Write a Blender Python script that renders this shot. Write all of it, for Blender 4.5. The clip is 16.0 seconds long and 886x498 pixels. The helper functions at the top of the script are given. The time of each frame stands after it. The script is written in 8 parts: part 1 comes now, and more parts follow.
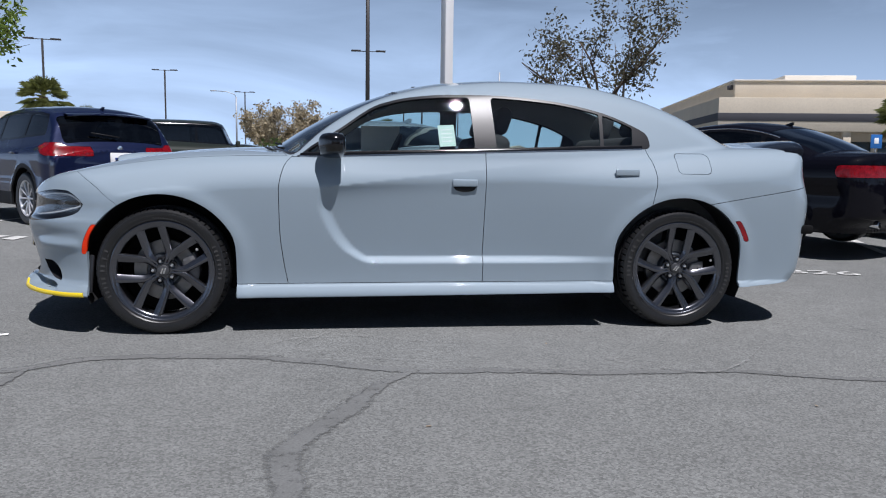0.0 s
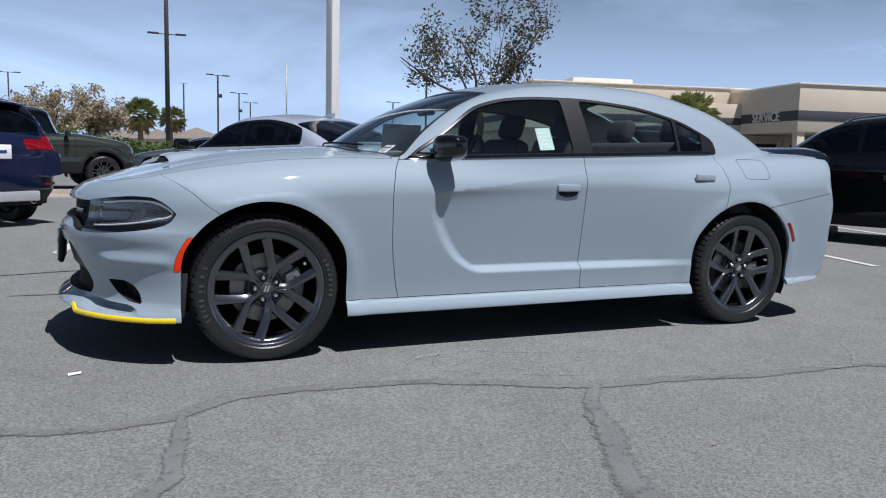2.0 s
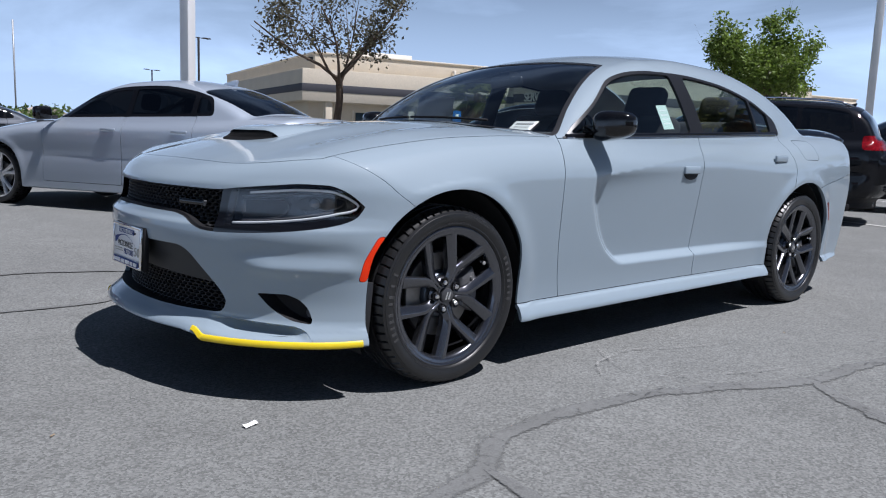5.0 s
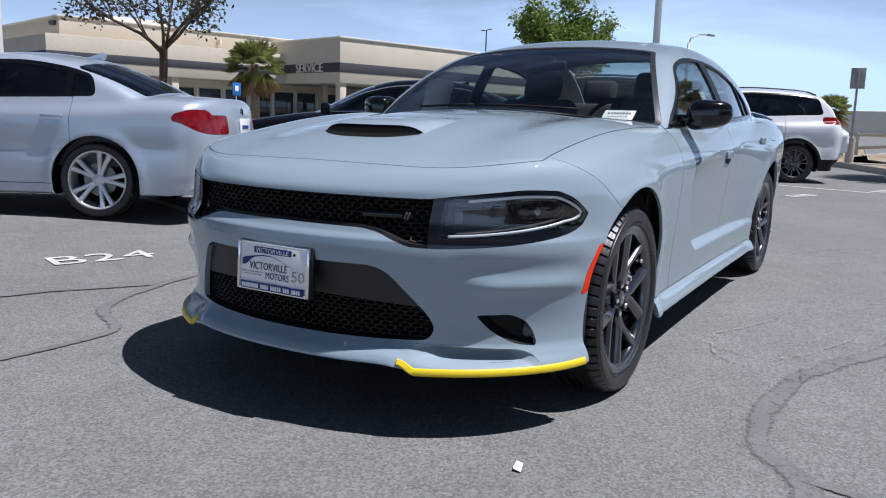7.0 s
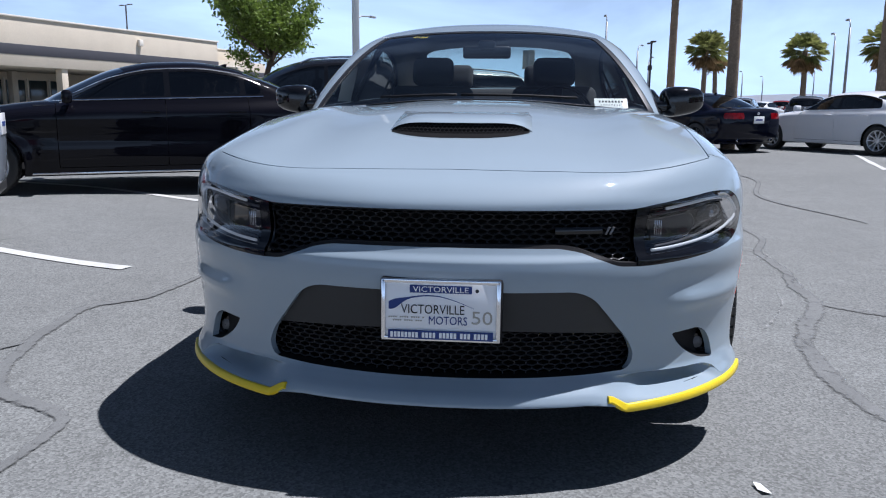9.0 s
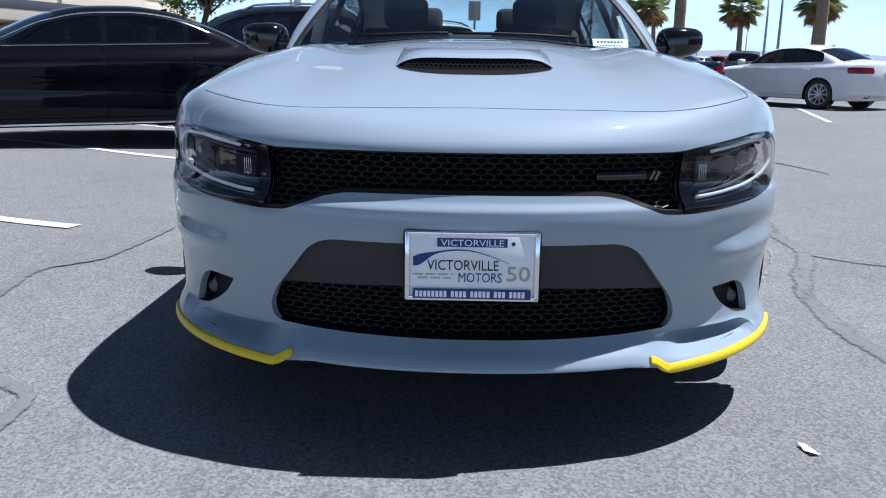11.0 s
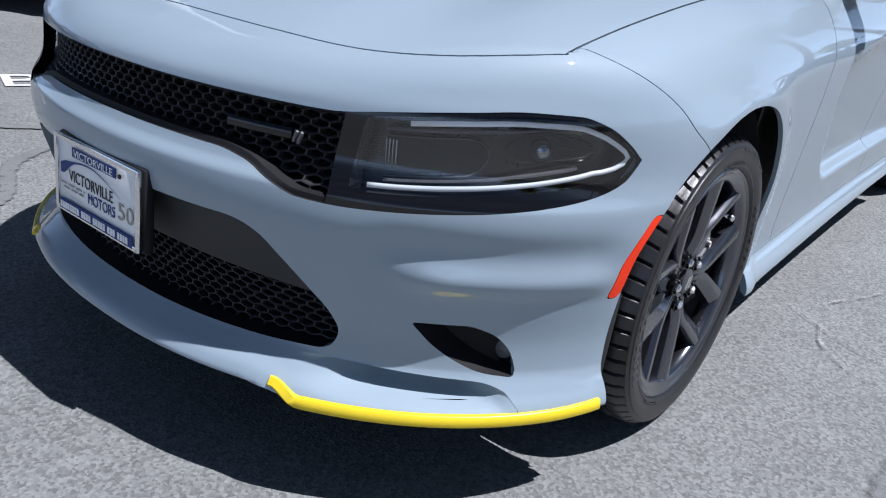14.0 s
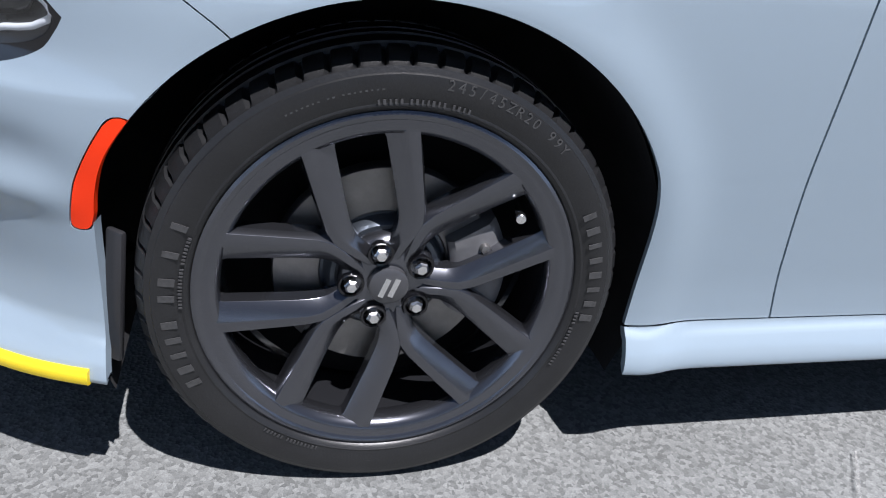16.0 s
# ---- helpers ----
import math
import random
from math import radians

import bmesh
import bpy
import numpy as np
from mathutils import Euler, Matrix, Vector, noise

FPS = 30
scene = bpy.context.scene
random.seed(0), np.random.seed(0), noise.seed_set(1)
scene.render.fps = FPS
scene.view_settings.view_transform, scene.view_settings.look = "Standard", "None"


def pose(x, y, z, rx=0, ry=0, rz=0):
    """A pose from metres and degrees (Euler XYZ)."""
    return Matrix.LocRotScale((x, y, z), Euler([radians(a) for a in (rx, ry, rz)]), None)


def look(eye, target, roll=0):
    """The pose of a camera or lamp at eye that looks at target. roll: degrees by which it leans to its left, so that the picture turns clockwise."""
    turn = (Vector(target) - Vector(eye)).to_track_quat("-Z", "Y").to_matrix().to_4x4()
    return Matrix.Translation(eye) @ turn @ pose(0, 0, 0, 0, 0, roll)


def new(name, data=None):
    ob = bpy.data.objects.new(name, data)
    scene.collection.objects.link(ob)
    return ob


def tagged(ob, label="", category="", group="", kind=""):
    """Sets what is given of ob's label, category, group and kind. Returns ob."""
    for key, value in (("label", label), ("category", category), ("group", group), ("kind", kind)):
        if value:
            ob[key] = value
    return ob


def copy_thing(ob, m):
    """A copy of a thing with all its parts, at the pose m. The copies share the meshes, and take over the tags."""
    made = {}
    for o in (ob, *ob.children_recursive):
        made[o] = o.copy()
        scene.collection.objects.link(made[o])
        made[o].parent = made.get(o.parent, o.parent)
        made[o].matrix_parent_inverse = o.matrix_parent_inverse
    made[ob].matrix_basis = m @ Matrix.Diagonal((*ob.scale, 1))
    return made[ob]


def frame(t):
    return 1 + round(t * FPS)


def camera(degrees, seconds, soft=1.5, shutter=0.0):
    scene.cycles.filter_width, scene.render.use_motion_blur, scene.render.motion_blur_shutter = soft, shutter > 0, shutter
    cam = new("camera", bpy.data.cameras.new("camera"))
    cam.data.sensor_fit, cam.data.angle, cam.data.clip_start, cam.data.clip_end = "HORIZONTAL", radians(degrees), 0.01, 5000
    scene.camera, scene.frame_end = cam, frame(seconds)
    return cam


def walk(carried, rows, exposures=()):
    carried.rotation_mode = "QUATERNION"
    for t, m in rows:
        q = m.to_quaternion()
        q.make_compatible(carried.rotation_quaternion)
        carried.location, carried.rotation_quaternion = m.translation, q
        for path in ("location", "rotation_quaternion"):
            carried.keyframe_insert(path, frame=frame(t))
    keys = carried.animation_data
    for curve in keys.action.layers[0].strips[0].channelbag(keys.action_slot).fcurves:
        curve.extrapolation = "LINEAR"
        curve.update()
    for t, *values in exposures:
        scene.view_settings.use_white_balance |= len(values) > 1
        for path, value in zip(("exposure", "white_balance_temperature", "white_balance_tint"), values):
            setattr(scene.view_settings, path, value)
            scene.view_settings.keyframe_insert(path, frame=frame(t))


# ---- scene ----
cam = camera(59.5, 16.0, 1.1)
PATH = [
    (0.0, (-0.528, -5.423, 1.001), (-0.267, -3.454, 0.776), 0.79),
    (0.5, (-0.929, -5.388, 1.023), (-0.556, -3.437, 0.796), 1.06),
    (1.0, (-1.357, -5.194, 1.043), (-0.850, -3.273, 0.814), 1.27),
    (1.5, (-1.834, -5.027, 1.058), (-1.184, -3.150, 0.828), 1.35),
    (2.0, (-2.236, -4.734, 1.033), (-1.447, -2.912, 0.798), 1.46),
    (2.5, (-2.657, -4.505, 1.011), (-1.739, -2.744, 0.765), 1.52),
    (3.0, (-2.969, -4.160, 0.986), (-1.939, -2.466, 0.728), 1.57),
    (3.5, (-3.235, -3.820, 0.980), (-2.114, -2.184, 0.714), 1.63),
    (6.0, (-3.900, -2.700, 1.022), (-2.439, -1.369, 0.720), 2.05),
    (6.5, (-4.188, -2.276, 1.037), (-2.616, -1.082, 0.717), 1.81),
    (7.0, (-4.403, -1.822, 1.034), (-2.714, -0.804, 0.701), 1.62),
    (7.5, (-4.548, -1.338, 1.040), (-2.750, -0.530, 0.699), 1.42),
    (8.0, (-4.565, -0.880, 1.038), (-2.683, -0.298, 0.689), 1.15),
    (8.5, (-4.558, -0.486, 1.040), (-2.626, -0.116, 0.682), 0.72),
    (9.0, (-4.502, -0.214, 1.061), (-2.546, -0.009, 0.694), 0.41),
    (11.5, (-4.113, 0.030, 0.990), (-2.172, 0.071, 0.509), 0.84),
    (12.0, (-3.938, -0.021, 0.999), (-2.015, 0.106, 0.465), 1.68),
    (12.5, (-3.947, -0.368, 1.063), (-2.069, -0.040, 0.459), 2.81),
    (13.0, (-3.807, -0.718, 1.089), (-2.017, -0.139, 0.410), 4.16),
    (13.5, (-3.555, -1.080, 1.115), (-1.904, -0.228, 0.375), 5.33),
    (14.0, (-3.235, -1.450, 1.102), (-1.764, -0.348, 0.313), 6.58),
    (14.5, (-2.823, -1.700, 1.088), (-1.574, -0.373, 0.264), 7.62),
    (15.0, (-2.394, -1.903, 1.064), (-1.402, -0.389, 0.210), 8.12),
    (15.5, (-2.005, -1.923, 1.007), (-1.291, -0.279, 0.119), 8.14),
    (16.0, (-1.722, -1.905, 0.964), (-1.254, -0.190, 0.045), 7.20),
]
walk(cam, [(t, look(eye, target, roll)) for t, eye, target, roll in PATH],
     [(0.0, 0.12, 6050, 16), (2.0, 0.20, 6050, 16), (3.5, 0.26, 6000, 16), (6.5, 0.32, 5950, 16), (9.0, 0.48, 5800, 16), (12.0, 0.76, 5600, 15), (13.0, 0.68, 5700, 15), (14.0, 0.56, 5800, 15), (15.3, 0.56, 5950, 16), (16.0, 0.76, 6000, 16)])

# ---- world and sun ----
SUN_DIR = Vector((0.16, -0.43, 1.0)).normalized()
world = bpy.data.worlds.new("sky")
scene.world = world
world.use_nodes = True
wt = world.node_tree
sky = wt.nodes.new("ShaderNodeTexSky")
sky.sky_type = "NISHITA"
sky.sun_disc = False
sky.sun_elevation = math.asin(SUN_DIR.z)
sky.sun_rotation = math.atan2(SUN_DIR.x, SUN_DIR.y)
sky.altitude = 850
sky.dust_density = 0.7
sky.ozone_density = 2.5
# thin high cirrus over the blue
wco = wt.nodes.new("ShaderNodeTexCoord")
wmap = wt.nodes.new("ShaderNodeMapping")
wmap.inputs["Scale"].default_value = (1.2, 1.2, 5.0)
wno = wt.nodes.new("ShaderNodeTexNoise")
wno.inputs["Scale"].default_value = 1.7
wno.inputs["Detail"].default_value = 7
wno.inputs["Roughness"].default_value = 0.55
wno.inputs["Distortion"].default_value = 0.6
wra = wt.nodes.new("ShaderNodeValToRGB")
wra.color_ramp.elements[0].position, wra.color_ramp.elements[1].position = 0.44, 0.78
wra.color_ramp.elements[0].color, wra.color_ramp.elements[1].color = (0, 0, 0, 1), (0.52, 0.52, 0.52, 1)
wmix = wt.nodes.new("ShaderNodeMix")
wmix.data_type = "RGBA"
wmix.inputs[7].default_value = (23.0, 30.8, 41.0, 1)
wt.links.new(wco.outputs["Generated"], wmap.inputs["Vector"])
wt.links.new(wmap.outputs["Vector"], wno.inputs["Vector"])
wt.links.new(wno.outputs["Fac"], wra.inputs["Fac"])
# the veil thickens towards the horizon
wsep = wt.nodes.new("ShaderNodeSeparateXYZ")
wup = wt.nodes.new("ShaderNodeMapRange")
wup.inputs["From Min"].default_value, wup.inputs["From Max"].default_value = 0.0, 0.33
wup.inputs["To Min"].default_value, wup.inputs["To Max"].default_value = 0.80, 0.0
wup.interpolation_type = "SMOOTHSTEP"
wadd = wt.nodes.new("ShaderNodeMath")
wadd.operation = "MULTIPLY_ADD"
wadd.use_clamp = True
wt.links.new(wco.outputs["Generated"], wsep.inputs["Vector"])
wt.links.new(wsep.outputs["Z"], wup.inputs["Value"])
wmul = wt.nodes.new("ShaderNodeMath")
wmul.operation = "ADD"
wmul.inputs[1].default_value = 0.35
wt.links.new(wup.outputs["Result"], wmul.inputs[0])
wt.links.new(wra.outputs["Color"], wadd.inputs[0])
wt.links.new(wmul.outputs["Value"], wadd.inputs[1])
wt.links.new(wup.outputs["Result"], wadd.inputs[2])
wt.links.new(wadd.outputs["Value"], wmix.inputs[0])
wt.links.new(sky.outputs["Color"], wmix.inputs[6])
wt.links.new(wmix.outputs[2], wt.nodes["Background"].inputs["Color"])
wt.nodes["Background"].inputs["Strength"].default_value = 0.0228

sun = new("sun", bpy.data.lights.new("sun", "SUN"))
sun.data.energy = 4.85
sun.data.angle = radians(0.53)
sun.data.color = (1.0, 0.965, 0.91)
sun.matrix_world = look(SUN_DIR * 60, (0, 0, 0))


# ---- materials ----
def mat(name, color, rough=0.5, metal=0.0, coat=0.0, spec=0.5, var=0.0, scale=8.0, fine=0.0, fscale=120.0, bump=0.0, bscale=60.0, bdist=0.002,
        flake=0.0, emit=0.0, sheen=0.0, island=0.0, coords="Object"):
    """A principled material with colour variation at two scales, roughness breakup and a fine relief."""
    m = bpy.data.materials.new(name)
    m.use_nodes = True
    nt = m.node_tree
    p = nt.nodes["Principled BSDF"]
    p.inputs["Base Color"].default_value = (*color, 1)
    p.inputs["Roughness"].default_value = rough
    p.inputs["Metallic"].default_value = metal
    p.inputs["Coat Weight"].default_value = coat
    p.inputs["Coat Roughness"].default_value = 0.02
    p.inputs["Specular IOR Level"].default_value = spec
    m.diffuse_color = (*color, 1)
    co = nt.nodes.new("ShaderNodeTexCoord")
    last = None
    if var or fine or island:
        last = None
        value = None
        for amount, sc, det in ((var, scale, 5.0), (fine, fscale, 2.0)):
            if not amount:
                continue
            n = nt.nodes.new("ShaderNodeTexNoise")
            n.inputs["Scale"].default_value = sc
            n.inputs["Detail"].default_value = det
            n.inputs["Roughness"].default_value = 0.6
            nt.links.new(co.outputs[coords], n.inputs["Vector"])
            mr = nt.nodes.new("ShaderNodeMapRange")
            mr.inputs["From Min"].default_value, mr.inputs["From Max"].default_value = 0.25, 0.75
            mr.inputs["To Min"].default_value, mr.inputs["To Max"].default_value = 1 - amount, 1 + amount
            nt.links.new(n.outputs["Fac"], mr.inputs["Value"])
            if value is None:
                value = mr.outputs["Result"]
            else:
                mu = nt.nodes.new("ShaderNodeMath")
                mu.operation = "MULTIPLY"
                nt.links.new(value, mu.inputs[0])
                nt.links.new(mr.outputs["Result"], mu.inputs[1])
                value = mu.outputs["Value"]
        if island:
            ge = nt.nodes.new("ShaderNodeNewGeometry")
            mr = nt.nodes.new("ShaderNodeMapRange")
            mr.inputs["To Min"].default_value, mr.inputs["To Max"].default_value = 1 - island, 1 + island
            nt.links.new(ge.outputs["Random Per Island"], mr.inputs["Value"])
            if value is None:
                value = mr.outputs["Result"]
            else:
                mu = nt.nodes.new("ShaderNodeMath")
                mu.operation = "MULTIPLY"
                nt.links.new(value, mu.inputs[0])
                nt.links.new(mr.outputs["Result"], mu.inputs[1])
                value = mu.outputs["Value"]
        sc = nt.nodes.new("ShaderNodeVectorMath")
        sc.operation = "SCALE"
        sc.inputs[0].default_value = color
        nt.links.new(value, sc.inputs["Scale"])
        nt.links.new(sc.outputs["Vector"], p.inputs["Base Color"])
    if flake:
        v = nt.nodes.new("ShaderNodeTexVoronoi")
        v.inputs["Scale"].default_value = 900
        nt.links.new(co.outputs[coords], v.inputs["Vector"])
        mr = nt.nodes.new("ShaderNodeMapRange")
        mr.inputs["To Min"].default_value, mr.inputs["To Max"].default_value = rough - flake, rough + flake
        nt.links.new(v.outputs["Color"], mr.inputs["Value"])
        nt.links.new(mr.outputs["Result"], p.inputs["Roughness"])
    if bump:
        n = nt.nodes.new("ShaderNodeTexNoise")
        n.inputs["Scale"].default_value = bscale
        n.inputs["Detail"].default_value = 4
        nt.links.new(co.outputs[coords], n.inputs["Vector"])
        b = nt.nodes.new("ShaderNodeBump")
        b.inputs["Strength"].default_value = bump
        b.inputs["Distance"].default_value = bdist
        nt.links.new(n.outputs["Fac"], b.inputs["Height"])
        nt.links.new(b.outputs["Normal"], p.inputs["Normal"])
    if emit:
        p.inputs["Emission Color"].default_value = (*color, 1)
        p.inputs["Emission Strength"].default_value = emit
    return m


def glass(name, tint, ior=1.5, rough=0.0):
    """Thin tinted glass: what is behind shows through the tint, with a Fresnel gloss over it."""
    m = bpy.data.materials.new(name)
    m.use_nodes = True
    nt = m.node_tree
    nt.nodes.remove(nt.nodes["Principled BSDF"])
    tr = nt.nodes.new("ShaderNodeBsdfTransparent")
    tr.inputs["Color"].default_value = (*tint, 1)
    gl = nt.nodes.new("ShaderNodeBsdfGlossy")
    gl.inputs["Roughness"].default_value = rough
    f0 = ((ior - 1) / (ior + 1)) ** 2
    lw = nt.nodes.new("ShaderNodeLayerWeight")
    lw.inputs["Blend"].default_value = 0.5
    pw = nt.nodes.new("ShaderNodeMath")
    pw.operation = "POWER"
    pw.inputs[1].default_value = 5.0
    fr = nt.nodes.new("ShaderNodeMath")
    fr.operation = "MULTIPLY_ADD"
    fr.inputs[1].default_value, fr.inputs[2].default_value = 2 * (1 - f0) / (1 + f0), 2 * f0 / (1 + f0)
    fr.use_clamp = True
    nt.links.new(lw.outputs["Facing"], pw.inputs[0])
    nt.links.new(pw.outputs["Value"], fr.inputs[0])
    mx = nt.nodes.new("ShaderNodeMixShader")
    nt.links.new(fr.outputs["Value"], mx.inputs["Fac"])
    nt.links.new(tr.outputs["BSDF"], mx.inputs[1])
    nt.links.new(gl.outputs["BSDF"], mx.inputs[2])
    nt.links.new(mx.outputs["Shader"], nt.nodes["Material Output"].inputs["Surface"])
    m.diffuse_color = (*tint, 1)
    return m


def asphalt(name, base, coarse=0.3):
    """Worn asphalt: pale and dark aggregate, oily and dusty patches, a rough relief."""
    m = bpy.data.materials.new(name)
    m.use_nodes = True
    nt = m.node_tree
    p = nt.nodes["Principled BSDF"]
    p.inputs["Roughness"].default_value = 0.88
    p.inputs["Specular IOR Level"].default_value = 0.35
    co = nt.nodes.new("ShaderNodeTexCoord")

    def noise_node(sc, det, rgh=0.6):
        n = nt.nodes.new("ShaderNodeTexNoise")
        n.inputs["Scale"].default_value, n.inputs["Detail"].default_value, n.inputs["Roughness"].default_value = sc, det, rgh
        nt.links.new(co.outputs["Object"], n.inputs["Vector"])
        return n.outputs["Fac"]

    def ramp(src, a, b, lo, hi):
        mr = nt.nodes.new("ShaderNodeMapRange")
        mr.inputs["From Min"].default_value, mr.inputs["From Max"].default_value = a, b
        mr.inputs["To Min"].default_value, mr.inputs["To Max"].default_value = lo, hi
        nt.links.new(src, mr.inputs["Value"])
        return mr.outputs["Result"]

    def times(a, b):
        mu = nt.nodes.new("ShaderNodeMath")
        mu.operation = "MULTIPLY"
        nt.links.new(a, mu.inputs[0])
        nt.links.new(b, mu.inputs[1])
        return mu.outputs["Value"]

    vo = nt.nodes.new("ShaderNodeTexVoronoi")
    vo.inputs["Scale"].default_value = 128
    nt.links.new(co.outputs["Object"], vo.inputs["Vector"])
    sep = nt.nodes.new("ShaderNodeSeparateColor")
    nt.links.new(vo.outputs["Color"], sep.inputs["Color"])
    stones = ramp(sep.outputs["Red"], 0, 1, 1 - coarse, 1 + coarse)
    grit = ramp(noise_node(330, 2), 0.3, 0.7, 0.82, 1.18)
    patches = ramp(noise_node(0.55, 6), 0.3, 0.7, 0.91, 1.09)
    drift = ramp(noise_node(4.0, 4), 0.3, 0.7, 0.93, 1.07)
    value = times(times(stones, grit), times(patches, drift))
    sc = nt.nodes.new("ShaderNodeVectorMath")
    sc.operation = "SCALE"
    sc.inputs[0].default_value = base
    nt.links.new(value, sc.inputs["Scale"])
    nt.links.new(sc.outputs["Vector"], p.inputs["Base Color"])
    b = nt.nodes.new("ShaderNodeBump")
    b.inputs["Strength"].default_value, b.inputs["Distance"].default_value = 0.32, 0.004
    nt.links.new(vo.outputs["Distance"], b.inputs["Height"])
    nt.links.new(b.outputs["Normal"], p.inputs["Normal"])
    m.diffuse_color = (*base, 1)
    return m


def sealer(name, base, worn):
    """A thin film on the ground, worn through in specks, most at its edges (uv v = 0 and 1)."""
    m = mat(name, base, 0.8, var=0.2, scale=3, fine=0.25, fscale=150, bump=0.5, bscale=150)
    nt = m.node_tree
    co = nt.nodes.new("ShaderNodeTexCoord")
    uv = nt.nodes.new("ShaderNodeSeparateXYZ")
    nt.links.new(co.outputs["UV"], uv.inputs["Vector"])
    mid = nt.nodes.new("ShaderNodeMath")
    mid.operation = "PINGPONG"
    mid.inputs[1].default_value = 0.5
    nt.links.new(uv.outputs["Y"], mid.inputs[0])
    edge = nt.nodes.new("ShaderNodeMapRange")
    edge.inputs["From Max"].default_value = 0.30
    edge.inputs["To Min"].default_value, edge.inputs["To Max"].default_value = -0.30, 0.5 - worn
    nt.links.new(mid.outputs["Value"], edge.inputs["Value"])
    no = nt.nodes.new("ShaderNodeTexNoise")
    no.inputs["Scale"].default_value, no.inputs["Detail"].default_value, no.inputs["Roughness"].default_value = 22, 6, 0.75
    nt.links.new(co.outputs["Object"], no.inputs["Vector"])
    ad = nt.nodes.new("ShaderNodeMath")
    nt.links.new(no.outputs["Fac"], ad.inputs[0])
    nt.links.new(edge.outputs["Result"], ad.inputs[1])
    cut = nt.nodes.new("ShaderNodeMapRange")
    cut.inputs["From Min"].default_value, cut.inputs["From Max"].default_value = 0.40, 0.66
    nt.links.new(ad.outputs["Value"], cut.inputs["Value"])
    tr = nt.nodes.new("ShaderNodeBsdfTransparent")
    mx = nt.nodes.new("ShaderNodeMixShader")
    nt.links.new(cut.outputs["Result"], mx.inputs["Fac"])
    nt.links.new(tr.outputs["BSDF"], mx.inputs[1])
    nt.links.new(nt.nodes["Principled BSDF"].outputs["BSDF"], mx.inputs[2])
    nt.links.new(mx.outputs["Shader"], nt.nodes["Material Output"].inputs["Surface"])
    return m


def leafy(name, color, rough=0.55, island=0.5, passing=0.45):
    """Leaves: part of the light passes through the blade."""
    m = mat(name, color, rough, island=island)
    nt = m.node_tree
    p = nt.nodes["Principled BSDF"]
    tl = nt.nodes.new("ShaderNodeBsdfTranslucent")
    nt.links.new(p.inputs["Base Color"].links[0].from_socket, tl.inputs["Color"])
    mx = nt.nodes.new("ShaderNodeMixShader")
    mx.inputs["Fac"].default_value = passing
    nt.links.new(p.outputs["BSDF"], mx.inputs[1])
    nt.links.new(tl.outputs["BSDF"], mx.inputs[2])
    nt.links.new(mx.outputs["Shader"], nt.nodes["Material Output"].inputs["Surface"])
    return m


M = {}
M["asphalt"] = asphalt("asphalt", (0.166, 0.171, 0.166), 0.34)
M["tar"] = sealer("crack_sealer", (0.146, 0.150, 0.147), 0.30)
M["crevice"] = sealer("open_crack", (0.055, 0.055, 0.056), 0.55)
M["stain"] = sealer("dusty_mark", (0.29, 0.29, 0.28), 0.54)
M["line"] = mat("line_paint", (0.52, 0.52, 0.50), 0.75, var=0.18, scale=5, fine=0.2, fscale=150, bump=0.5, bscale=150)
M["paint"] = mat("grey_blue_paint", (0.270, 0.334, 0.386), 0.55, coat=1.0, spec=0.2, fine=0.012, fscale=600)
M["yellow"] = mat("yellow_plastic", (0.78, 0.58, 0.012), 0.35, var=0.05, scale=20)
M["black_gloss"] = mat("gloss_black", (0.005, 0.005, 0.006), 0.12, coat=0.4, spec=0.35)
M["pillar"] = mat("satin_black_pillar", (0.012, 0.0125, 0.015), 0.36, spec=0.4, fine=0.1, fscale=300)
M["black_trim"] = mat("black_trim", (0.022, 0.022, 0.024), 0.35, fine=0.1, fscale=300)
M["grille"] = mat("grille_plastic", (0.026, 0.026, 0.027), 0.45, fine=0.15, fscale=300)
M["black_matt"] = mat("black_plastic", (0.013, 0.013, 0.0145), 0.6, spec=0.2, fine=0.15, fscale=300, bump=0.15, bscale=400)
M["grey_panel"] = mat("dark_grey_plastic", (0.020, 0.021, 0.023), 0.55, fine=0.1, fscale=300, bump=0.15, bscale=500)
M["liner_black"] = mat("wheel_house_felt", (0.020, 0.020, 0.021), 0.9, spec=0.2, var=0.3, scale=10, bump=0.3, bscale=150)
# near-black for linings; behind openings it also paints in the shade
M["dark_void"] = mat("dark_lining_and_shade", (0.008, 0.008, 0.0085), 0.9, spec=0.1, var=0.2)
M["rubber"] = mat("tyre_rubber", (0.0125, 0.0127, 0.0134), 0.38, spec=0.5, var=0.2, scale=14, fine=0.15, fscale=250, bump=0.2, bscale=300)
M["rubber_mark"] = mat("raised_rubber_mark", (0.045, 0.045, 0.045), 0.6, fine=0.25)
M["rubber_size"] = mat("moulded_rubber", (0.045, 0.045, 0.046), 0.55, fine=0.2)
M["cap_grey"] = mat("centre_cap_grey", (0.045, 0.046, 0.050), 0.35, coat=0.3, fine=0.05)
M["hat_steel"] = mat("disc_hat_steel", (0.10, 0.115, 0.135), 0.35, metal=0.8, var=0.2, scale=20)
M["rim_black"] = mat("dark_alloy", (0.118, 0.122, 0.137), 0.23, metal=0.9, coat=0.45, var=0.06, scale=12, fine=0.05, fscale=500)
M["rim_silver"] = mat("silver_alloy", (0.66, 0.67, 0.69), 0.34, metal=0.55, coat=0.4, var=0.05)
M["steel"] = mat("brake_steel", (0.24, 0.235, 0.23), 0.45, metal=0.9, var=0.15, scale=30, bump=0.2, bscale=200)
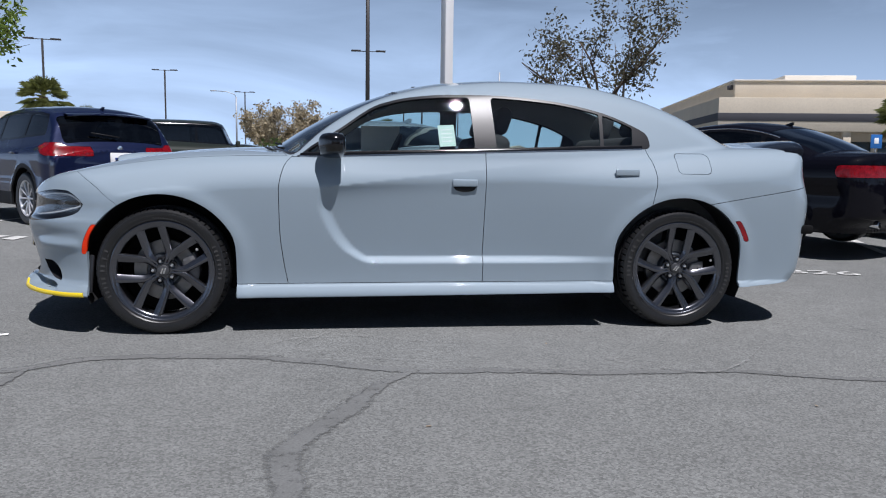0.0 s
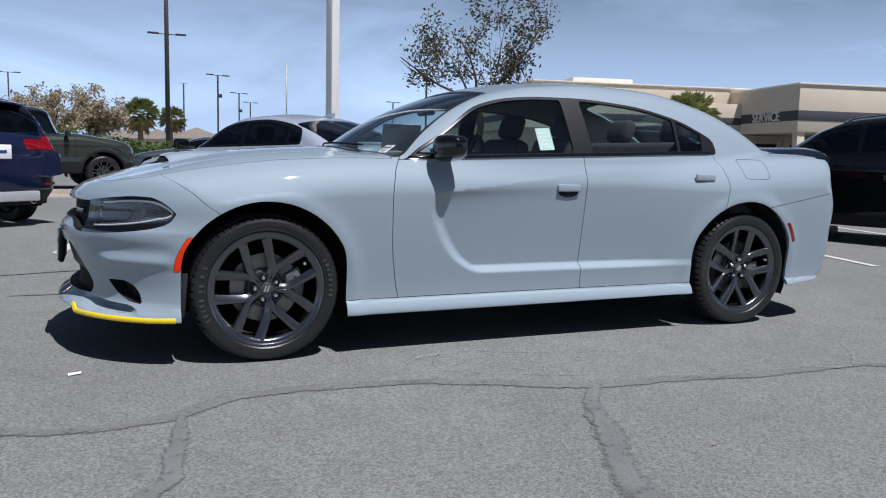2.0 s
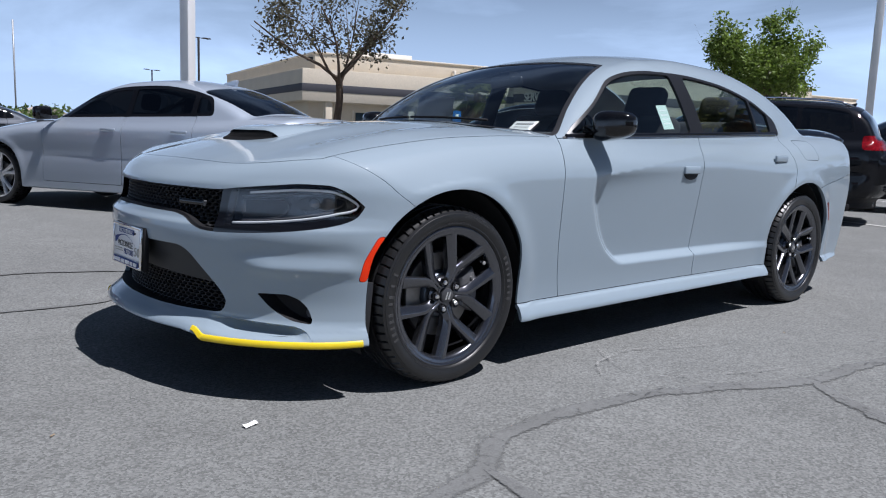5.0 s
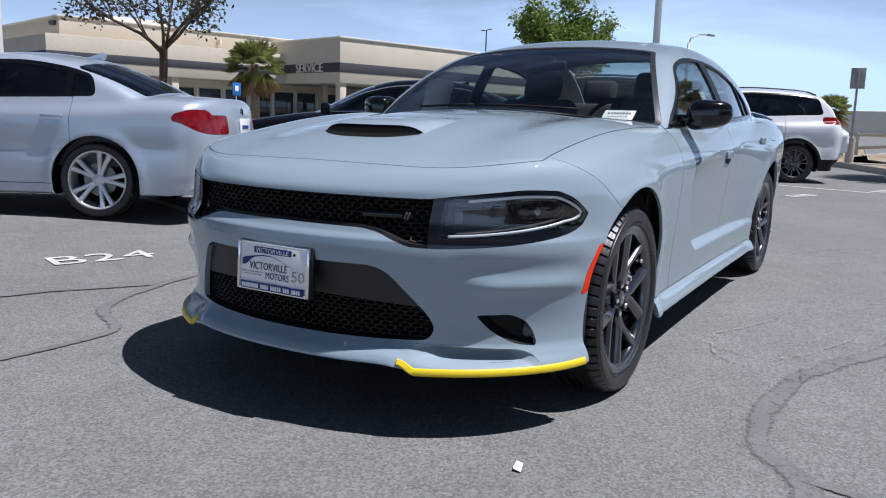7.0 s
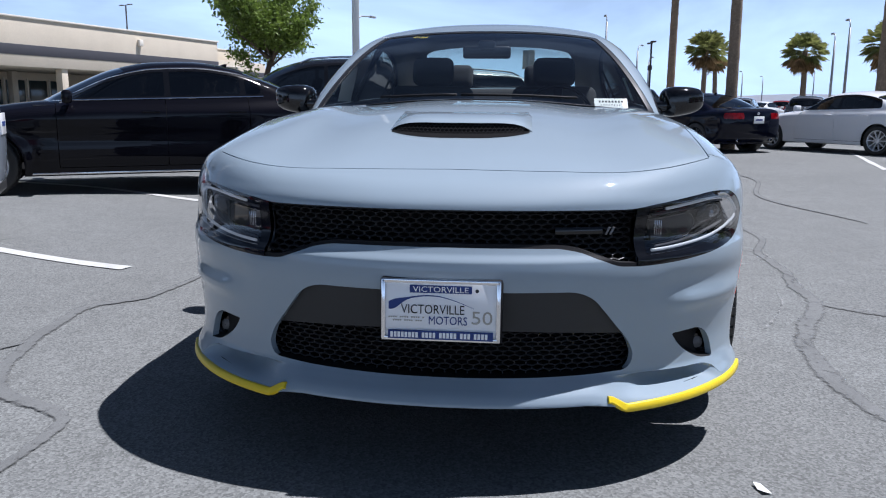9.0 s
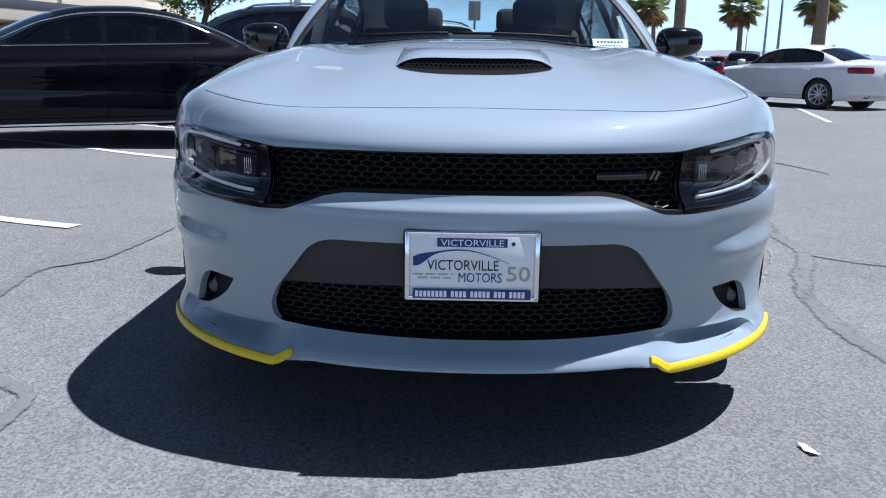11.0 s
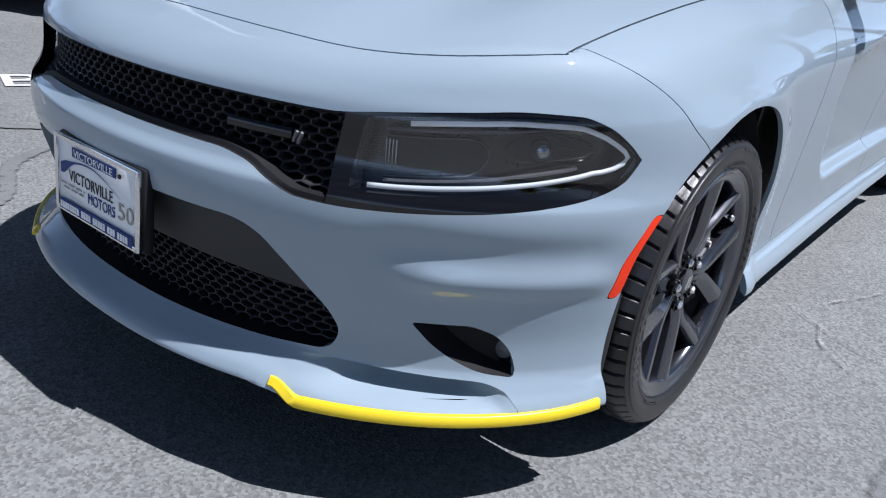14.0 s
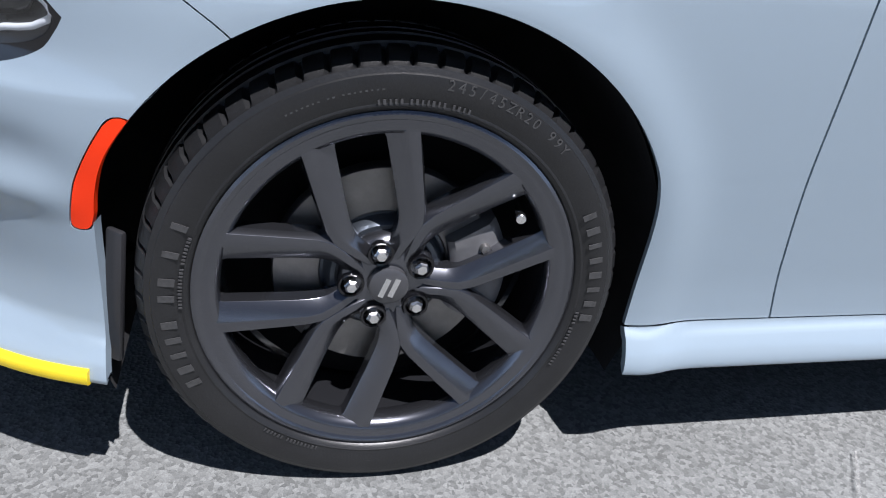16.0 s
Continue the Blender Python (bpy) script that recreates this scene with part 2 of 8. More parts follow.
M["cast"] = mat("cast_grey", (0.16, 0.16, 0.165), 0.55, metal=0.5, var=0.2, scale=25)
M["chrome"] = mat("chrome", (0.75, 0.75, 0.76), 0.12, metal=1.0, fine=0.04)
M["nut"] = mat("lug_nut_chrome", (0.8, 0.8, 0.8), 0.25, metal=1.0)
M["amber"] = mat("orange_reflector", (0.92, 0.042, 0.003), 0.4, spec=0.25, coat=0.0, bump=0.2, bscale=500, emit=0.0)
M["red_lens"] = mat("red_lens", (0.19, 0.0025, 0.006), 0.2, spec=0.25, coat=0.45, var=0.55, scale=26, fine=0.3, fscale=140)
M["clear_lens"] = glass("lamp_lens", (0.66, 0.67, 0.69), 1.55)
M["lamp_in"] = mat("lamp_bezel", (0.018, 0.0185, 0.020), 0.18, coat=0.5, var=0.3, scale=30)
M["lamp_glow"] = mat("daytime_light_pipe", (0.70, 0.74, 0.76), 0.2, emit=0.16)
M["reflector"] = mat("lamp_reflector", (0.55, 0.56, 0.58), 0.12, metal=1.0)
M["tint"] = glass("tinted_window", (0.72, 0.84, 0.83), 1.52)
M["rear_glass"] = glass("rear_window_glass", (0.74, 0.86, 0.84), 1.52)
M["shield"] = glass("windscreen", (0.74, 0.82, 0.81), 1.52)
M["darkglass"] = glass("privacy_glass", (0.07, 0.075, 0.08), 1.52)
M["cloth"] = mat("black_seat_cloth", (0.034, 0.034, 0.037), 0.9, fine=0.3, fscale=400, bump=0.4, bscale=500)
M["dash"] = mat("dashboard_plastic", (0.075, 0.077, 0.080), 0.6, fine=0.1, fscale=400, bump=0.2, bscale=600)
M["liner"] = mat("headliner", (0.30, 0.30, 0.29), 0.95, fine=0.1, fscale=300)
M["paper"] = mat("white_paper", (0.80, 0.80, 0.79), 0.7, var=0.04)
M["paper_green"] = mat("pale_green_paper", (0.60, 0.74, 0.68), 0.7, var=0.05)
M["paper_yellow"] = mat("yellow_sticker", (0.85, 0.62, 0.03), 0.6)
M["ink"] = mat("dark_blue_ink", (0.018, 0.045, 0.20), 0.6)
M["ink_black"] = mat("black_ink", (0.02, 0.02, 0.022), 0.6)
M["white_plate"] = mat("white_plate", (0.90, 0.90, 0.90), 0.35, coat=0.4)


# ---- mesh tools ----
def mesh_of(name, verts, faces, normals=None, smooth=True):
    me = bpy.data.meshes.new(name)
    me.from_pydata([tuple(map(float, v)) for v in verts], [], [tuple(map(int, f)) for f in faces])
    if smooth:
        me.shade_smooth()
    if normals is not None and len(normals) == len(me.vertices):
        me.normals_split_custom_set_from_vertices([tuple(map(float, n)) for n in normals])
    me.update()
    return me


def thing(name, label, category, group="", kind="", m=None):
    ob = tagged(new(name), label, category, group, kind)
    if m is not None:
        ob.matrix_world = m
    return ob


def part(name, data, material, parent=None, label="", m=None, shadow=True):
    """Links a bmesh or mesh as one object under a thing or part."""
    if isinstance(data, bmesh.types.BMesh):
        me = bpy.data.meshes.new(name)
        data.to_mesh(me)
        data.free()
    else:
        me = data
    if not me.materials:
        me.materials.append(material)
    ob = new(name, me)
    if parent is not None:
        ob.parent = parent
    if m is not None:
        ob.matrix_basis = m
    if label:
        tagged(ob, label)
    if not shadow:
        ob.visible_shadow = False
    return ob


def single(name, data, material, label, category, group="", kind="", m=None):
    ob = part(name, data, material, None, "", m)
    return tagged(ob, label, category, group, kind)


def smooth_all(bm, angle=40):
    for f in bm.faces:
        f.smooth = True
    lim = radians(angle)
    for e in bm.edges:
        if len(e.link_faces) == 2 and e.calc_face_angle(0) > lim:
            e.smooth = False
    return bm


def box(sx, sy, sz, bev=0.0, at=(0, 0, 0), m=None, seg=2, bm=None):
    own = bmesh.new()
    bmesh.ops.create_cube(own, size=1)
    bmesh.ops.scale(own, vec=(sx, sy, sz), verts=own.verts)
    if bev:
        bmesh.ops.bevel(own, geom=list(own.edges), offset=bev, segments=seg, affect="EDGES", profile=0.5)
    mm = Matrix.Translation(at) if m is None else m @ Matrix.Translation(at)
    bmesh.ops.transform(own, matrix=mm, verts=own.verts)
    smooth_all(own)
    if bm is None:
        return own
    tmp = bpy.data.meshes.new("tmp")
    own.to_mesh(tmp)
    own.free()
    bm.from_mesh(tmp)
    bpy.data.meshes.remove(tmp)
    return bm


def lathe(profile, seg=48, axis="Z", cap=False):
    """Turns (radius, height) pairs round an axis."""
    bm = bmesh.new()
    rings = []
    for r, h in profile:
        ring = []
        for k in range(seg):
            a = 2 * math.pi * k / seg
            c, s = r * math.cos(a), r * math.sin(a)
            ring.append(bm.verts.new((c, s, h) if axis == "Z" else (c, h, s)))
        rings.append(ring)
    for a, b in zip(rings, rings[1:]):
        for k in range(seg):
            j = (k + 1) % seg
            bm.faces.new((a[k], a[j], b[j], b[k]))
    if cap:
        bm.faces.new(rings[0][::-1])
        bm.faces.new(rings[-1])
    bmesh.ops.recalc_face_normals(bm, faces=bm.faces)
    return smooth_all(bm)


def tube(points, radius, seg=8, bm=None, taper=None, cap=True):
    """A round bar along points; taper gives a radius for each point."""
    bm = bm or bmesh.new()
    pts = [Vector(p) for p in points]
    ref = Vector((0.31, 0.17, 0.93)).normalized()
    rings = []
    for i, p in enumerate(pts):
        d = (pts[min(i + 1, len(pts) - 1)] - pts[max(i - 1, 0)]).normalized()
        a = d.cross(ref)
        if a.length < 0.05:
            a = d.cross(Vector((1, 0, 0)))
        a.normalize()
        b = d.cross(a)
        r = taper[i] if taper else radius
        rings.append([bm.verts.new(p + r * (math.cos(2 * math.pi * k / seg) * a + math.sin(2 * math.pi * k / seg) * b)) for k in range(seg)])
    for a, b in zip(rings, rings[1:]):
        for k in range(seg):
            f = bm.faces.new((a[k], a[(k + 1) % seg], b[(k + 1) % seg], b[k]))
            f.smooth = True
    if cap:
        bm.faces.new(rings[0][::-1])
        bm.faces.new(rings[-1])
    return bm


def prism(poly, depth, bev=0.0):
    """A polygon in x and z given a thickness along y, centred on y = 0."""
    bm = bmesh.new()
    vs = [bm.verts.new((x, -depth / 2, z)) for x, z in poly]
    f = bm.faces.new(vs)
    r = bmesh.ops.extrude_face_region(bm, geom=[f])
    bmesh.ops.translate(bm, vec=(0, depth, 0), verts=[v for v in r["geom"] if isinstance(v, bmesh.types.BMVert)])
    bmesh.ops.recalc_face_normals(bm, faces=bm.faces)
    if bev:
        bmesh.ops.bevel(bm, geom=list(bm.edges), offset=bev, segments=2, affect="EDGES", profile=0.5)
    return smooth_all(bm)


def letters(text, size, depth=0.001, align="CENTER"):
    """The built-in font as a mesh, flat in x and y."""
    cu = bpy.data.curves.new("text", "FONT")
    cu.body, cu.size, cu.extrude, cu.align_x, cu.align_y, cu.resolution_u = text, size, depth, align, "CENTER", 3
    ob = bpy.data.objects.new("text", cu)
    scene.collection.objects.link(ob)
    me = bpy.data.meshes.new_from_object(ob.evaluated_get(bpy.context.evaluated_depsgraph_get()))
    bpy.data.objects.remove(ob)
    bpy.data.curves.remove(cu)
    return me


CURVES = {}


def curve(x, pts):
    """Smooth interpolation through (x, value) pairs, flat beyond the ends."""
    key = tuple(pts)
    if key not in CURVES:
        p = np.asarray(pts, float)
        px, py = p[:, 0], p[:, 1]
        h = np.diff(px)
        d = np.diff(py) / h
        t = np.zeros(len(px))
        for i in range(1, len(px) - 1):
            t[i] = 0.0 if d[i - 1] * d[i] <= 0 else 3 * (h[i - 1] + h[i]) / ((2 * h[i] + h[i - 1]) / d[i - 1] + (h[i] + 2 * h[i - 1]) / d[i])
        t[0], t[-1] = d[0], d[-1]
        CURVES[key] = (px, py, h, t)
    px, py, h, t = CURVES[key]
    x = np.minimum(np.maximum(x, px[0]), px[-1])
    i = np.minimum(np.maximum(np.searchsorted(px, x) - 1, 0), len(px) - 2)
    hi = h[i]
    s = (x - px[i]) / hi
    r = 1 - s
    return (1 + 2 * s) * r * r * py[i] + s * r * r * hi * t[i] + s * s * (3 - 2 * s) * py[i + 1] - s * s * r * hi * t[i + 1]


def step(x, a, b):
    s = np.minimum(np.maximum((x - a) / (b - a), 0), 1)
    return s * s * (3 - 2 * s)


def smax(a, b, k):
    h = np.minimum(np.maximum(0.5 + 0.5 * (a - b) / k, 0), 1)
    return b + (a - b) * h + k * h * (1 - h)


def smin(a, b, k):
    return -smax(-a, -b, k)


def shell(f, x0, x1, z0, nx, nphi, ntheta, reach=1.36, pace=0.02, nfront=0, dense=0.0):
    """The surface f = 0 round a spine along x, on the side y >= 0, as vertices, normals and triangles."""
    ph = np.linspace(0, math.pi / 2, nphi)
    pf = np.linspace(0, math.pi / 2, nfront or nphi)
    ox = np.r_[np.full(len(pf) - 1, x0), np.linspace(x0, x1, nx), np.full(nphi - 1, x1)]
    dx = np.r_[-np.sin(pf[:0:-1]), np.zeros(nx), np.sin(ph[1:])]
    dc = np.r_[np.cos(pf[:0:-1]), np.ones(nx), np.cos(ph[1:])]
    fine = np.linspace(-math.pi / 2, math.pi / 2, 2001)
    load = np.cumsum(1 + dense * np.exp(-((fine + 0.42) / 0.40) ** 2))
    th = np.interp(np.linspace(load[0], load[-1], ntheta), load, fine)
    O = np.stack(np.broadcast_arrays(ox[:, None], 0.0, z0 + 0 * th[None, :]), -1).reshape(-1, 3)
    D = np.stack([dx[:, None] + 0 * th, dc[:, None] * np.cos(th), dc[:, None] * np.sin(th)], -1).reshape(-1, 3)
    D[np.abs(D) < 1e-9] = 0
    hi = np.full(len(O), reach)
    lo = np.zeros(len(O))
    live = np.ones(len(O), bool)
    for r in np.arange(reach, 0.0, -pace):
        P = O + r * D
        v = f(P[:, 0], P[:, 1], P[:, 2])
        inside = live & (v < 0)
        lo[inside] = r
        hi[inside] = r + pace
        live &= ~inside
        if not live.any():
            break
    for _ in range(22):
        mid = (lo + hi) / 2
        P = O + mid[:, None] * D
        v = f(P[:, 0], P[:, 1], P[:, 2]) < 0
        lo = np.where(v, mid, lo)
        hi = np.where(v, hi, mid)
    P = O + ((lo + hi) / 2)[:, None] * D
    e = 2e-3
    N = np.stack([f(P[:, 0] + e * (a == 0), P[:, 1] + e * (a == 1), P[:, 2] + e * (a == 2)) - f(P[:, 0] - e * (a == 0), P[:, 1] - e * (a == 1), P[:, 2] - e * (a == 2)) for a in range(3)], -1)
    N[np.abs(P[:, 1]) < 1e-6, 1] = 0
    N /= np.linalg.norm(N, axis=1, keepdims=True) + 1e-12
    n, k = len(ox), ntheta
    i, j = np.meshgrid(np.arange(n - 1), np.arange(k - 1), indexing="ij")
    a, b, c, d = (i * k + j).ravel(), ((i + 1) * k + j).ravel(), ((i + 1) * k + j + 1).ravel(), (i * k + j + 1).ravel()
    F = np.r_[np.stack([a, c, b], 1), np.stack([a, d, c], 1)]
    A = np.linalg.norm(np.cross(P[F[:, 1]] - P[F[:, 0]], P[F[:, 2]] - P[F[:, 0]]), axis=1)
    return P, N, F[A > 1e-9]


def compact(V, N, F):
    use, inv = np.unique(F.ravel(), return_inverse=True)
    return V[use], N[use], inv.reshape(-1, 3)


def keep(S, g):
    """The part of a surface where g(x, y, z) > 0, cut exactly along g = 0."""
    V, N, F = S
    if not len(F):
        return S
    v = g(V[:, 0], V[:, 1], V[:, 2])
    v = np.where(np.abs(v) < 1e-7, 1e-7, v)
    ins = v[F] > 0
    c = ins.sum(1)
    out = [F[c == 3]]
    base = len(V)
    newV, newN, edges = [], [], {}

    def cut_all(A, B):
        key = np.sort(np.stack([A, B], 1), 1)
        uq, inv = np.unique(key, axis=0, return_inverse=True)
        return uq, inv.ravel()

    mixed = []
    for cnt in (1, 2):
        T = F[c == cnt]
        I = ins[c == cnt]
        lone = np.argmax(I, 1) if cnt == 1 else np.argmin(I, 1)
        r = np.arange(len(T))
        p, q, s = T[r, lone], T[r, (lone + 1) % 3], T[r, (lone + 2) % 3]
        mixed.append((cnt, p, q, s))
    A = np.concatenate([np.r_[p, p] for _, p, q, s in mixed])
    B = np.concatenate([np.r_[q, s] for _, p, q, s in mixed])
    if len(A):
        uq, inv = cut_all(A, B)
        w = v[uq[:, 0]] / (v[uq[:, 0]] - v[uq[:, 1]])
        PV = V[uq[:, 0]] + w[:, None] * (V[uq[:, 1]] - V[uq[:, 0]])
        PN = N[uq[:, 0]] + w[:, None] * (N[uq[:, 1]] - N[uq[:, 0]])
        PN /= np.linalg.norm(PN, axis=1, keepdims=True) + 1e-12
        inv = inv + base
        at = 0
        for cnt, p, q, s in mixed:
            n = len(p)
            e1, e2 = inv[at:at + n], inv[at + n:at + 2 * n]
            at += 2 * n
            if cnt == 1:
                out.append(np.stack([p, e1, e2], 1))
            else:
                out += [np.stack([e1, q, s], 1), np.stack([e1, s, e2], 1)]
        V, N = np.r_[V, PV], np.r_[N, PN]
    F = np.concatenate(out)
    F = F[(F[:, 0] != F[:, 1]) & (F[:, 1] != F[:, 2]) & (F[:, 0] != F[:, 2])]
    return compact(V, N, F) if len(F) else (V[:0], N[:0], F)


def carve(S, g, gap=0.0):
    """Splits a surface: where g > gap, and where g < -gap."""
    return keep(S, lambda x, y, z: g(x, y, z) - gap), keep(S, lambda x, y, z: -g(x, y, z) - gap)


def mirror(S):
    V, N, F = S
    k = np.array([1, -1, 1])
    return V * k, N * k, F[:, ::-1]


def both(S):
    V, N, F = S
    a, b, c = mirror(S)
    return np.r_[V, a], np.r_[N, b], np.r_[F, c + len(V)]


def flanged(S, depth=0.012, way=None):
    """Adds an inward return along the open edges (not on the centre line), so that a sheet has an edge with thickness."""
    V, N, F = S
    E = np.r_[F[:, [0, 1]], F[:, [1, 2]], F[:, [2, 0]]]
    key = np.sort(E, 1)
    uq, first, cnt = np.unique(key, axis=0, return_index=True, return_counts=True)
    B = E[first[cnt == 1]]
    if len(B):
        B = B[~((np.abs(V[B[:, 0], 1]) < 1e-4) & (np.abs(V[B[:, 1], 1]) < 1e-4))]
    if not len(B) or not depth:
        return S
    n = len(V)
    step_in = -N * depth if way is None else np.asarray(way, float)[None] * depth + 0 * N
    a, b = B[:, 0], B[:, 1]
    m = len(B)
    W = np.r_[V[a], V[b], V[b] + step_in[b], V[a] + step_in[a]]
    fn = np.cross(V[a] - V[b], step_in[b])
    fn /= np.linalg.norm(fn, axis=1, keepdims=True) + 1e-12
    k = np.arange(m) + n
    Q = np.r_[np.stack([k + m, k, k + 3 * m], 1), np.stack([k + m, k + 3 * m, k + 2 * m], 1)]
    return np.r_[V, W], np.r_[N, np.tile(fn, (4, 1))], np.r_[F, Q]


def moved(S, by):
    return S[0] + np.asarray(by, float), S[1], S[2]


def inset(S, d):
    return S[0] - S[1] * d, S[1], S[2]


def flipped(S):
    return S[0], -S[1], S[2][:, ::-1]


def sheet(name, S, material, parent, label="", depth=0.012, way=None, shadow=True):
    S = flanged(S, depth, way) if depth else S
    return part(name, mesh_of(name, S[0], S[2], S[1]), material, parent, label, shadow=shadow)


def cast(f, P, D, reach=1.0):
    """Where rays from P along D first enter f < 0, for arrays of rays."""
    P, D = np.atleast_2d(P).astype(float), np.atleast_2d(D).astype(float)
    D = np.broadcast_to(D, P.shape)
    lo = np.zeros(len(P))
    hi = np.full(len(P), reach)
    done = np.zeros(len(P), bool)
    for r in np.arange(0, reach, 0.02):
        X = P + r * D
        inside = (f(X[:, 0], X[:, 1], X[:, 2]) < 0) & ~done
        hi[inside], lo[inside] = r, max(r - 0.02, 0)
        done |= inside
    for _ in range(20):
        mid = (lo + hi) / 2
        X = P + mid[:, None] * D
        v = f(X[:, 0], X[:, 1], X[:, 2]) < 0
        hi, lo = np.where(v, mid, hi), np.where(v, lo, mid)
    return P + hi[:, None] * D


def normal_at(f, P):
    P = np.atleast_2d(P)
    e = 2e-3
    N = np.stack([f(P[:, 0] + e * (a == 0), P[:, 1] + e * (a == 1), P[:, 2] + e * (a == 2)) - f(P[:, 0] - e * (a == 0), P[:, 1] - e * (a == 1), P[:, 2] - e * (a == 2)) for a in range(3)], -1)
    return N / (np.linalg.norm(N, axis=1, keepdims=True) + 1e-12)


# ---- wheels ----
def tyre_mesh(R=0.366, half=0.124, rim=0.285, blocks=60):
    """A tyre about the y axis, outer side towards -y, with ribs, grooves and shoulder sipes."""
    w = half
    side = [(rim - 0.004, 0.80 * w), (rim + 0.003, 0.90 * w), (rim + 0.006, 0.93 * w), (rim + 0.009, 0.945 * w), (rim + 0.0105, 0.955 * w), (rim + 0.0125, 0.955 * w), (rim + 0.014, 0.95 * w), (rim + 0.34 * (R - rim), 0.985 * w), (rim + 0.52 * (R - rim), w),
            (rim + 0.66 * (R - rim), 0.985 * w), (rim + 0.68 * (R - rim), 0.965 * w), (rim + 0.78 * (R - rim), 0.94 * w), (rim + 0.80 * (R - rim), 0.915 * w), (R - 0.012, 0.86 * w), (R - 0.006, 0.80 * w), (R - 0.0025, 0.70 * w)]
    tread = [(R - 0.001, 0.56 * w), (R - 0.008, 0.55 * w), (R - 0.008, 0.47 * w), (R, 0.46 * w), (R + 0.0005, 0.18 * w), (R - 0.007, 0.17 * w), (R - 0.007, 0.09 * w), (R + 0.001, 0.08 * w)]
    half_prof = side + tread
    prof = [(r, -y) for r, y in half_prof] + [(r, y) for r, y in half_prof[::-1]]
    seg = blocks * 7
    n = len(half_prof)
    verts, faces = [], []
    for k in range(seg):
        a = 2 * math.pi * k / seg
        for i, (r, y) in enumerate(prof):
            j = i if i < n else 2 * n - 1 - i
            rr, aa = r, a
            if 12 <= j <= 16:
                if k % 7 == 0:
                    rr = r - (0.010 if j > 12 else 0.003)
                aa = a + 0.22 * (j - 12) / blocks
            verts.append((rr * math.sin(aa), y, rr * math.cos(aa)))
    m = len(prof)
    for k in range(seg):
        q = (k + 1) % seg
        for i in range(m - 1):
            faces.append((k * m + i, q * m + i, q * m + i + 1, k * m + i + 1))
    bm = bmesh.new()
    me = bpy.data.meshes.new("tyre")
    me.from_pydata(verts, [], faces)
    bm.from_mesh(me)
    bpy.data.meshes.remove(me)
    bmesh.ops.recalc_face_normals(bm, faces=bm.faces)
    return smooth_all(bm, 32)


def loft_bar(stations, chamfer=0.24, drop=0.008):
    """A spoke: stations of (x, z, y of the face, width, depth), faces towards -y, with chamfered edges."""
    bm = bmesh.new()
    rings = []
    u = np.linspace(0, len(stations) - 1, 4 * len(stations) - 3)
    k0 = list(range(len(stations)))
    stations = list(zip(*(curve(u, list(zip(k0, [s[j] for s in stations]))) for j in range(5))))
    pts = [Vector((s[0], 0, s[1])) for s in stations]
    for i, (x, z, y, w, d) in enumerate(stations):
        t = (pts[min(i + 1, len(pts) - 1)] - pts[max(i - 1, 0)]).normalized()
        nrm = Vector((t.z, 0, -t.x))
        sec = [(-0.5, d), (-0.5, drop), (-0.5 + chamfer, 0), (0.5 - chamfer, 0), (0.5, drop), (0.5, d)]
        rings.append([bm.verts.new(pts[i] + nrm * (u * w) + Vector((0, y + v, 0))) for u, v in sec])
    for a, b in zip(rings, rings[1:]):
        for k in range(5):
            bm.faces.new((a[k], a[k + 1], b[k + 1], b[k]))
    for r in (rings[0], rings[-1]):
        bm.faces.new(r)
    bmesh.ops.recalc_face_normals(bm, faces=bm.faces)
    return smooth_all(bm, 28)


def polar(r, deg):
    return r * math.sin(radians(deg)), r * math.cos(radians(deg))


def rim_lathe(R=0.258, w=0.108):
    return lathe([(R + 0.010, -w + 0.012), (R + 0.012, -w), (R + 0.007, -w - 0.002), (R - 0.001, -w + 0.001), (R - 0.008, -w + 0.010), (R - 0.014, -w + 0.04), (R - 0.020, 0.02), (R - 0.022, w - 0.03), (R - 0.002, w)], 96, "Y")


def arc_bars(radius, y, start, words, size, gap=1.25):
    """Small raised bars along a circle, standing in for moulded lettering that stays unreadable."""
    bm = bmesh.new()
    a = start
    for w in words:
        for k in range(w):
            da = math.degrees(size * gap / radius)
            x, z = polar(radius, a)
            m = Matrix.Translation((x, y, z)) @ Matrix.Rotation(radians(a), 4, "Y")
            box(size * (0.50, 0.62, 0.42)[k % 3], 0.0014, size * 1.15, 0, m=m, bm=bm)
            a += da
        a += math.degrees(size * 0.9 / radius)
    return bm


def arc_letters(text, radius, y, start, high, pitch):
    """Letters of the built-in font set along a circle, tops outward, facing -y."""
    bm = bmesh.new()
    a = start
    for ch in text:
        if ch != " ":
            me = letters(ch, high * 1.4, 0.0006)
            me.transform(Matrix.Translation((polar(radius, a)[0], y, polar(radius, a)[1])) @ Matrix.Rotation(radians(a), 4, "Y") @ Matrix.Rotation(radians(90), 4, "X"))
            bm.from_mesh(me)
            bpy.data.meshes.remove(me)
        a += math.degrees(pitch / radius)
    return bm


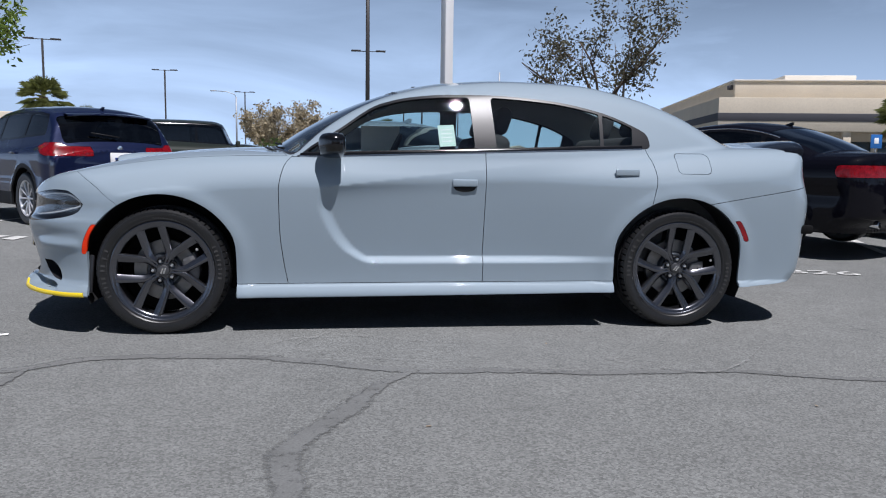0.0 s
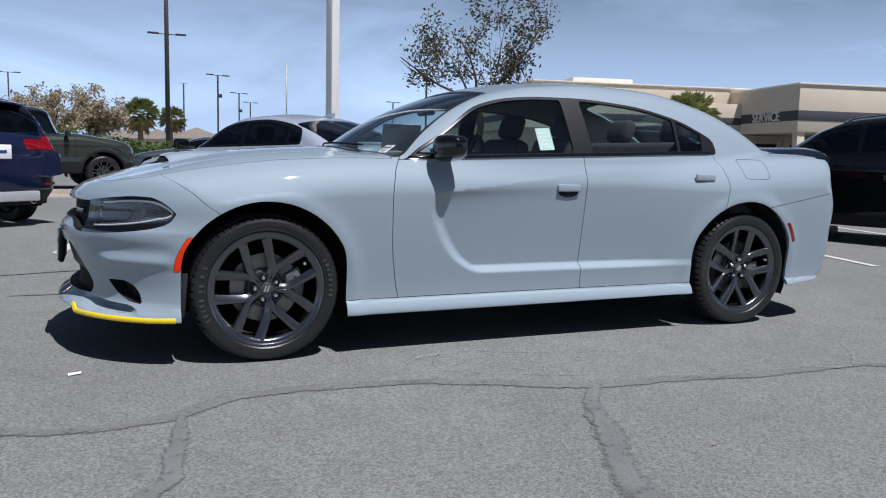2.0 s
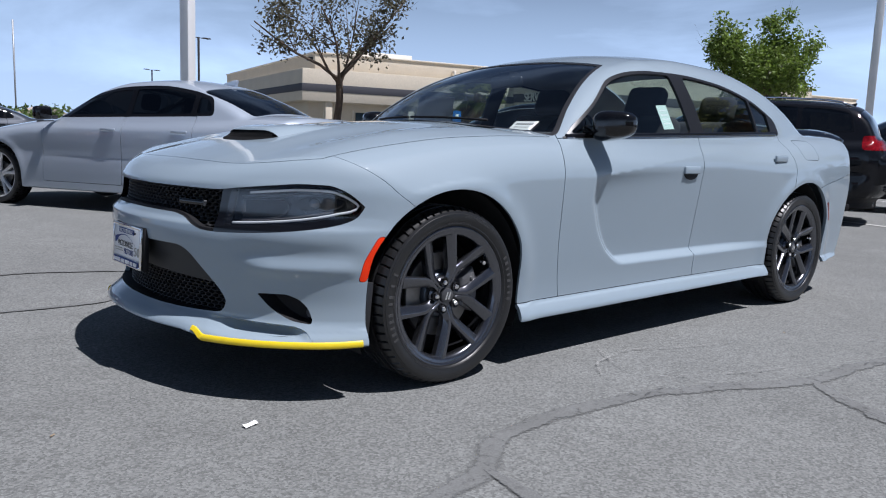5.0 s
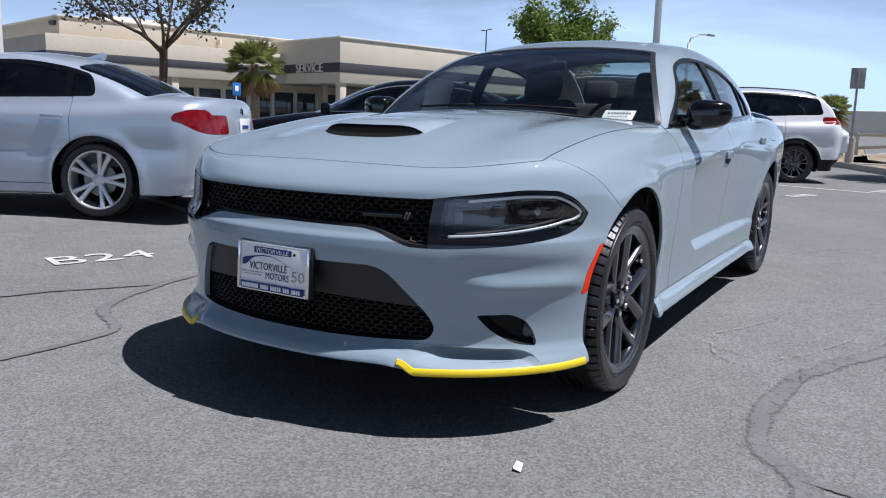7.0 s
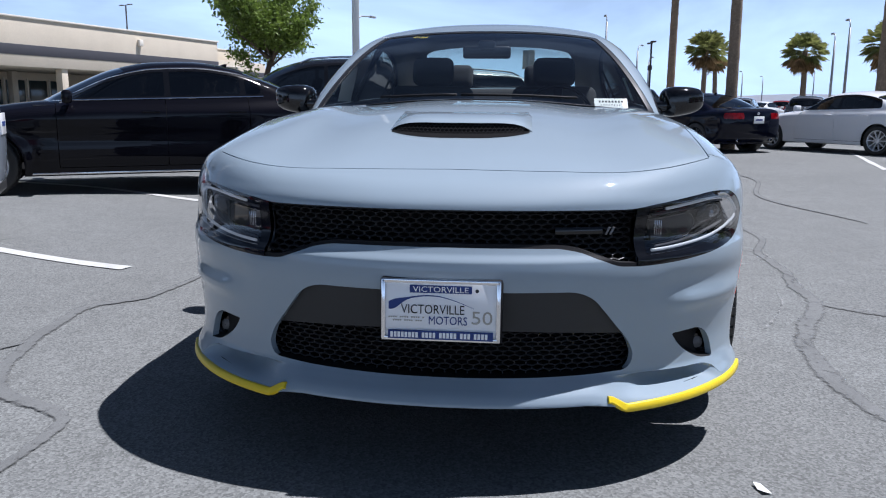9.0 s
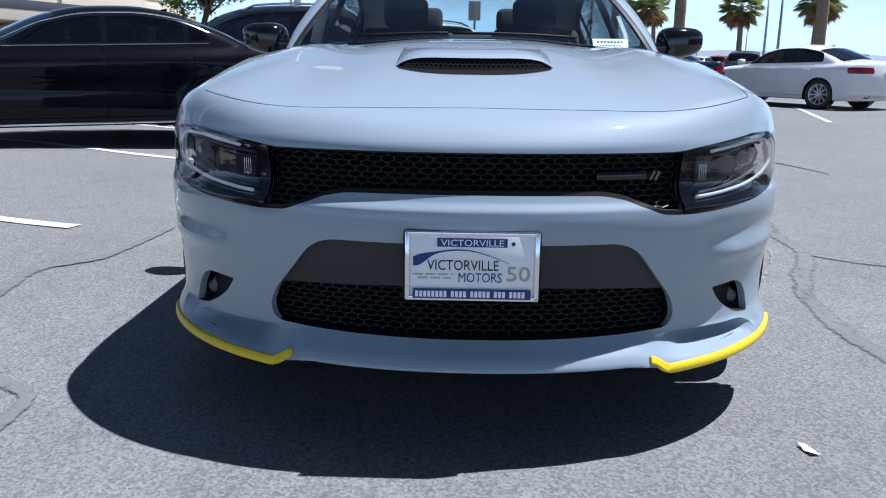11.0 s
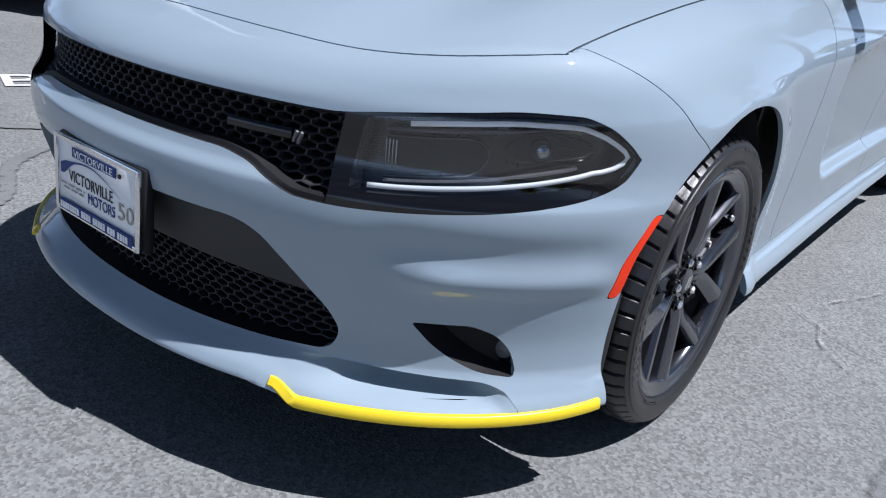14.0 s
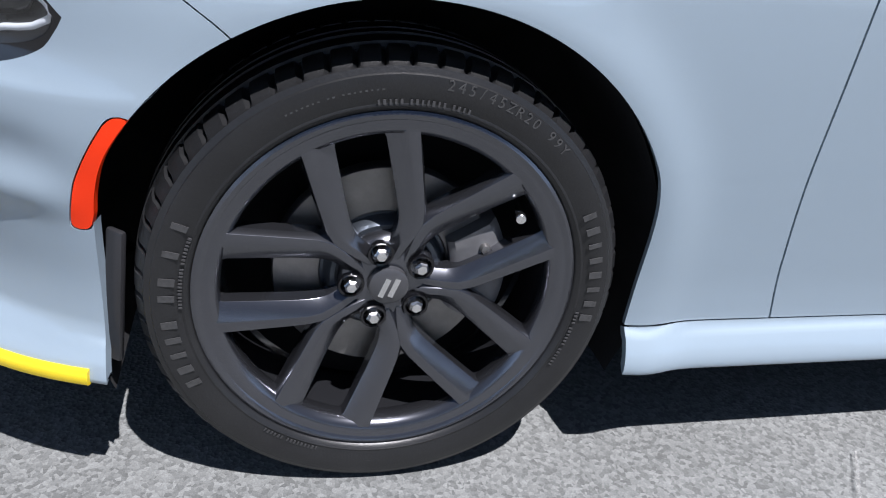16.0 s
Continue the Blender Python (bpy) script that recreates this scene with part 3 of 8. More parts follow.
def fork_bar(stations, depth=0.040, drop=0.013):
    """One prong of a spoke from (x, z, y, width, share): a flat face with a wide bevel on one side and a narrow one on the other; share says where the ridge runs."""
    bm = bmesh.new()
    rings = []
    rows = stations
    pts = [Vector((r[0], 0, r[1])) for r in rows]
    for i, (x, z, y, w, share) in enumerate(rows):
        t = (pts[min(i + 1, len(pts) - 1)] - pts[max(i - 1, 0)]).normalized()
        nrm = Vector((t.z, 0, -t.x))
        sec = [(-0.47, depth), (-0.5, drop), (share - 0.16, 0.0), (share + 0.16, 0.0), (0.5, drop), (0.47, depth)]
        rings.append([bm.verts.new(pts[i] + nrm * (a * w) + Vector((0, y + v, 0))) for a, v in sec])
    for r0, r1 in zip(rings, rings[1:]):
        for k in range(5):
            bm.faces.new((r0[k], r0[k + 1], r1[k + 1], r1[k]))
    bm.faces.new(rings[0])
    bm.faces.new(rings[-1])
    bmesh.ops.recalc_face_normals(bm, faces=bm.faces)
    edges = [e for e in bm.edges if len(e.link_faces) == 2 and e.calc_face_angle(0) > 0.35]
    bmesh.ops.bevel(bm, geom=edges, offset=0.0012, segments=2, affect="EDGES", profile=0.5)
    return smooth_all(bm, 25)


def main_wheel(name, label, turn=22.0):
    """The dark twenty-inch wheel with five forked spokes; outer face towards -y, axle at the origin."""
    wheel = thing(name, label, "wheel")
    ty = part("tyre", tyre_mesh(), M["rubber"], wheel, "black all-season tyre with moulded sidewall marks")
    part("sidewall_mark", arc_bars(0.318, -0.1240, 244, [5, 2, 1, 1], 0.019, 1.40), M["rubber_mark"], ty, "pale moulded marks on the sidewall")
    part("sidewall_mark", arc_bars(0.318, -0.1240, 64, [8], 0.018, 1.46), M["rubber_mark"], ty, "pale moulded marks on the sidewall")
    part("sidewall_mark", arc_letters("245/45ZR20 99Y", 0.330, -0.1236, 9, 0.015, 0.0150), M["rubber_mark"], ty, "faint moulded tyre size")
    part("sidewall_mark", arc_bars(0.322, -0.1225, 330, [7, 2, 8], 0.006), M["rubber_size"], ty)
    part("sidewall_mark", arc_bars(0.302, -0.1215, 352, [5, 7, 4], 0.006), M["rubber_size"], ty)
    part("sidewall_mark", arc_bars(0.300, -0.1215, 200, [9, 6], 0.005), M["rubber_size"], ty)
    part("sidewall_mark", arc_bars(0.302, -0.1215, 96, [4, 6, 6], 0.005), M["rubber_size"], ty)
    part("sidewall_mark", arc_bars(0.300, -0.1215, 268, [12, 8], 0.0045), M["rubber_size"], ty)
    for o in ty.children:
        tagged(o, kind="stuff")
    # an oval mark near the foot of the tyre
    oval = bmesh.new()
    cx, cz = polar(0.326, 184)
    tube([(cx + 0.030 * math.cos(0.2 * math.pi * k), -0.1215, cz + 0.011 * math.sin(0.2 * math.pi * k)) for k in range(11)], 0.0012, 5, bm=oval)
    part("sidewall_oval", oval, M["rubber_size"], ty)
    rim = part("rim", rim_lathe(0.275, 0.112), M["rim_black"], wheel, "satin dark grey alloy rim")
    part("rim_band", lathe([(0.2745, -0.1105), (0.262, -0.1080), (0.252, -0.1020), (0.2475, -0.090), (0.2475, -0.072), (0.256, -0.060)], 96, "Y"), M["rim_black"], rim)

    def place(axial, lat, a):
        ca, sa = math.cos(radians(a)), math.sin(radians(a))
        return axial * sa + lat * ca, axial * ca - lat * sa

    for k in range(5):
        a = turn + 72 * k
        for sgn in (-1, 1):
            st = []
            for axial, lat, y, w, share in ((0.044, 0.013, -0.078, 0.030, -0.10), (0.088, 0.010, -0.083, 0.037, -0.10), (0.109, 0.0125, -0.0860, 0.043, -0.14), (0.127, 0.022, -0.0885, 0.0430, -0.20), (0.156, 0.0415, -0.0930, 0.0435, -0.24), (0.230, 0.0915, -0.1050, 0.051, -0.24), (0.248, 0.104, -0.1068, 0.068, -0.22)):
                x, z = place(axial, sgn * lat, a)
                st.append((x, z, y, w, sgn * share))
            part("spoke", fork_bar(st), M["rim_black"], rim)
    part("hub", lathe([(0.030, -0.076), (0.046, -0.0775), (0.066, -0.070), (0.078, -0.058), (0.082, -0.03), (0.082, 0.02)], 48, "Y"), M["rim_black"], rim)
    cap = part("centre_cap", lathe([(0.0005, -0.0900), (0.026, -0.0892), (0.0305, -0.0862), (0.0315, -0.070)], 40, "Y"), M["cap_grey"], wheel, "dark grey centre cap")
    bm = bmesh.new()
    for off in (-0.0075, 0.0075):
        box(0.0085, 0.0022, 0.033, 0, m=Matrix.Translation((off, -0.0905, 0)) @ Matrix.Rotation(radians(20), 4, "Y"), bm=bm)
    part("badge", bm, M["nut"], cap, "two slanted silver bars")
    for k in range(5):
        x, z = polar(0.0575, turn - 38 + 72 * k)
        part("nut_pocket", lathe([(0.0205, -0.0835), (0.0195, -0.0860), (0.0165, -0.0850), (0.0150, -0.066)], 24, "Y"), M["black_gloss"], wheel, m=Matrix.Translation((x, 0, z)))
        part("lug_nut", lathe([(0.0005, -0.0955), (0.0078, -0.0945), (0.0102, -0.0905), (0.0112, -0.0895), (0.0114, -0.065)], 6, "Y"), M["nut"], wheel, m=Matrix.Translation((x, 0, z)) @ Matrix.Rotation(radians(17 * k), 4, "Y"))
    x, z = polar(0.230, 57)
    vs = part("valve", tube([(x, -0.060, z), (x * 0.985, -0.088, z * 0.985)], 0.0055, 10), M["nut"], wheel)
    part("valve_cap", tube([(x * 0.985, -0.088, z * 0.985), (x * 0.975, -0.100, z * 0.975)], 0.0075, 10), M["nut"], vs)
    # ventilated disc: bright swept ring, dull hat
    part("brake_disc", lathe([(0.100, -0.028), (0.103, -0.031), (0.172, -0.031), (0.174, -0.028), (0.174, -0.005), (0.10, -0.005)], 72, "Y"), M["steel"], wheel)
    part("disc_hat", lathe([(0.060, -0.048), (0.086, -0.048), (0.092, -0.042), (0.096, -0.028), (0.101, -0.0285)], 56, "Y"), M["hat_steel"], wheel)
    bm = bmesh.new()
    rings = []
    for k in range(15):
        a = 58 + 4.3 * k
        u = abs(k - 7) / 7
        r_in = 0.104 + 0.006 * u ** 3
        rings.append([bm.verts.new((*polar(r, a)[:1], y, polar(r, a)[1])) for r, y in ((r_in, -0.050), (r_in + 0.010, -0.060), (0.150, -0.066 + 0.004 * u), (0.180, -0.062), (0.194, -0.050), (0.194, 0.02), (r_in, 0.02))])
    for a, b in zip(rings, rings[1:]):
        for k in range(7):
            bm.faces.new((a[k], a[(k + 1) % 7], b[(k + 1) % 7], b[k]))
    bm.faces.new(rings[0])
    bm.faces.new(rings[-1])
    bmesh.ops.recalc_face_normals(bm, faces=bm.faces)
    smooth_all(bm, 40)
    cal = part("brake_caliper", bm, M["cast"], wheel)
    for aa in (70, 104):
        x, z = polar(0.160, aa)
        part("caliper_bolt", lathe([(0.0005, -0.073), (0.007, -0.072), (0.009, -0.066), (0.009, -0.05)], 10, "Y"), M["steel"], cal, m=Matrix.Translation((x, 0, z)))
    # near-black disc paints in the shade behind the spokes
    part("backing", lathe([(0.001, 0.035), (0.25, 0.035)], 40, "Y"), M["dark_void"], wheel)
    return wheel


def plain_wheel(name, label, R=0.33, half=0.11, rim=0.235, spokes=5, double=True, mat_key="rim_silver", broad=1.0):
    """A wheel for the parked cars; outer face towards -y."""
    wheel = thing(name, label, "wheel")
    part("tyre", tyre_mesh(R, half, rim, 40), M["rubber"], wheel)
    rm = part("rim", rim_lathe(rim - 0.008, half - 0.014), M[mat_key], wheel)
    for k in range(spokes):
        a = 360 / spokes * k
        for sgn in ((-1, 1) if double else (0,)):
            h = (half - 0.02)
            x0, z0 = polar(0.045, a + sgn * 8)
            x1, z1 = polar(0.13, a + sgn * (9 if double else 0))
            x2, z2 = polar(rim - 0.012, a + sgn * (11 if double else 0))
            part("spoke", loft_bar([(x0, z0, -h + 0.018, 0.026 * broad, 0.03), (x1, z1, -h + 0.006, 0.026 * broad, 0.03), (x2, z2, -h - 0.004, 0.034 * broad, 0.025)]), M[mat_key], rm)
    part("hub", lathe([(0.0005, -half + 0.036), (0.03, -half + 0.037), (0.055, -half + 0.048), (0.06, -half + 0.10)], 28, "Y"), M[mat_key], wheel)
    part("brake_disc", lathe([(0.05, -0.03), (0.145, -0.03), (0.146, -0.01), (0.05, -0.01)], 40, "Y"), M["steel"], wheel)
    # near-black disc, the darkness behind the spokes put into its colour
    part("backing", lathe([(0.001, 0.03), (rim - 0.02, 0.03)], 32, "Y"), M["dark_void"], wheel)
    return wheel


# ---- the grey-blue sedan ----
NOSE = [(0.205, -2.45), (0.222, -2.505), (0.242, -2.495), (0.27, -2.465), (0.31, -2.435), (0.36, -2.43), (0.45, -2.445), (0.53, -2.465), (0.60, -2.478), (0.64, -2.474), (0.665, -2.455), (0.70, -2.44), (0.79, -2.43), (0.83, -2.41), (0.87, -2.385), (0.95, -2.33)]
TAIL = [(0.25, 2.46), (0.35, 2.52), (0.60, 2.555), (0.75, 2.57), (0.95, 2.525), (1.05, 2.515), (1.15, 2.47)]
TOP = [(-2.5, 0.80), (-2.45, 0.815), (-2.30, 0.873), (-2.10, 0.930), (-1.77, 0.995), (-1.40, 1.042), (-1.0, 1.062), (0.0, 1.07), (1.3, 1.10), (1.8, 1.13), (2.2, 1.135), (2.5, 1.115)]
DROP = [(0.0, 0.0), (0.30, 0.004), (0.52, 0.016), (0.66, 0.020), (0.76, 0.032), (0.86, 0.075), (0.95, 0.17)]
FLANK = [(0.20, 0.934), (0.215, 0.937), (0.270, 0.917), (0.284, 0.902), (0.33, 0.904), (0.45, 0.915), (0.60, 0.930), (0.80, 0.945), (0.90, 0.948), (0.97, 0.938), (1.03, 0.912), (1.10, 0.87)]
PLAN = [(-2.3, -0.008), (-1.95, 0.006), (-1.5, 0.008), (-1.0, -0.004), (0.0, -0.010), (1.0, 0.0), (1.5, 0.010), (2.0, -0.008), (2.4, -0.045)]
BELLY = [(-2.5, 0.214), (-1.9, 0.214), (-1.1, 0.202), (1.1, 0.218), (1.95, 0.242), (2.4, 0.275)]
ROOF = [(-1.06, 1.04), (-1.0, 1.068), (-0.75, 1.222), (-0.50, 1.347), (-0.20, 1.452), (0.12, 1.515), (0.53, 1.541), (0.95, 1.530), (1.39, 1.452), (1.69, 1.350), (2.04, 1.175), (2.25, 1.08)]
TUMBLE = [(0.68, 0.765), (0.82, 0.838), (0.95, 0.885), (1.03, 0.868), (1.10, 0.842), (1.20, 0.797), (1.30, 0.745), (1.40, 0.682), (1.50, 0.600), (1.56, 0.54)]
TAPER = [(-1.1, 0.955), (-0.5, 0.985), (0.1, 1.0), (0.6, 1.0), (1.3, 0.962), (1.75, 0.90), (2.2, 0.80)]
RAKE = [(-1.1, 0.33), (-0.5, 0.18), (0.0, 0.10), (0.5, 0.0), (1.3, -0.10), (2.0, -0.22)]
AXLE_F, AXLE_R, AXLE_Z = -1.526, 1.526, 0.362


def front_bow(q):
    return 0.78 * (1 - np.sqrt(1 - (np.minimum(q, 0.9675) / 0.968) ** 2.2))


def scallop(x, z):
    crease = 0.845 + (x + 0.569) * 0.122
    edge = curve(z, [(0.39, -0.375), (0.44, -0.46), (0.49, -0.53), (0.62, -0.622), (0.76, -0.672), (0.88, -0.66)])
    ramp = step(crease - z, -0.10, crease - 0.40)
    return (0.026 * (1 - np.exp(-np.maximum(crease + 0.004 - z, 0) / 0.055)) + 0.019 * ramp) * step(z - 0.395, 0.0, 0.048) * step(x - edge, 0.0, 0.085) * (1 - step(x, 0.5, 1.35))


def flank(x, z):
    even = step(z, 0.36, 0.46)
    side = 0.5 * curve(z, FLANK) + 0.25 * curve(z - 0.05 * even, FLANK) + 0.25 * curve(z + 0.05 * even, FLANK)
    w = side + curve(x, PLAN) - scallop(x, z)
    for ax in (AXLE_F, AXLE_R):
        r = np.hypot(x - ax, np.maximum(z - AXLE_Z, 0))
        w = w + 0.012 * np.exp(-((r - 0.445) / 0.055) ** 2)
    return w


def lip_lift(q):
    return 0.024 * (1 - step(q, 0.40, 0.53))


def belly(x, y):
    return curve(x, BELLY) + lip_lift(np.abs(y)) * (1 - step(x, -2.2, -1.9))


def main_hull(x, y, z):
    q = np.abs(y)
    s = x + 2.5 + q
    fold = 0.016 * np.exp(-((z - 0.50) / 0.028) ** 2) * step(s, 0.80, 1.0) * (1 - step(s, 1.38, 1.5))
    fold = fold - 0.012 * np.exp(-((z - 0.565) / 0.035) ** 2) * step(s, 0.70, 0.9) * (1 - step(s, 1.35, 1.5))
    # the splitter lip sits higher between the lip guards
    lift = lip_lift(q)
    front = curve(z - lift * (1 - step(z, 0.27, 0.36)), NOSE) + front_bow(q) - fold - x
    dome = 0.020 * np.exp(-((q - 0.0) / 0.36) ** 4) * step(x, -2.3, -1.7)
    crest = 0.014 * np.exp(-((q - 0.60) / 0.10) ** 2) * step(x, -2.2, -1.6) * (1 - step(x, -1.2, -0.9))
    top = z - (curve(x, TOP) - curve(q, DROP) + dome + crest)
    side = q - flank(x, z)
    rear = x - (curve(z, TAIL) - 0.38 * (1 - np.sqrt(1 - (np.minimum(q, 0.9495) / 0.95) ** 3.2)))
    f = smax(side, top, 0.075)
    f = smax(f, front, 0.045)
    f = smax(f, rear, 0.05)
    return smax(f, belly(x, y) - z, 0.006)


def roof_x(x, q):
    return x - curve(x, RAKE) * q * q


def main_cabin(x, y, z):
    q = np.abs(y)
    side = q - curve(z, TUMBLE) * curve(x, TAPER)
    top = z - (curve(roof_x(x, q), ROOF) - (0.032 + 0.023 * step(x, -0.4, 0.3)) * (q / 0.6) ** 2.4)
    return np.maximum(np.maximum(smax(side, top, 0.07), 0.7 - z), np.maximum(-1.2 - x, x - 2.3))


def main_body(x, y, z):
    return smin(main_hull(x, y, z), main_cabin(x, y, z), 0.03)


def arch(x, z, ax, R=0.437):
    return smin(R - np.hypot(x - ax, np.maximum(z - AXLE_Z, 0)), 0.407 - np.abs(x - ax), 0.03)


def belt(x):
    return 1.016 + (x + 0.78) * 0.036


def rounded_rect(x, z, cx, cz, hx, hz, r):
    dx, dz = np.abs(x - cx) - hx + r, np.abs(z - cz) - hz + r
    return r - np.hypot(np.maximum(dx, 0), np.maximum(dz, 0)) - np.minimum(np.maximum(dx, dz), 0)


def s_of(x, y):
    return x + 2.5 + np.abs(y)


MASK_TOP = [(0.0, 0.780), (0.40, 0.780), (0.66, 0.779), (0.80, 0.790), (1.0, 0.805), (1.15, 0.813), (1.27, 0.811), (1.35, 0.795), (1.42, 0.763), (1.460, 0.736)]
MASK_LOW = [(0.0, 0.680), (0.38, 0.678), (0.46, 0.668), (0.52, 0.648), (0.60, 0.628), (0.70, 0.625), (0.80, 0.627), (1.0, 0.636), (1.2, 0.651), (1.33, 0.668), (1.42, 0.695), (1.460, 0.733)]


def mask_cut(x, y, z):
    s = s_of(x, y)
    return np.minimum(np.minimum(curve(s, MASK_TOP) - z, z - curve(s, MASK_LOW)), np.minimum(1.460 - s, -1.8 - x))


def intake_cut(x, y, z):
    q = np.abs(y)
    g = smin(0.562 - z, z - (0.309 + 0.006 * (q / 0.5) ** 2), 0.012)
    g = smin(g, ((0.395 + (0.562 - z) * 0.78) - q) * 0.75, 0.045)
    g = smin(g, 0.545 - q + 0.25 * np.minimum(0, z - 0.36), 0.04)
    return np.minimum(g, -2.0 - x)


def split_line(s):
    """Height at which the bumper skin ends and the splitter begins."""
    return curve(s, [(0.0, 0.304), (0.70, 0.302), (1.00, 0.294), (1.10, 0.290), (1.17, 0.276), (1.22, 0.240), (1.25, 0.200)])


def splitter():
    """The lower lip of the nose with the hollow shelf under the fog lamps, on the side y >= 0."""
    a = np.linspace(0.0, math.pi * 0.50, 110)
    D = np.stack([-np.cos(a), np.sin(a), 0 * a], 1)
    out = np.array((-1.75, 0, 0)) + 1.3 * D

    def at(z):
        return cast(main_hull, out + np.stack([0 * z, 0 * z, z], 1), -D, 1.3)

    top = at(np.full(len(a), 0.30))
    for _ in range(3):
        top = at(np.maximum(split_line(s_of(top[:, 0], top[:, 1])), 0.225))
    use = s_of(top[:, 0], top[:, 1]) < 1.235
    n = int(use.sum())
    zt = top[:, 2]
    zb = np.array([float(belly(x, y)) for x, y, z in top]) + 0.003
    s0 = s_of(top[:, 0], top[:, 1])
    rows = []
    for t in (0.0, 0.06, 0.14, 0.24, 0.31, 0.36, 0.44, 0.54, 0.66, 0.78, 0.88, 0.94, 0.98, 1.0):
        X = at(zb + (zt - zb) * t)
        N = normal_at(main_hull, X) * np.array((1, 1, 0))
        N /= np.linalg.norm(N, axis=1, keepdims=True) + 1e-9
        deep = (0.056 * step(s0, 0.60, 0.84) * (1 - step(s0, 1.04, 1.20))) * step(np.full(len(a), t), 0.22, 0.60) * (1 - step(np.full(len(a), t), 0.90, 1.0))
        rows.append(X - N * deep[:, None])
    V = np.array(rows)[:, :n].reshape(-1, 3)
    F = []
    for r in range(len(rows) - 1):
        for k in range(n - 1):
            q = r * n + k
            F += [(q, q + 1, q + n + 1, q + n)]
    return V, F


def fog_cut(x, y, z):
    s = s_of(x, y)
    top = curve(s, [(0.90, 0.404), (1.05, 0.406), (1.12, 0.392), (1.18, 0.355), (1.203, 0.320)])
    low = curve(s, [(0.90, 0.410), (0.92, 0.394), (0.97, 0.358), (1.04, 0.326), (1.11, 0.306), (1.20, 0.297)])
    g = smin(np.minimum(top - z, z - low) * 0.8, 1.205 - s, 0.015)
    return np.minimum(g, -1.85 - x)


def marker_cut(x, y, z):
    r = np.hypot(x - AXLE_F, z - AXLE_Z)
    return np.minimum(smin(np.minimum(0.457 - 0.12 * np.maximum(0, 0.53 - z) - r, r - 0.421 - 0.09 * np.maximum(0, z - 0.48)), np.minimum(z - 0.458, 0.627 - z), 0.012), -1.6 - x)


def rear_marker_cut(x, y, z):
    r = np.hypot(x - AXLE_R, z - AXLE_Z)
    return np.minimum(smin(np.minimum(0.490 - r, r - 0.457), np.minimum(z - 0.53, 0.66 - z), 0.012), x - 1.7)


def dlo_cut(x, y, z):
    top = curve(x, [(-0.84, 0.98), (-0.78, 1.025), (-0.54, 1.18), (-0.29, 1.338), (-0.08, 1.386), (0.10, 1.401), (0.35, 1.405), (0.72, 1.381), (1.06, 1.314), (1.28, 1.225), (1.40, 1.155)])
    g = smin((top - z) * 0.9, z - belt(x), 0.01)
    g = smin(g, 1.365 - x - (z - 1.11) * 0.12, 0.03)
    return np.minimum(g, (np.abs(y) - curve(x, TAPER) * curve(z, TUMBLE) + 0.022) * 5)


def shield_cut(x, y, z):
    q = np.abs(y)
    xr = roof_x(x, q)
    side = curve(x, TAPER) * curve(z, TUMBLE) - curve(z, [(1.04, 0.045), (1.15, 0.060), (1.30, 0.080), (1.45, 0.105)]) - q
    return np.minimum(smin(np.minimum(-0.215 - xr, xr + 0.995), side, 0.03), z - 1.02)


def backlight_cut(x, y, z):
    q = np.abs(y)
    xr = roof_x(x, q)
    side = np.minimum(0.66 - 0.10 * (xr - 1.3), curve(x, TAPER) * curve(z, TUMBLE) - 0.11) - q
    return np.minimum(smin(np.minimum(xr - 1.22, 1.99 - xr), side, 0.10), z - 1.1)


def hood_front(q):
    return -2.284 + 0.25 * (q / 0.78) ** 4.3


def bumper_cut(x, y, z):
    q = np.abs(y)
    seam = curve(z, [(0.72, -1.735), (0.745, -1.763), (0.78, -1.812), (0.83, -1.867), (0.885, -1.949), (0.905, -1.985), (0.93, -2.034)])
    return np.where(q < 0.78, hood_front(q), seam) - x


def hood_cut(x, y, z):
    q = np.abs(y)
    return np.minimum(np.minimum(x - hood_front(q), curve(x, [(-2.1, 0.772), (-1.5, 0.786), (-0.9, 0.80)]) - q), np.minimum(-1.005 - roof_x(x, q), z - 0.7))


def door_front_x(z):
    return curve(z, [(0.29, -0.832), (0.40, -0.853), (0.60, -0.875), (0.82, -0.879), (0.95, -0.855), (1.03, -0.80), (1.10, -0.72)])


def door_mid_x(z):
    return 0.312 + (z - 0.3) * 0.018


def door_rear_x(z):
    return curve(z, [(0.6, 1.31), (0.75, 1.333), (0.92, 1.365), (1.02, 1.352), (1.11, 1.325)])


def skirt_cut(x, y, z):
    return np.minimum(curve(x, [(-1.1, 0.284), (1.1, 0.288)]) - z, np.minimum(x + 1.3, 1.3 - x))


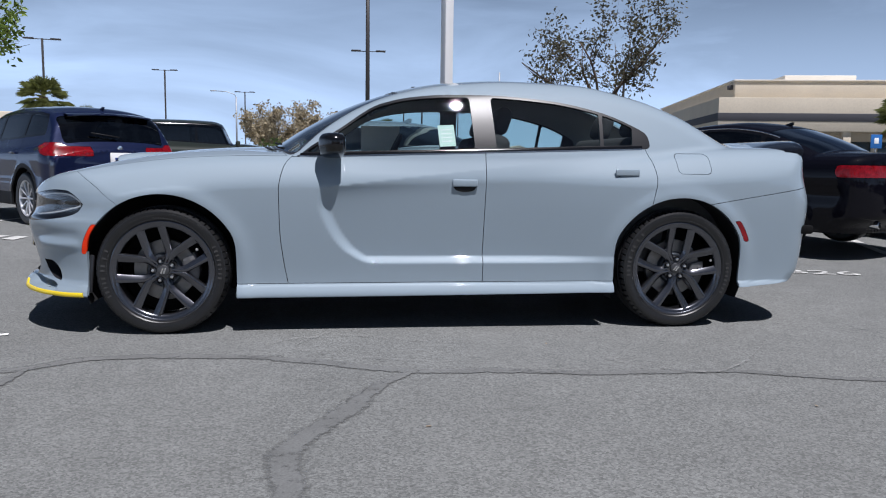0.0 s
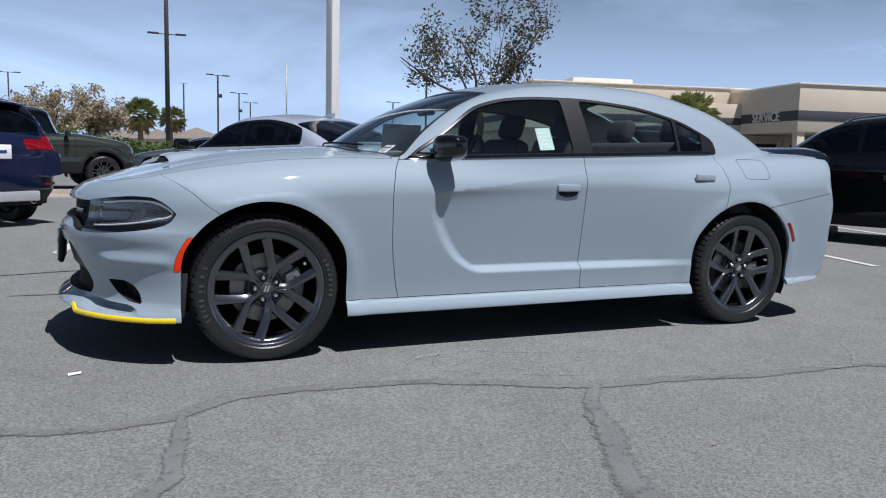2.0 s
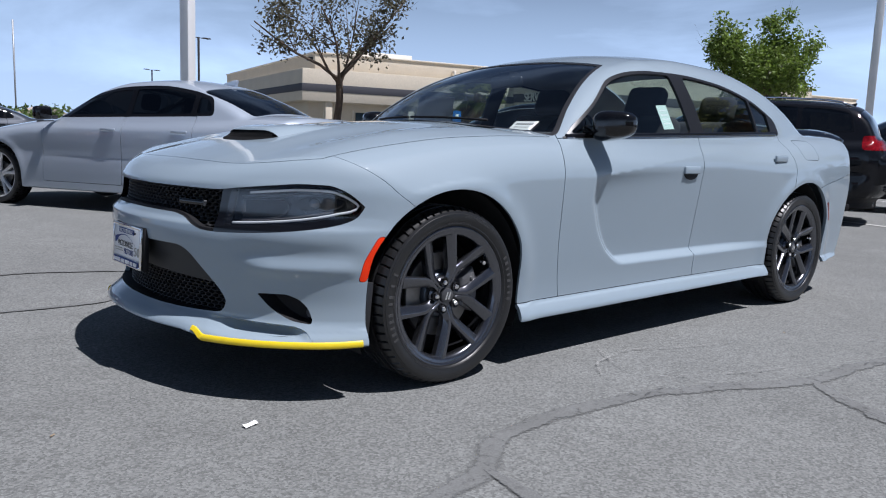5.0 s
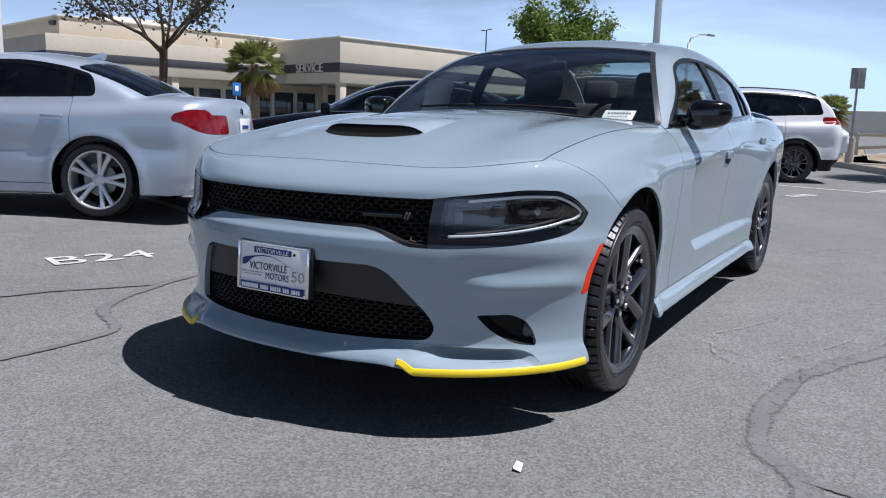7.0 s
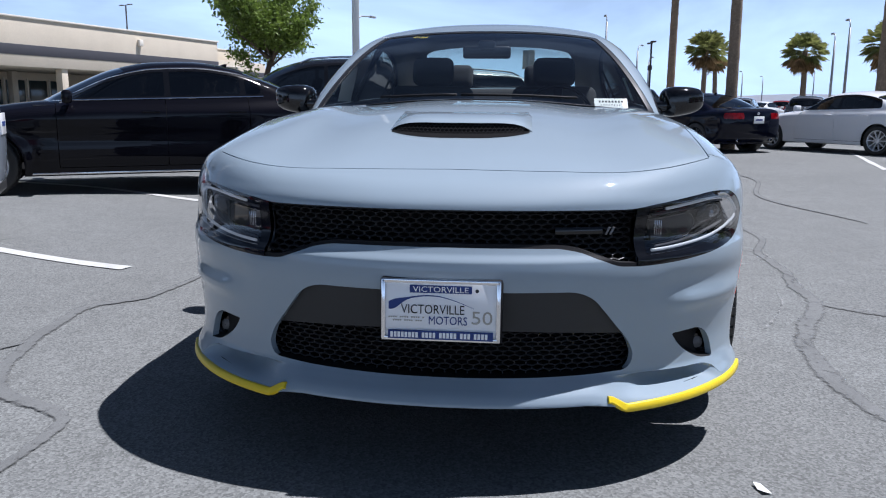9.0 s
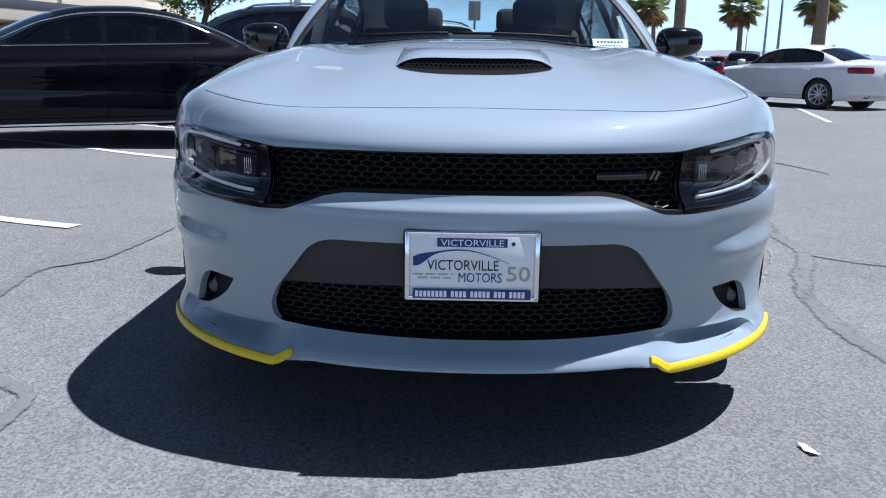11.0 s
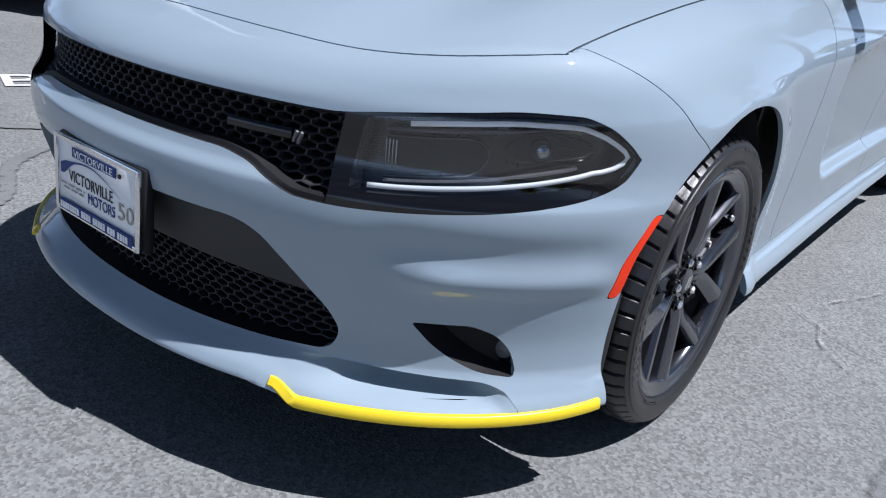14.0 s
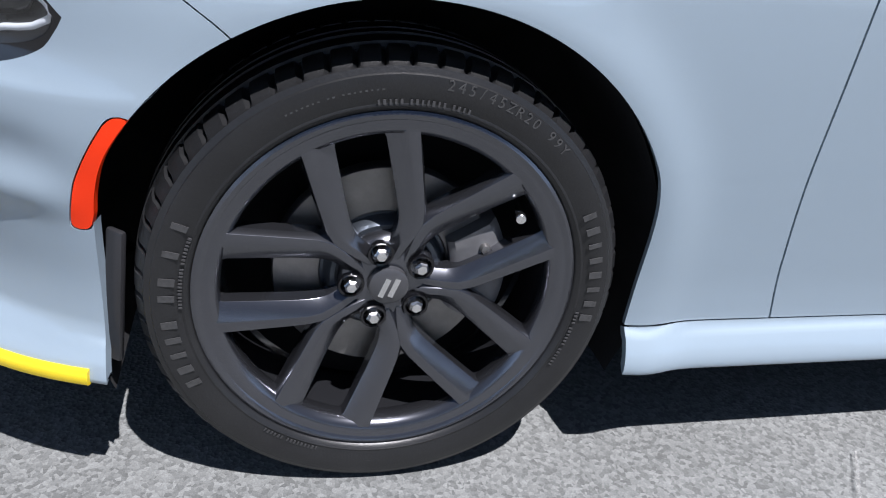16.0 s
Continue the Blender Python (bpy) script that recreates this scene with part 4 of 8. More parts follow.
def hex_mesh(f, g, pitch, depth, bar, y_max, z_range, squash=0.72):
    """Honeycomb bars on the surface f, moved back by depth, where g > 0."""
    h = pitch * 0.866
    verts, faces = [], []
    segs = []
    nx, nz = int(y_max / pitch) + 2, int((z_range[1] - z_range[0]) / (h * squash)) + 3
    for r in range(-1, nz):
        for c in range(-nx, nx):
            cy = (c + 0.5 * (r % 2)) * pitch
            cz = z_range[0] + r * h * squash
            R = pitch / math.sqrt(3)
            pts = [(cy + R * math.sin(radians(a)), cz + R * math.cos(radians(a)) * squash) for a in (0, 60, 120, 180)]
            segs += list(zip(pts, pts[1:]))
    segs = np.array(segs)
    ends = []
    for k in (0, 1):
        P = np.stack([np.full(len(segs), -2.7), segs[:, k, 0], segs[:, k, 1]], 1)
        ends.append(cast(f, P, (1, 0, 0), 1.2))
    ok = (g(ends[0][:, 0], ends[0][:, 1], ends[0][:, 2]) > -0.004) & (g(ends[1][:, 0], ends[1][:, 1], ends[1][:, 2]) > -0.004)
    for a, b in zip(ends[0][ok], ends[1][ok]):
        t = (b - a) / np.linalg.norm(b - a)
        n = np.cross(t, (1, 0, 0))
        n /= np.linalg.norm(n)
        base = len(verts)
        for p in (a, b):
            p = p + np.array((depth, 0, 0))
            verts += [p - n * bar / 2 + (0.002, 0, 0), p, p + n * bar / 2 + (0.002, 0, 0), p + n * bar / 2 + (0.016, 0, 0), p - n * bar / 2 + (0.016, 0, 0)]
        for k in range(5):
            j = (k + 1) % 5
            faces.append((base + k, base + j, base + 5 + j, base + 5 + k))
    return mesh_of("mesh_insert", verts, faces, smooth=False)


def strip(f, path, half_w, out, thick=0.006, way=None):
    """A band that follows points (x, y, z) on the surface f: raised by out, with a bevelled section."""
    P = np.array(path, float)
    N = normal_at(f, P)
    T = np.gradient(P, axis=0)
    T /= np.linalg.norm(T, axis=1, keepdims=True)
    U = np.cross(N, T)
    verts, faces = [], []
    hw = half_w if np.ndim(half_w) else np.full(len(P), half_w)
    for p, n, u, w in zip(P, N, U, hw):
        for a, b in ((-1, -thick), (-1, out * 0.5), (-0.75, out), (0.75, out), (1, out * 0.5), (1, -thick)):
            verts.append(p + u * a * w + n * b)
    for i in range(len(P) - 1):
        for k in range(5):
            a = i * 6 + k
            faces.append((a, a + 1, a + 7, a + 6))
    faces += [tuple(range(6)), tuple(range((len(P) - 1) * 6 + 5, (len(P) - 1) * 6 - 1, -1))]
    bm = bmesh.new()
    me = mesh_of("strip", verts, faces, smooth=False)
    bm.from_mesh(me)
    bpy.data.meshes.remove(me)
    bmesh.ops.recalc_face_normals(bm, faces=bm.faces)
    return smooth_all(bm, 50)


def on_front(f, ys, zs):
    P = np.stack([np.full(len(ys), -2.75), np.asarray(ys, float), np.asarray(zs, float)], 1)
    return cast(f, P, (1, 0, 0), 1.6)


def on_side(f, xs, zs, sgn=-1):
    P = np.stack([np.asarray(xs, float), np.full(len(xs), sgn * 1.25), np.asarray(zs, float)], 1)
    return cast(f, P, (0, -sgn, 0), 1.0)


def round_nose(f, s_list, z_list, sgn):
    """Points on the nose for values of s (distance round the corner) and heights."""
    n = 90
    a = np.linspace(0, math.pi * 0.62, n)
    z = np.repeat(np.asarray(z_list, float), n)
    a = np.tile(a, len(s_list))
    D = np.stack([-np.cos(a), sgn * np.sin(a), 0 * a], 1)
    P = np.stack([-1.75 - 0 * a, 0 * a, z], 1) + 1.3 * D
    X = cast(f, P, -D, 1.3).reshape(len(s_list), n, 3)
    out = []
    for row, s in zip(X, s_list):
        v = np.where(f(row[:, 0], row[:, 1], row[:, 2]) < 0.01, row[:, 0] + 2.5 + np.abs(row[:, 1]), -1.0)
        below = np.where(v <= s)[0]
        k = min(int(below[-1]) + 1, n - 1) if len(below) else 1
        u = (s - v[k - 1]) / (v[k] - v[k - 1] + 1e-9) if v[k - 1] > 0 else 1.0
        out.append(row[k - 1] + min(max(u, 0), 1) * (row[k] - row[k - 1]))
    return np.array(out)


def seat(parent_name, label, at, wide=0.52, bench=False):
    t = thing(parent_name, label, "car seat")
    t.matrix_world = Matrix.Translation(at)
    part("cushion", box(0.55, wide, 0.18, 0.05, (0, 0, 0.09), seg=3), M["cloth"], t)
    lean = Matrix.Translation((0.22, 0, 0.12)) @ Matrix.Rotation(radians(18), 4, "Y")
    part("backrest", box(0.15, wide, 0.68, 0.055, (0, 0, 0.32), m=lean, seg=3), M["cloth"], t)
    for o in ((-wide * 0.25, wide * 0.25) if bench else (0,)):
        part("headrest", box(0.10, 0.26, 0.18, 0.045, (0, o, 0.76), m=lean, seg=3), M["cloth"], t)
        bm = tube([(0, o - 0.06, 0.62), (0, o - 0.06, 0.72)], 0.006)
        tube([(0, o + 0.06, 0.62), (0, o + 0.06, 0.72)], 0.006, bm=bm)
        bmesh.ops.transform(bm, matrix=lean, verts=bm.verts)
        part("headrest_post", bm, M["chrome"], t)
    return t


def mirror_shell(sgn):
    """The rounded mirror cap, fuller in front and outside, with its face towards the back."""
    bm = bmesh.new()
    bmesh.ops.create_uvsphere(bm, u_segments=36, v_segments=24, radius=1)
    for v in bm.verts:
        x, y, z = v.co
        k = (abs(x) ** 3.2 + abs(y) ** 3.2 + abs(z) ** 3.2) ** (-1 / 3.2)
        x, y, z = x * k, y * k, z * k
        u = y * sgn
        v.co = (min(x * 0.086 * (1 - 0.42 * max(0, u)), 0.052), y * 0.103, z * (0.068 - 0.012 * u) + 0.008 * u)
    return smooth_all(bm, 50)


def build_main():
    car = thing("sedan", "light grey-blue muscle sedan with black wheels and yellow lip guards", "car")
    S = shell(main_body, -1.75, 1.75, 0.62, 225, 90, 280, nfront=230, dense=1.0)
    for ax in (AXLE_F, AXLE_R):
        S = keep(S, lambda x, y, z, ax=ax: -np.minimum(arch(x, z, ax), np.abs(y) - 0.55))
    S = keep(S, lambda x, y, z: z - belly(x, y) - 0.004)
    mask, S = carve(S, mask_cut)
    intake, S = carve(S, intake_cut)
    fog, S = carve(S, fog_cut)
    mark, S = carve(S, marker_cut, 0.001)
    rmark, S = carve(S, rear_marker_cut, 0.001)
    dlo, S = carve(S, dlo_cut)
    ws, S = carve(S, shield_cut)
    bl, S = carve(S, backlight_cut)
    bump, S = carve(S, bumper_cut, 0.0018)
    bump = keep(bump, lambda x, y, z: z - split_line(s_of(x, y)))
    hood, S = carve(S, hood_cut, 0.0022)
    skirt, S = carve(S, skirt_cut, 0.0015)
    fender, S = carve(S, lambda x, y, z: np.minimum(door_front_x(z) - x, 1.085 - z), 0.002)
    doorf, S = carve(S, lambda x, y, z: np.minimum(np.minimum(x - door_front_x(z), door_mid_x(z) - x), belt(x) - z), 0.002)
    doorr, S = carve(S, lambda x, y, z: np.minimum(np.minimum(x - door_mid_x(z), door_rear_x(z) - x), belt(x) - z), 0.002)
    fuel, S = carve(S, lambda x, y, z: np.minimum(rounded_rect(x, z, 1.61, 1.005, 0.105, 0.062, 0.03), np.abs(y) - 0.5), 0.0015)
    rbump, S = carve(S, lambda x, y, z: np.minimum(0.775 + (x - 1.8) * 0.16 - z, x - 1.7), 0.002)
    lamp_r, S = carve(S, lambda x, y, z: np.minimum(np.minimum(z - 0.87, 0.965 - z), np.minimum(x - 2.26, 0.76 - np.abs(y))), 0.001)
    trunk, S = carve(S, lambda x, y, z: np.minimum(np.minimum(roof_x(x, np.abs(y)) - 2.03, 0.70 - np.abs(y)), z - 0.86), 0.002)

    pt = M["paint"]
    sheet("body", both(S), pt, car, "grey-blue painted steel roof and quarter panels")
    nose = sheet("front_bumper", both(bump), pt, car, "grey-blue painted front bumper with splitter", 0.02)
    V, F = splitter()
    for sgn in (1, -1):
        bm = bmesh.new()
        vs = [bm.verts.new((x, sgn * y, z)) for x, y, z in V]
        for f in F:
            bm.faces.new([vs[i] for i in (f if sgn < 0 else f[::-1])])
        bmesh.ops.recalc_face_normals(bm, faces=bm.faces)
        part("splitter", smooth_all(bm, 38), pt, nose, "painted lower lip with a hollow shelf")
    bon = sheet("hood", both(hood), pt, car, "grey-blue hood with black air scoop")
    for sgn, mk in ((1, lambda q: q), (-1, mirror)):
        sheet("fender", mk(fender), pt, car)
        d = sheet("door", mk(doorf), pt, car)
        d2 = sheet("door", mk(doorr), pt, car)
        sheet("side_skirt", mk(skirt), pt, car, depth=0.02)
        sheet("fuel_flap", mk(fuel), pt, car) if sgn < 0 else sheet("quarter_patch", mk(fuel), pt, car)
        sheet("side_marker", mk(moved(mark, (0, 0, 0))), M["amber"], car, "orange side reflector")
        sheet("side_marker", mk(rmark), M["red_lens"], car, "red side reflector")
        # window surround and panes
        pane1, rest = carve(dlo, lambda x, y, z: np.minimum(smin(dlo_cut(x, y, z) - 0.014, 0.262 - x - (z - 1.1) * 0.06, 0.02), z - belt(x) - 0.024), 0)
        pane2, rest = carve(rest, lambda x, y, z: np.minimum(smin(smin(dlo_cut(x, y, z) - 0.014, x - 0.392 + (z - 1.1) * 0.06, 0.02), 1.045 - x + (z - 1.2) * 0.05, 0.01), z - belt(x) - 0.024), 0)
        pane3, rest = carve(rest, lambda x, y, z: np.minimum(smin(smin(dlo_cut(x, y, z) - 0.014, x - 1.067 - (z - 1.2) * 0.05, 0.01), 1.252 - x + (z - 1.15) * 0.1, 0.01), z - belt(x) - 0.024), 0)
        sheet("window_trim", mk(moved(rest, (0, 0.001, 0))), M["pillar"], car, "black window surround", 0.014)
        for pane in (pane1, pane2, pane3):
            sheet("window", mk(inset(pane, 0.008)), M["tint"], car, "tinted side window", 0.0, shadow=False)
        # sill trim
        xs = np.linspace(-0.76, 1.31, 60)
        sheet_pts = on_side(main_body, xs, belt(xs) + 0.010, sgn)
        part("belt_trim", strip(main_body, sheet_pts, 0.011, 0.006), M["black_gloss"], car)
        part("belt_line", strip(main_body, on_side(main_body, xs, belt(xs) + 0.001, sgn), 0.0035, 0.005), M["chrome"], car, "thin bright metal line under the windows")
        # handle: black disc painting the shade of the body-coloured scoop, and grip
        for dd, hx, hz in ((d, 0.195, 0.862), (d2, 1.180, 0.935)):
            p = on_side(main_body, [hx], [hz], sgn)[0]
            cup = lathe([(0.001, 0.0), (0.030, -0.0005), (0.040, 0.002)], 32, "Y")
            bmesh.ops.scale(cup, vec=(1.70, 1, 0.80), verts=cup.verts)
            part("handle_cup", cup, M["black_matt"], dd, m=Matrix.Translation((p[0], p[1] + sgn * 0.003, p[2] - 0.008)) @ Matrix.Rotation(math.pi if sgn > 0 else 0, 4, "Z"))
            part("handle", box(0.150, 0.016, 0.042, 0.007, (p[0], p[1] + sgn * 0.007, p[2] + 0.013), seg=3), pt, dd, "body-coloured pull handle")
        # mirror
        mir = part("wing_mirror", mirror_shell(sgn), M["black_gloss"], car, "gloss black wing mirror",
                   m=Matrix.Translation((-0.565, sgn * 0.962, 1.085)) @ Matrix.Rotation(radians(-sgn * 8), 4, "Z"))
        part("mirror_stalk", box(0.075, 0.13, 0.045, 0.015, (-0.60, sgn * 0.885, 1.060), seg=3), M["black_gloss"], mir).matrix_parent_inverse = mir.matrix_basis.inverted()
        part("mirror_glass", box(0.004, 0.135, 0.094, 0.002, (0.0535, -sgn * 0.010, 0)), M["chrome"], mir)
        # wheel well
        for ax in (AXLE_F, AXLE_R):
            bm = bmesh.new()
            ring = []
            for k in range(33):
                a = radians(-25 + 230 * k / 32)
                ring.append([bm.verts.new((ax + 0.447 * math.cos(a), sgn * yy, AXLE_Z + 0.447 * math.sin(a))) for yy in (0.885, 0.56, 0.56)])
                ring[-1][2].co = Vector((ax, sgn * 0.56, AXLE_Z))
            for a, b in zip(ring, ring[1:]):
                bm.faces.new((a[0], a[1], b[1], b[0]))
                bm.faces.new((a[1], a[2], b[1]))
            smooth_all(bm)
            part("wheel_liner", bm, M["liner_black"], car)

    for sgn in (1, -1):
        flap = box(0.030, 0.012, 0.215, 0.005, m=Matrix.Translation((-1.918, sgn * 0.893, 0.345)) @ Matrix.Rotation(radians(5), 4, "Y") @ Matrix.Rotation(radians(sgn * 35), 4, "Z"))
        part("liner_flap", flap, M["black_trim"], car, "black plastic wheel-house edge")

    # front openings: near-black backs that stand in for shade, honeycomb inserts, lamps
    gmask, lmask = carve(mask, lambda x, y, z: 0.686 - s_of(x, y) + (z - 0.70) * 0.25, 0.0)
    bezel, lens = carve(lmask, lambda x, y, z: 0.007 - np.minimum(mask_cut(x, y, z) - np.where(z < curve(s_of(x, y), MASK_LOW) + 0.035, 0.021 - 0.014 * step(s_of(x, y), 1.25, 1.45), 0), (s_of(x, y) - 0.728 - (z - 0.70) * 0.30)), 0)
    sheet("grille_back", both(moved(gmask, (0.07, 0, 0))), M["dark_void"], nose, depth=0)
    V, N, F = both(flanged(mask, 0.07, (1, 0, 0)))
    rim_only = (V, N, F[np.r_[np.zeros(len(mask[2]), bool), np.ones(len(F) // 2 - len(mask[2]), bool), np.zeros(len(mask[2]), bool), np.ones(len(F) // 2 - len(mask[2]), bool)]])
    part("grille_edge", mesh_of("grille_edge", rim_only[0], rim_only[2], rim_only[1]), M["black_matt"], nose)
    part("grille_mesh", hex_mesh(main_body, lambda x, y, z: np.minimum(mask_cut(x, y, z) - 0.002, 0.690 - s_of(x, y) + (z - 0.70) * 0.25), 0.033, 0.036, 0.0042, 0.66, (0.58, 0.82), 0.48), M["grille"], nose, "black honeycomb grille")
    band, _ = carve(gmask, lambda x, y, z: 0.010 - mask_cut(x, y, z) * np.where(z < 0.71, 1.0, 2.2))
    sheet("grille_frame", both(moved(band, (0.006, 0, 0))), M["black_matt"], nose, depth=0.02, way=(1, 0, 0))
    bp = on_front(main_body, np.linspace(-0.30, -0.43, 9), np.full(9, 0.722))
    part("grille_badge", strip(main_body, bp + np.array((0.018, 0, 0)), 0.010, 0.004, 0.004), M["black_gloss"], nose, "dark blank badge plate")
    bm = bmesh.new()
    bx = on_front(main_body, [-0.43], [0.722])[0][0] + 0.012
    for o in (0, 0.012):
        box(0.006, 0.006, 0.024, 0.001, m=Matrix.Translation((bx, -0.445 - o, 0.722)) @ Matrix.Rotation(radians(25), 4, "X"), bm=bm)
    part("grille_badge", bm, M["cast"], nose, "two slanted grey bars")
    for sgn, mk in ((1, lambda q: q), (-1, mirror)):
        lamp = sheet("headlamp", mk(moved(bezel, (0.002, 0, 0))), M["black_gloss"], car, "smoked projector headlamp in a black bezel", 0.03, (1, 0, 0))
        sheet("lens", mk(lens), M["clear_lens"], lamp, "clear outer lens", 0.0, shadow=False)
        sheet("housing", mk(inset(lens, 0.055)), M["lamp_in"], lamp, "dark lamp interior", 0.0)
        s1 = np.linspace(0.86, 1.325, 24)
        s2 = np.linspace(0.765, 1.335, 26)
        turn_s = np.array([1.355, 1.392, 1.418, 1.430, 1.420, 1.392, 1.360])
        turn_z = np.array([0.774, 0.760, 0.748, 0.738, 0.727, 0.717, 0.712])
        loop_s = np.r_[s1, turn_s, s2[::-1]]
        loop_z = np.r_[curve(s1, MASK_TOP) - 0.020, turn_z, (curve(s2, MASK_LOW) + 0.041)[::-1]]
        loop = round_nose(main_body, loop_s, loop_z, sgn)
        nn = normal_at(main_body, loop)
        part("light_pipe", tube(list(loop - nn * 0.013), 0.0046, 8), M["lamp_glow"], lamp, "white daytime light pipe")
        # long dark module with a rounded end, its bright outline, and a small projector further out
        ms = np.linspace(0.80, 1.06, 18)
        mz = curve(ms, MASK_LOW) + 0.088
        mw = 0.030 * np.sqrt(np.maximum(0.02, 1 - np.maximum(0, (ms - 1.0) / 0.062) ** 2))
        mid = round_nose(main_body, ms, mz, sgn)
        part("lamp_module", strip(main_body, mid - normal_at(main_body, mid) * 0.040, mw, 0.006), M["grey_panel"], lamp)
        ring_s = np.r_[ms, ms[::-1]]
        ring_z = np.r_[mz + mw, (mz - mw)[::-1]]
        ring = round_nose(main_body, ring_s, ring_z, sgn)
        part("module_rim", tube(list(ring - normal_at(main_body, ring) * 0.034), 0.0012, 6), M["cast"], lamp)
        ms = np.linspace(1.10, 1.36, 16)
        mid = round_nose(main_body, ms, curve(ms, MASK_LOW) + 0.092 - 0.02 * step(ms, 1.2, 1.36), sgn)
        part("lamp_module", strip(main_body, mid - normal_at(main_body, mid) * 0.046, 0.026 * np.sqrt(1.02 - np.abs((ms - 1.23) / 0.131) ** 3), 0.006), M["black_gloss"], lamp)
        ms = np.linspace(0.80, 1.30, 20)
        for up, wd in ((0.052, 0.003), (0.132, 0.003)):
            mid = round_nose(main_body, ms, np.minimum(curve(ms, MASK_LOW) + up, curve(ms, MASK_TOP) - 0.030), sgn)
            part("lamp_shelf", strip(main_body, mid - normal_at(main_body, mid) * 0.030, wd, 0.004), M["cast"], lamp)
        for ss, zz, rr, key in ((1.20, 0.742, 0.026, "black_gloss"), (1.20, 0.742, 0.018, "reflector")):
            p = round_nose(main_body, [ss], [zz], sgn)[0]
            n = normal_at(main_body, p)[0]
            part("projector", lathe([(0.001, -0.012), (rr * 0.6, -0.009), (rr * 0.9, 0.0), (rr, 0.006), (rr, 0.02)], 28, "Z"), M[key], lamp, m=look(p - n * (0.040 if rr > 0.025 else 0.037), p + n))
        p = round_nose(main_body, [0.79], [0.722], sgn)[0]
        bm = bmesh.new()
        for k in range(4):
            box(0.003, 0.003, 0.042, 0.0008, (p[0] + 0.020 + k * 0.002, p[1] + sgn * (k * 0.006), p[2]), bm=bm)
        part("reflector_ribs", bm, M["reflector"], lamp)
        # fog lamp recess
        wall = flanged(mk(fog), 0.065, (1, 0, 0))
        nf = len(fog[2])
        part("fog_recess", mesh_of("fog_recess", wall[0], wall[2][nf:], wall[1]), M["black_matt"], nose)
        sheet("fog_back", mk(moved(fog, (0.064, 0, 0))), M["black_matt"], nose, depth=0)
        c = mk(fog)[0]
        c = c[np.argmin(np.abs(s_of(c[:, 0], c[:, 1]) - 1.12) + np.abs(c[:, 2] - 0.335))]
        fl = part("fog_lamp", lathe([(0.001, -0.004), (0.028, -0.001), (0.034, 0.006), (0.040, 0.0), (0.042, 0.03)], 32, "Z"), M["black_gloss"], nose, "round dark fog lamp", m=look(c + np.array((0.06, 0, 0)), c + np.array((-1, sgn * 0.3, 0))))
        part("lens", lathe([(0.001, -0.006), (0.014, -0.005), (0.022, 0.0)], 32, "Z"), M["cast"], fl)
        # yellow lip guard
        sy = np.linspace(0.545, 1.470, 64)
        zy = 0.2265 + 0.003 * step(sy, 1.3, 1.5) + 0.027 * (1 - step(sy, 0.548, 0.622))
        path = round_nose(main_body, sy, zy, sgn)
        w = np.full(64, 0.0125) - 0.002 * (1 - step(sy, 0.55, 0.65))
        part("lip_guard", strip(main_body, path, w, 0.007), M["yellow"], nose, "bright yellow plastic lip guard")
    # lower intake
    V, N, F = flanged(intake, 0.085, (1, 0, 0))
    n = len(intake[2])
    W = both((V, N, F[n:]))
    part("intake_edge", mesh_of("intake_edge", W[0], W[2], W[1]), M["black_matt"], nose)
    up, low = carve(intake, lambda x, y, z: z - (0.442 - 0.02 * (np.abs(y) / 0.5) ** 2))
    sheet("intake_panel", both(moved(up, (0.022, 0, 0))), M["grey_panel"], nose, "dark grey plastic panel", 0.05, (1, 0, 0))
    # near-black sheet gives the hollow behind the mesh its shade
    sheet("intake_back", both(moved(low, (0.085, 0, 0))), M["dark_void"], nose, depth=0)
    part("intake_mesh", hex_mesh(main_body, lambda x, y, z: np.minimum(intake_cut(x, y, z) + 0.002, 0.448 - 0.02 * (np.abs(y) / 0.5) ** 2 - z), 0.033, 0.040, 0.0042, 0.62, (0.27, 0.50), 0.48), M["grille"], nose, "black honeycomb intake")
    # hood scoop
    us = np.linspace(-1, 1, 33)
    lip = -1.985 + 0.035 * us ** 2
    off = np.array([0.0, 0.0, 0.012, 0.05, 0.12, 0.22, 0.34, 0.36])
    rise = np.array([0.0, 0.86, 1.0, 1.02, 0.85, 0.45, 0.0, 0.0])
    gx = (lip[:, None] + 0.02 + off[None, :]).ravel()
    gy = np.repeat(0.235 * us, 8)
    gz = tops(gx, gy).reshape(33, 8) + 0.036 * np.maximum(0, 1 - us ** 6)[:, None] * rise
    gz[:, 7] -= 0.01
    bm = bmesh.new()
    rows = [[bm.verts.new((gx[i * 8 + k], gy[i * 8 + k], gz[i, k])) for k in range(8)] for i in range(33)]
    for a, b in zip(rows, rows[1:]):
        for k in range(1, 7):
            bm.faces.new((a[k], a[k + 1], b[k + 1], b[k]))
    bmesh.ops.recalc_face_normals(bm, faces=bm.faces)
    if sum(f.normal.z for f in bm.faces) < 0:
        bmesh.ops.reverse_faces(bm, faces=bm.faces)
    smooth_all(bm, 60)
    part("scoop_top", bm, pt, bon)
    # near-black sheet over the uncut hood paints the shade inside the mouth
    us = np.linspace(-1, 1, 25)
    low_x = -1.985 + 0.035 * us ** 2 - 0.040 * (1 - us ** 4)
    top_x = -1.985 + 0.035 * us ** 2 + 0.022
    low_z, top_z = tops(low_x, 0.226 * us), tops(top_x, 0.226 * us)
    bm = bmesh.new()
    prev = None
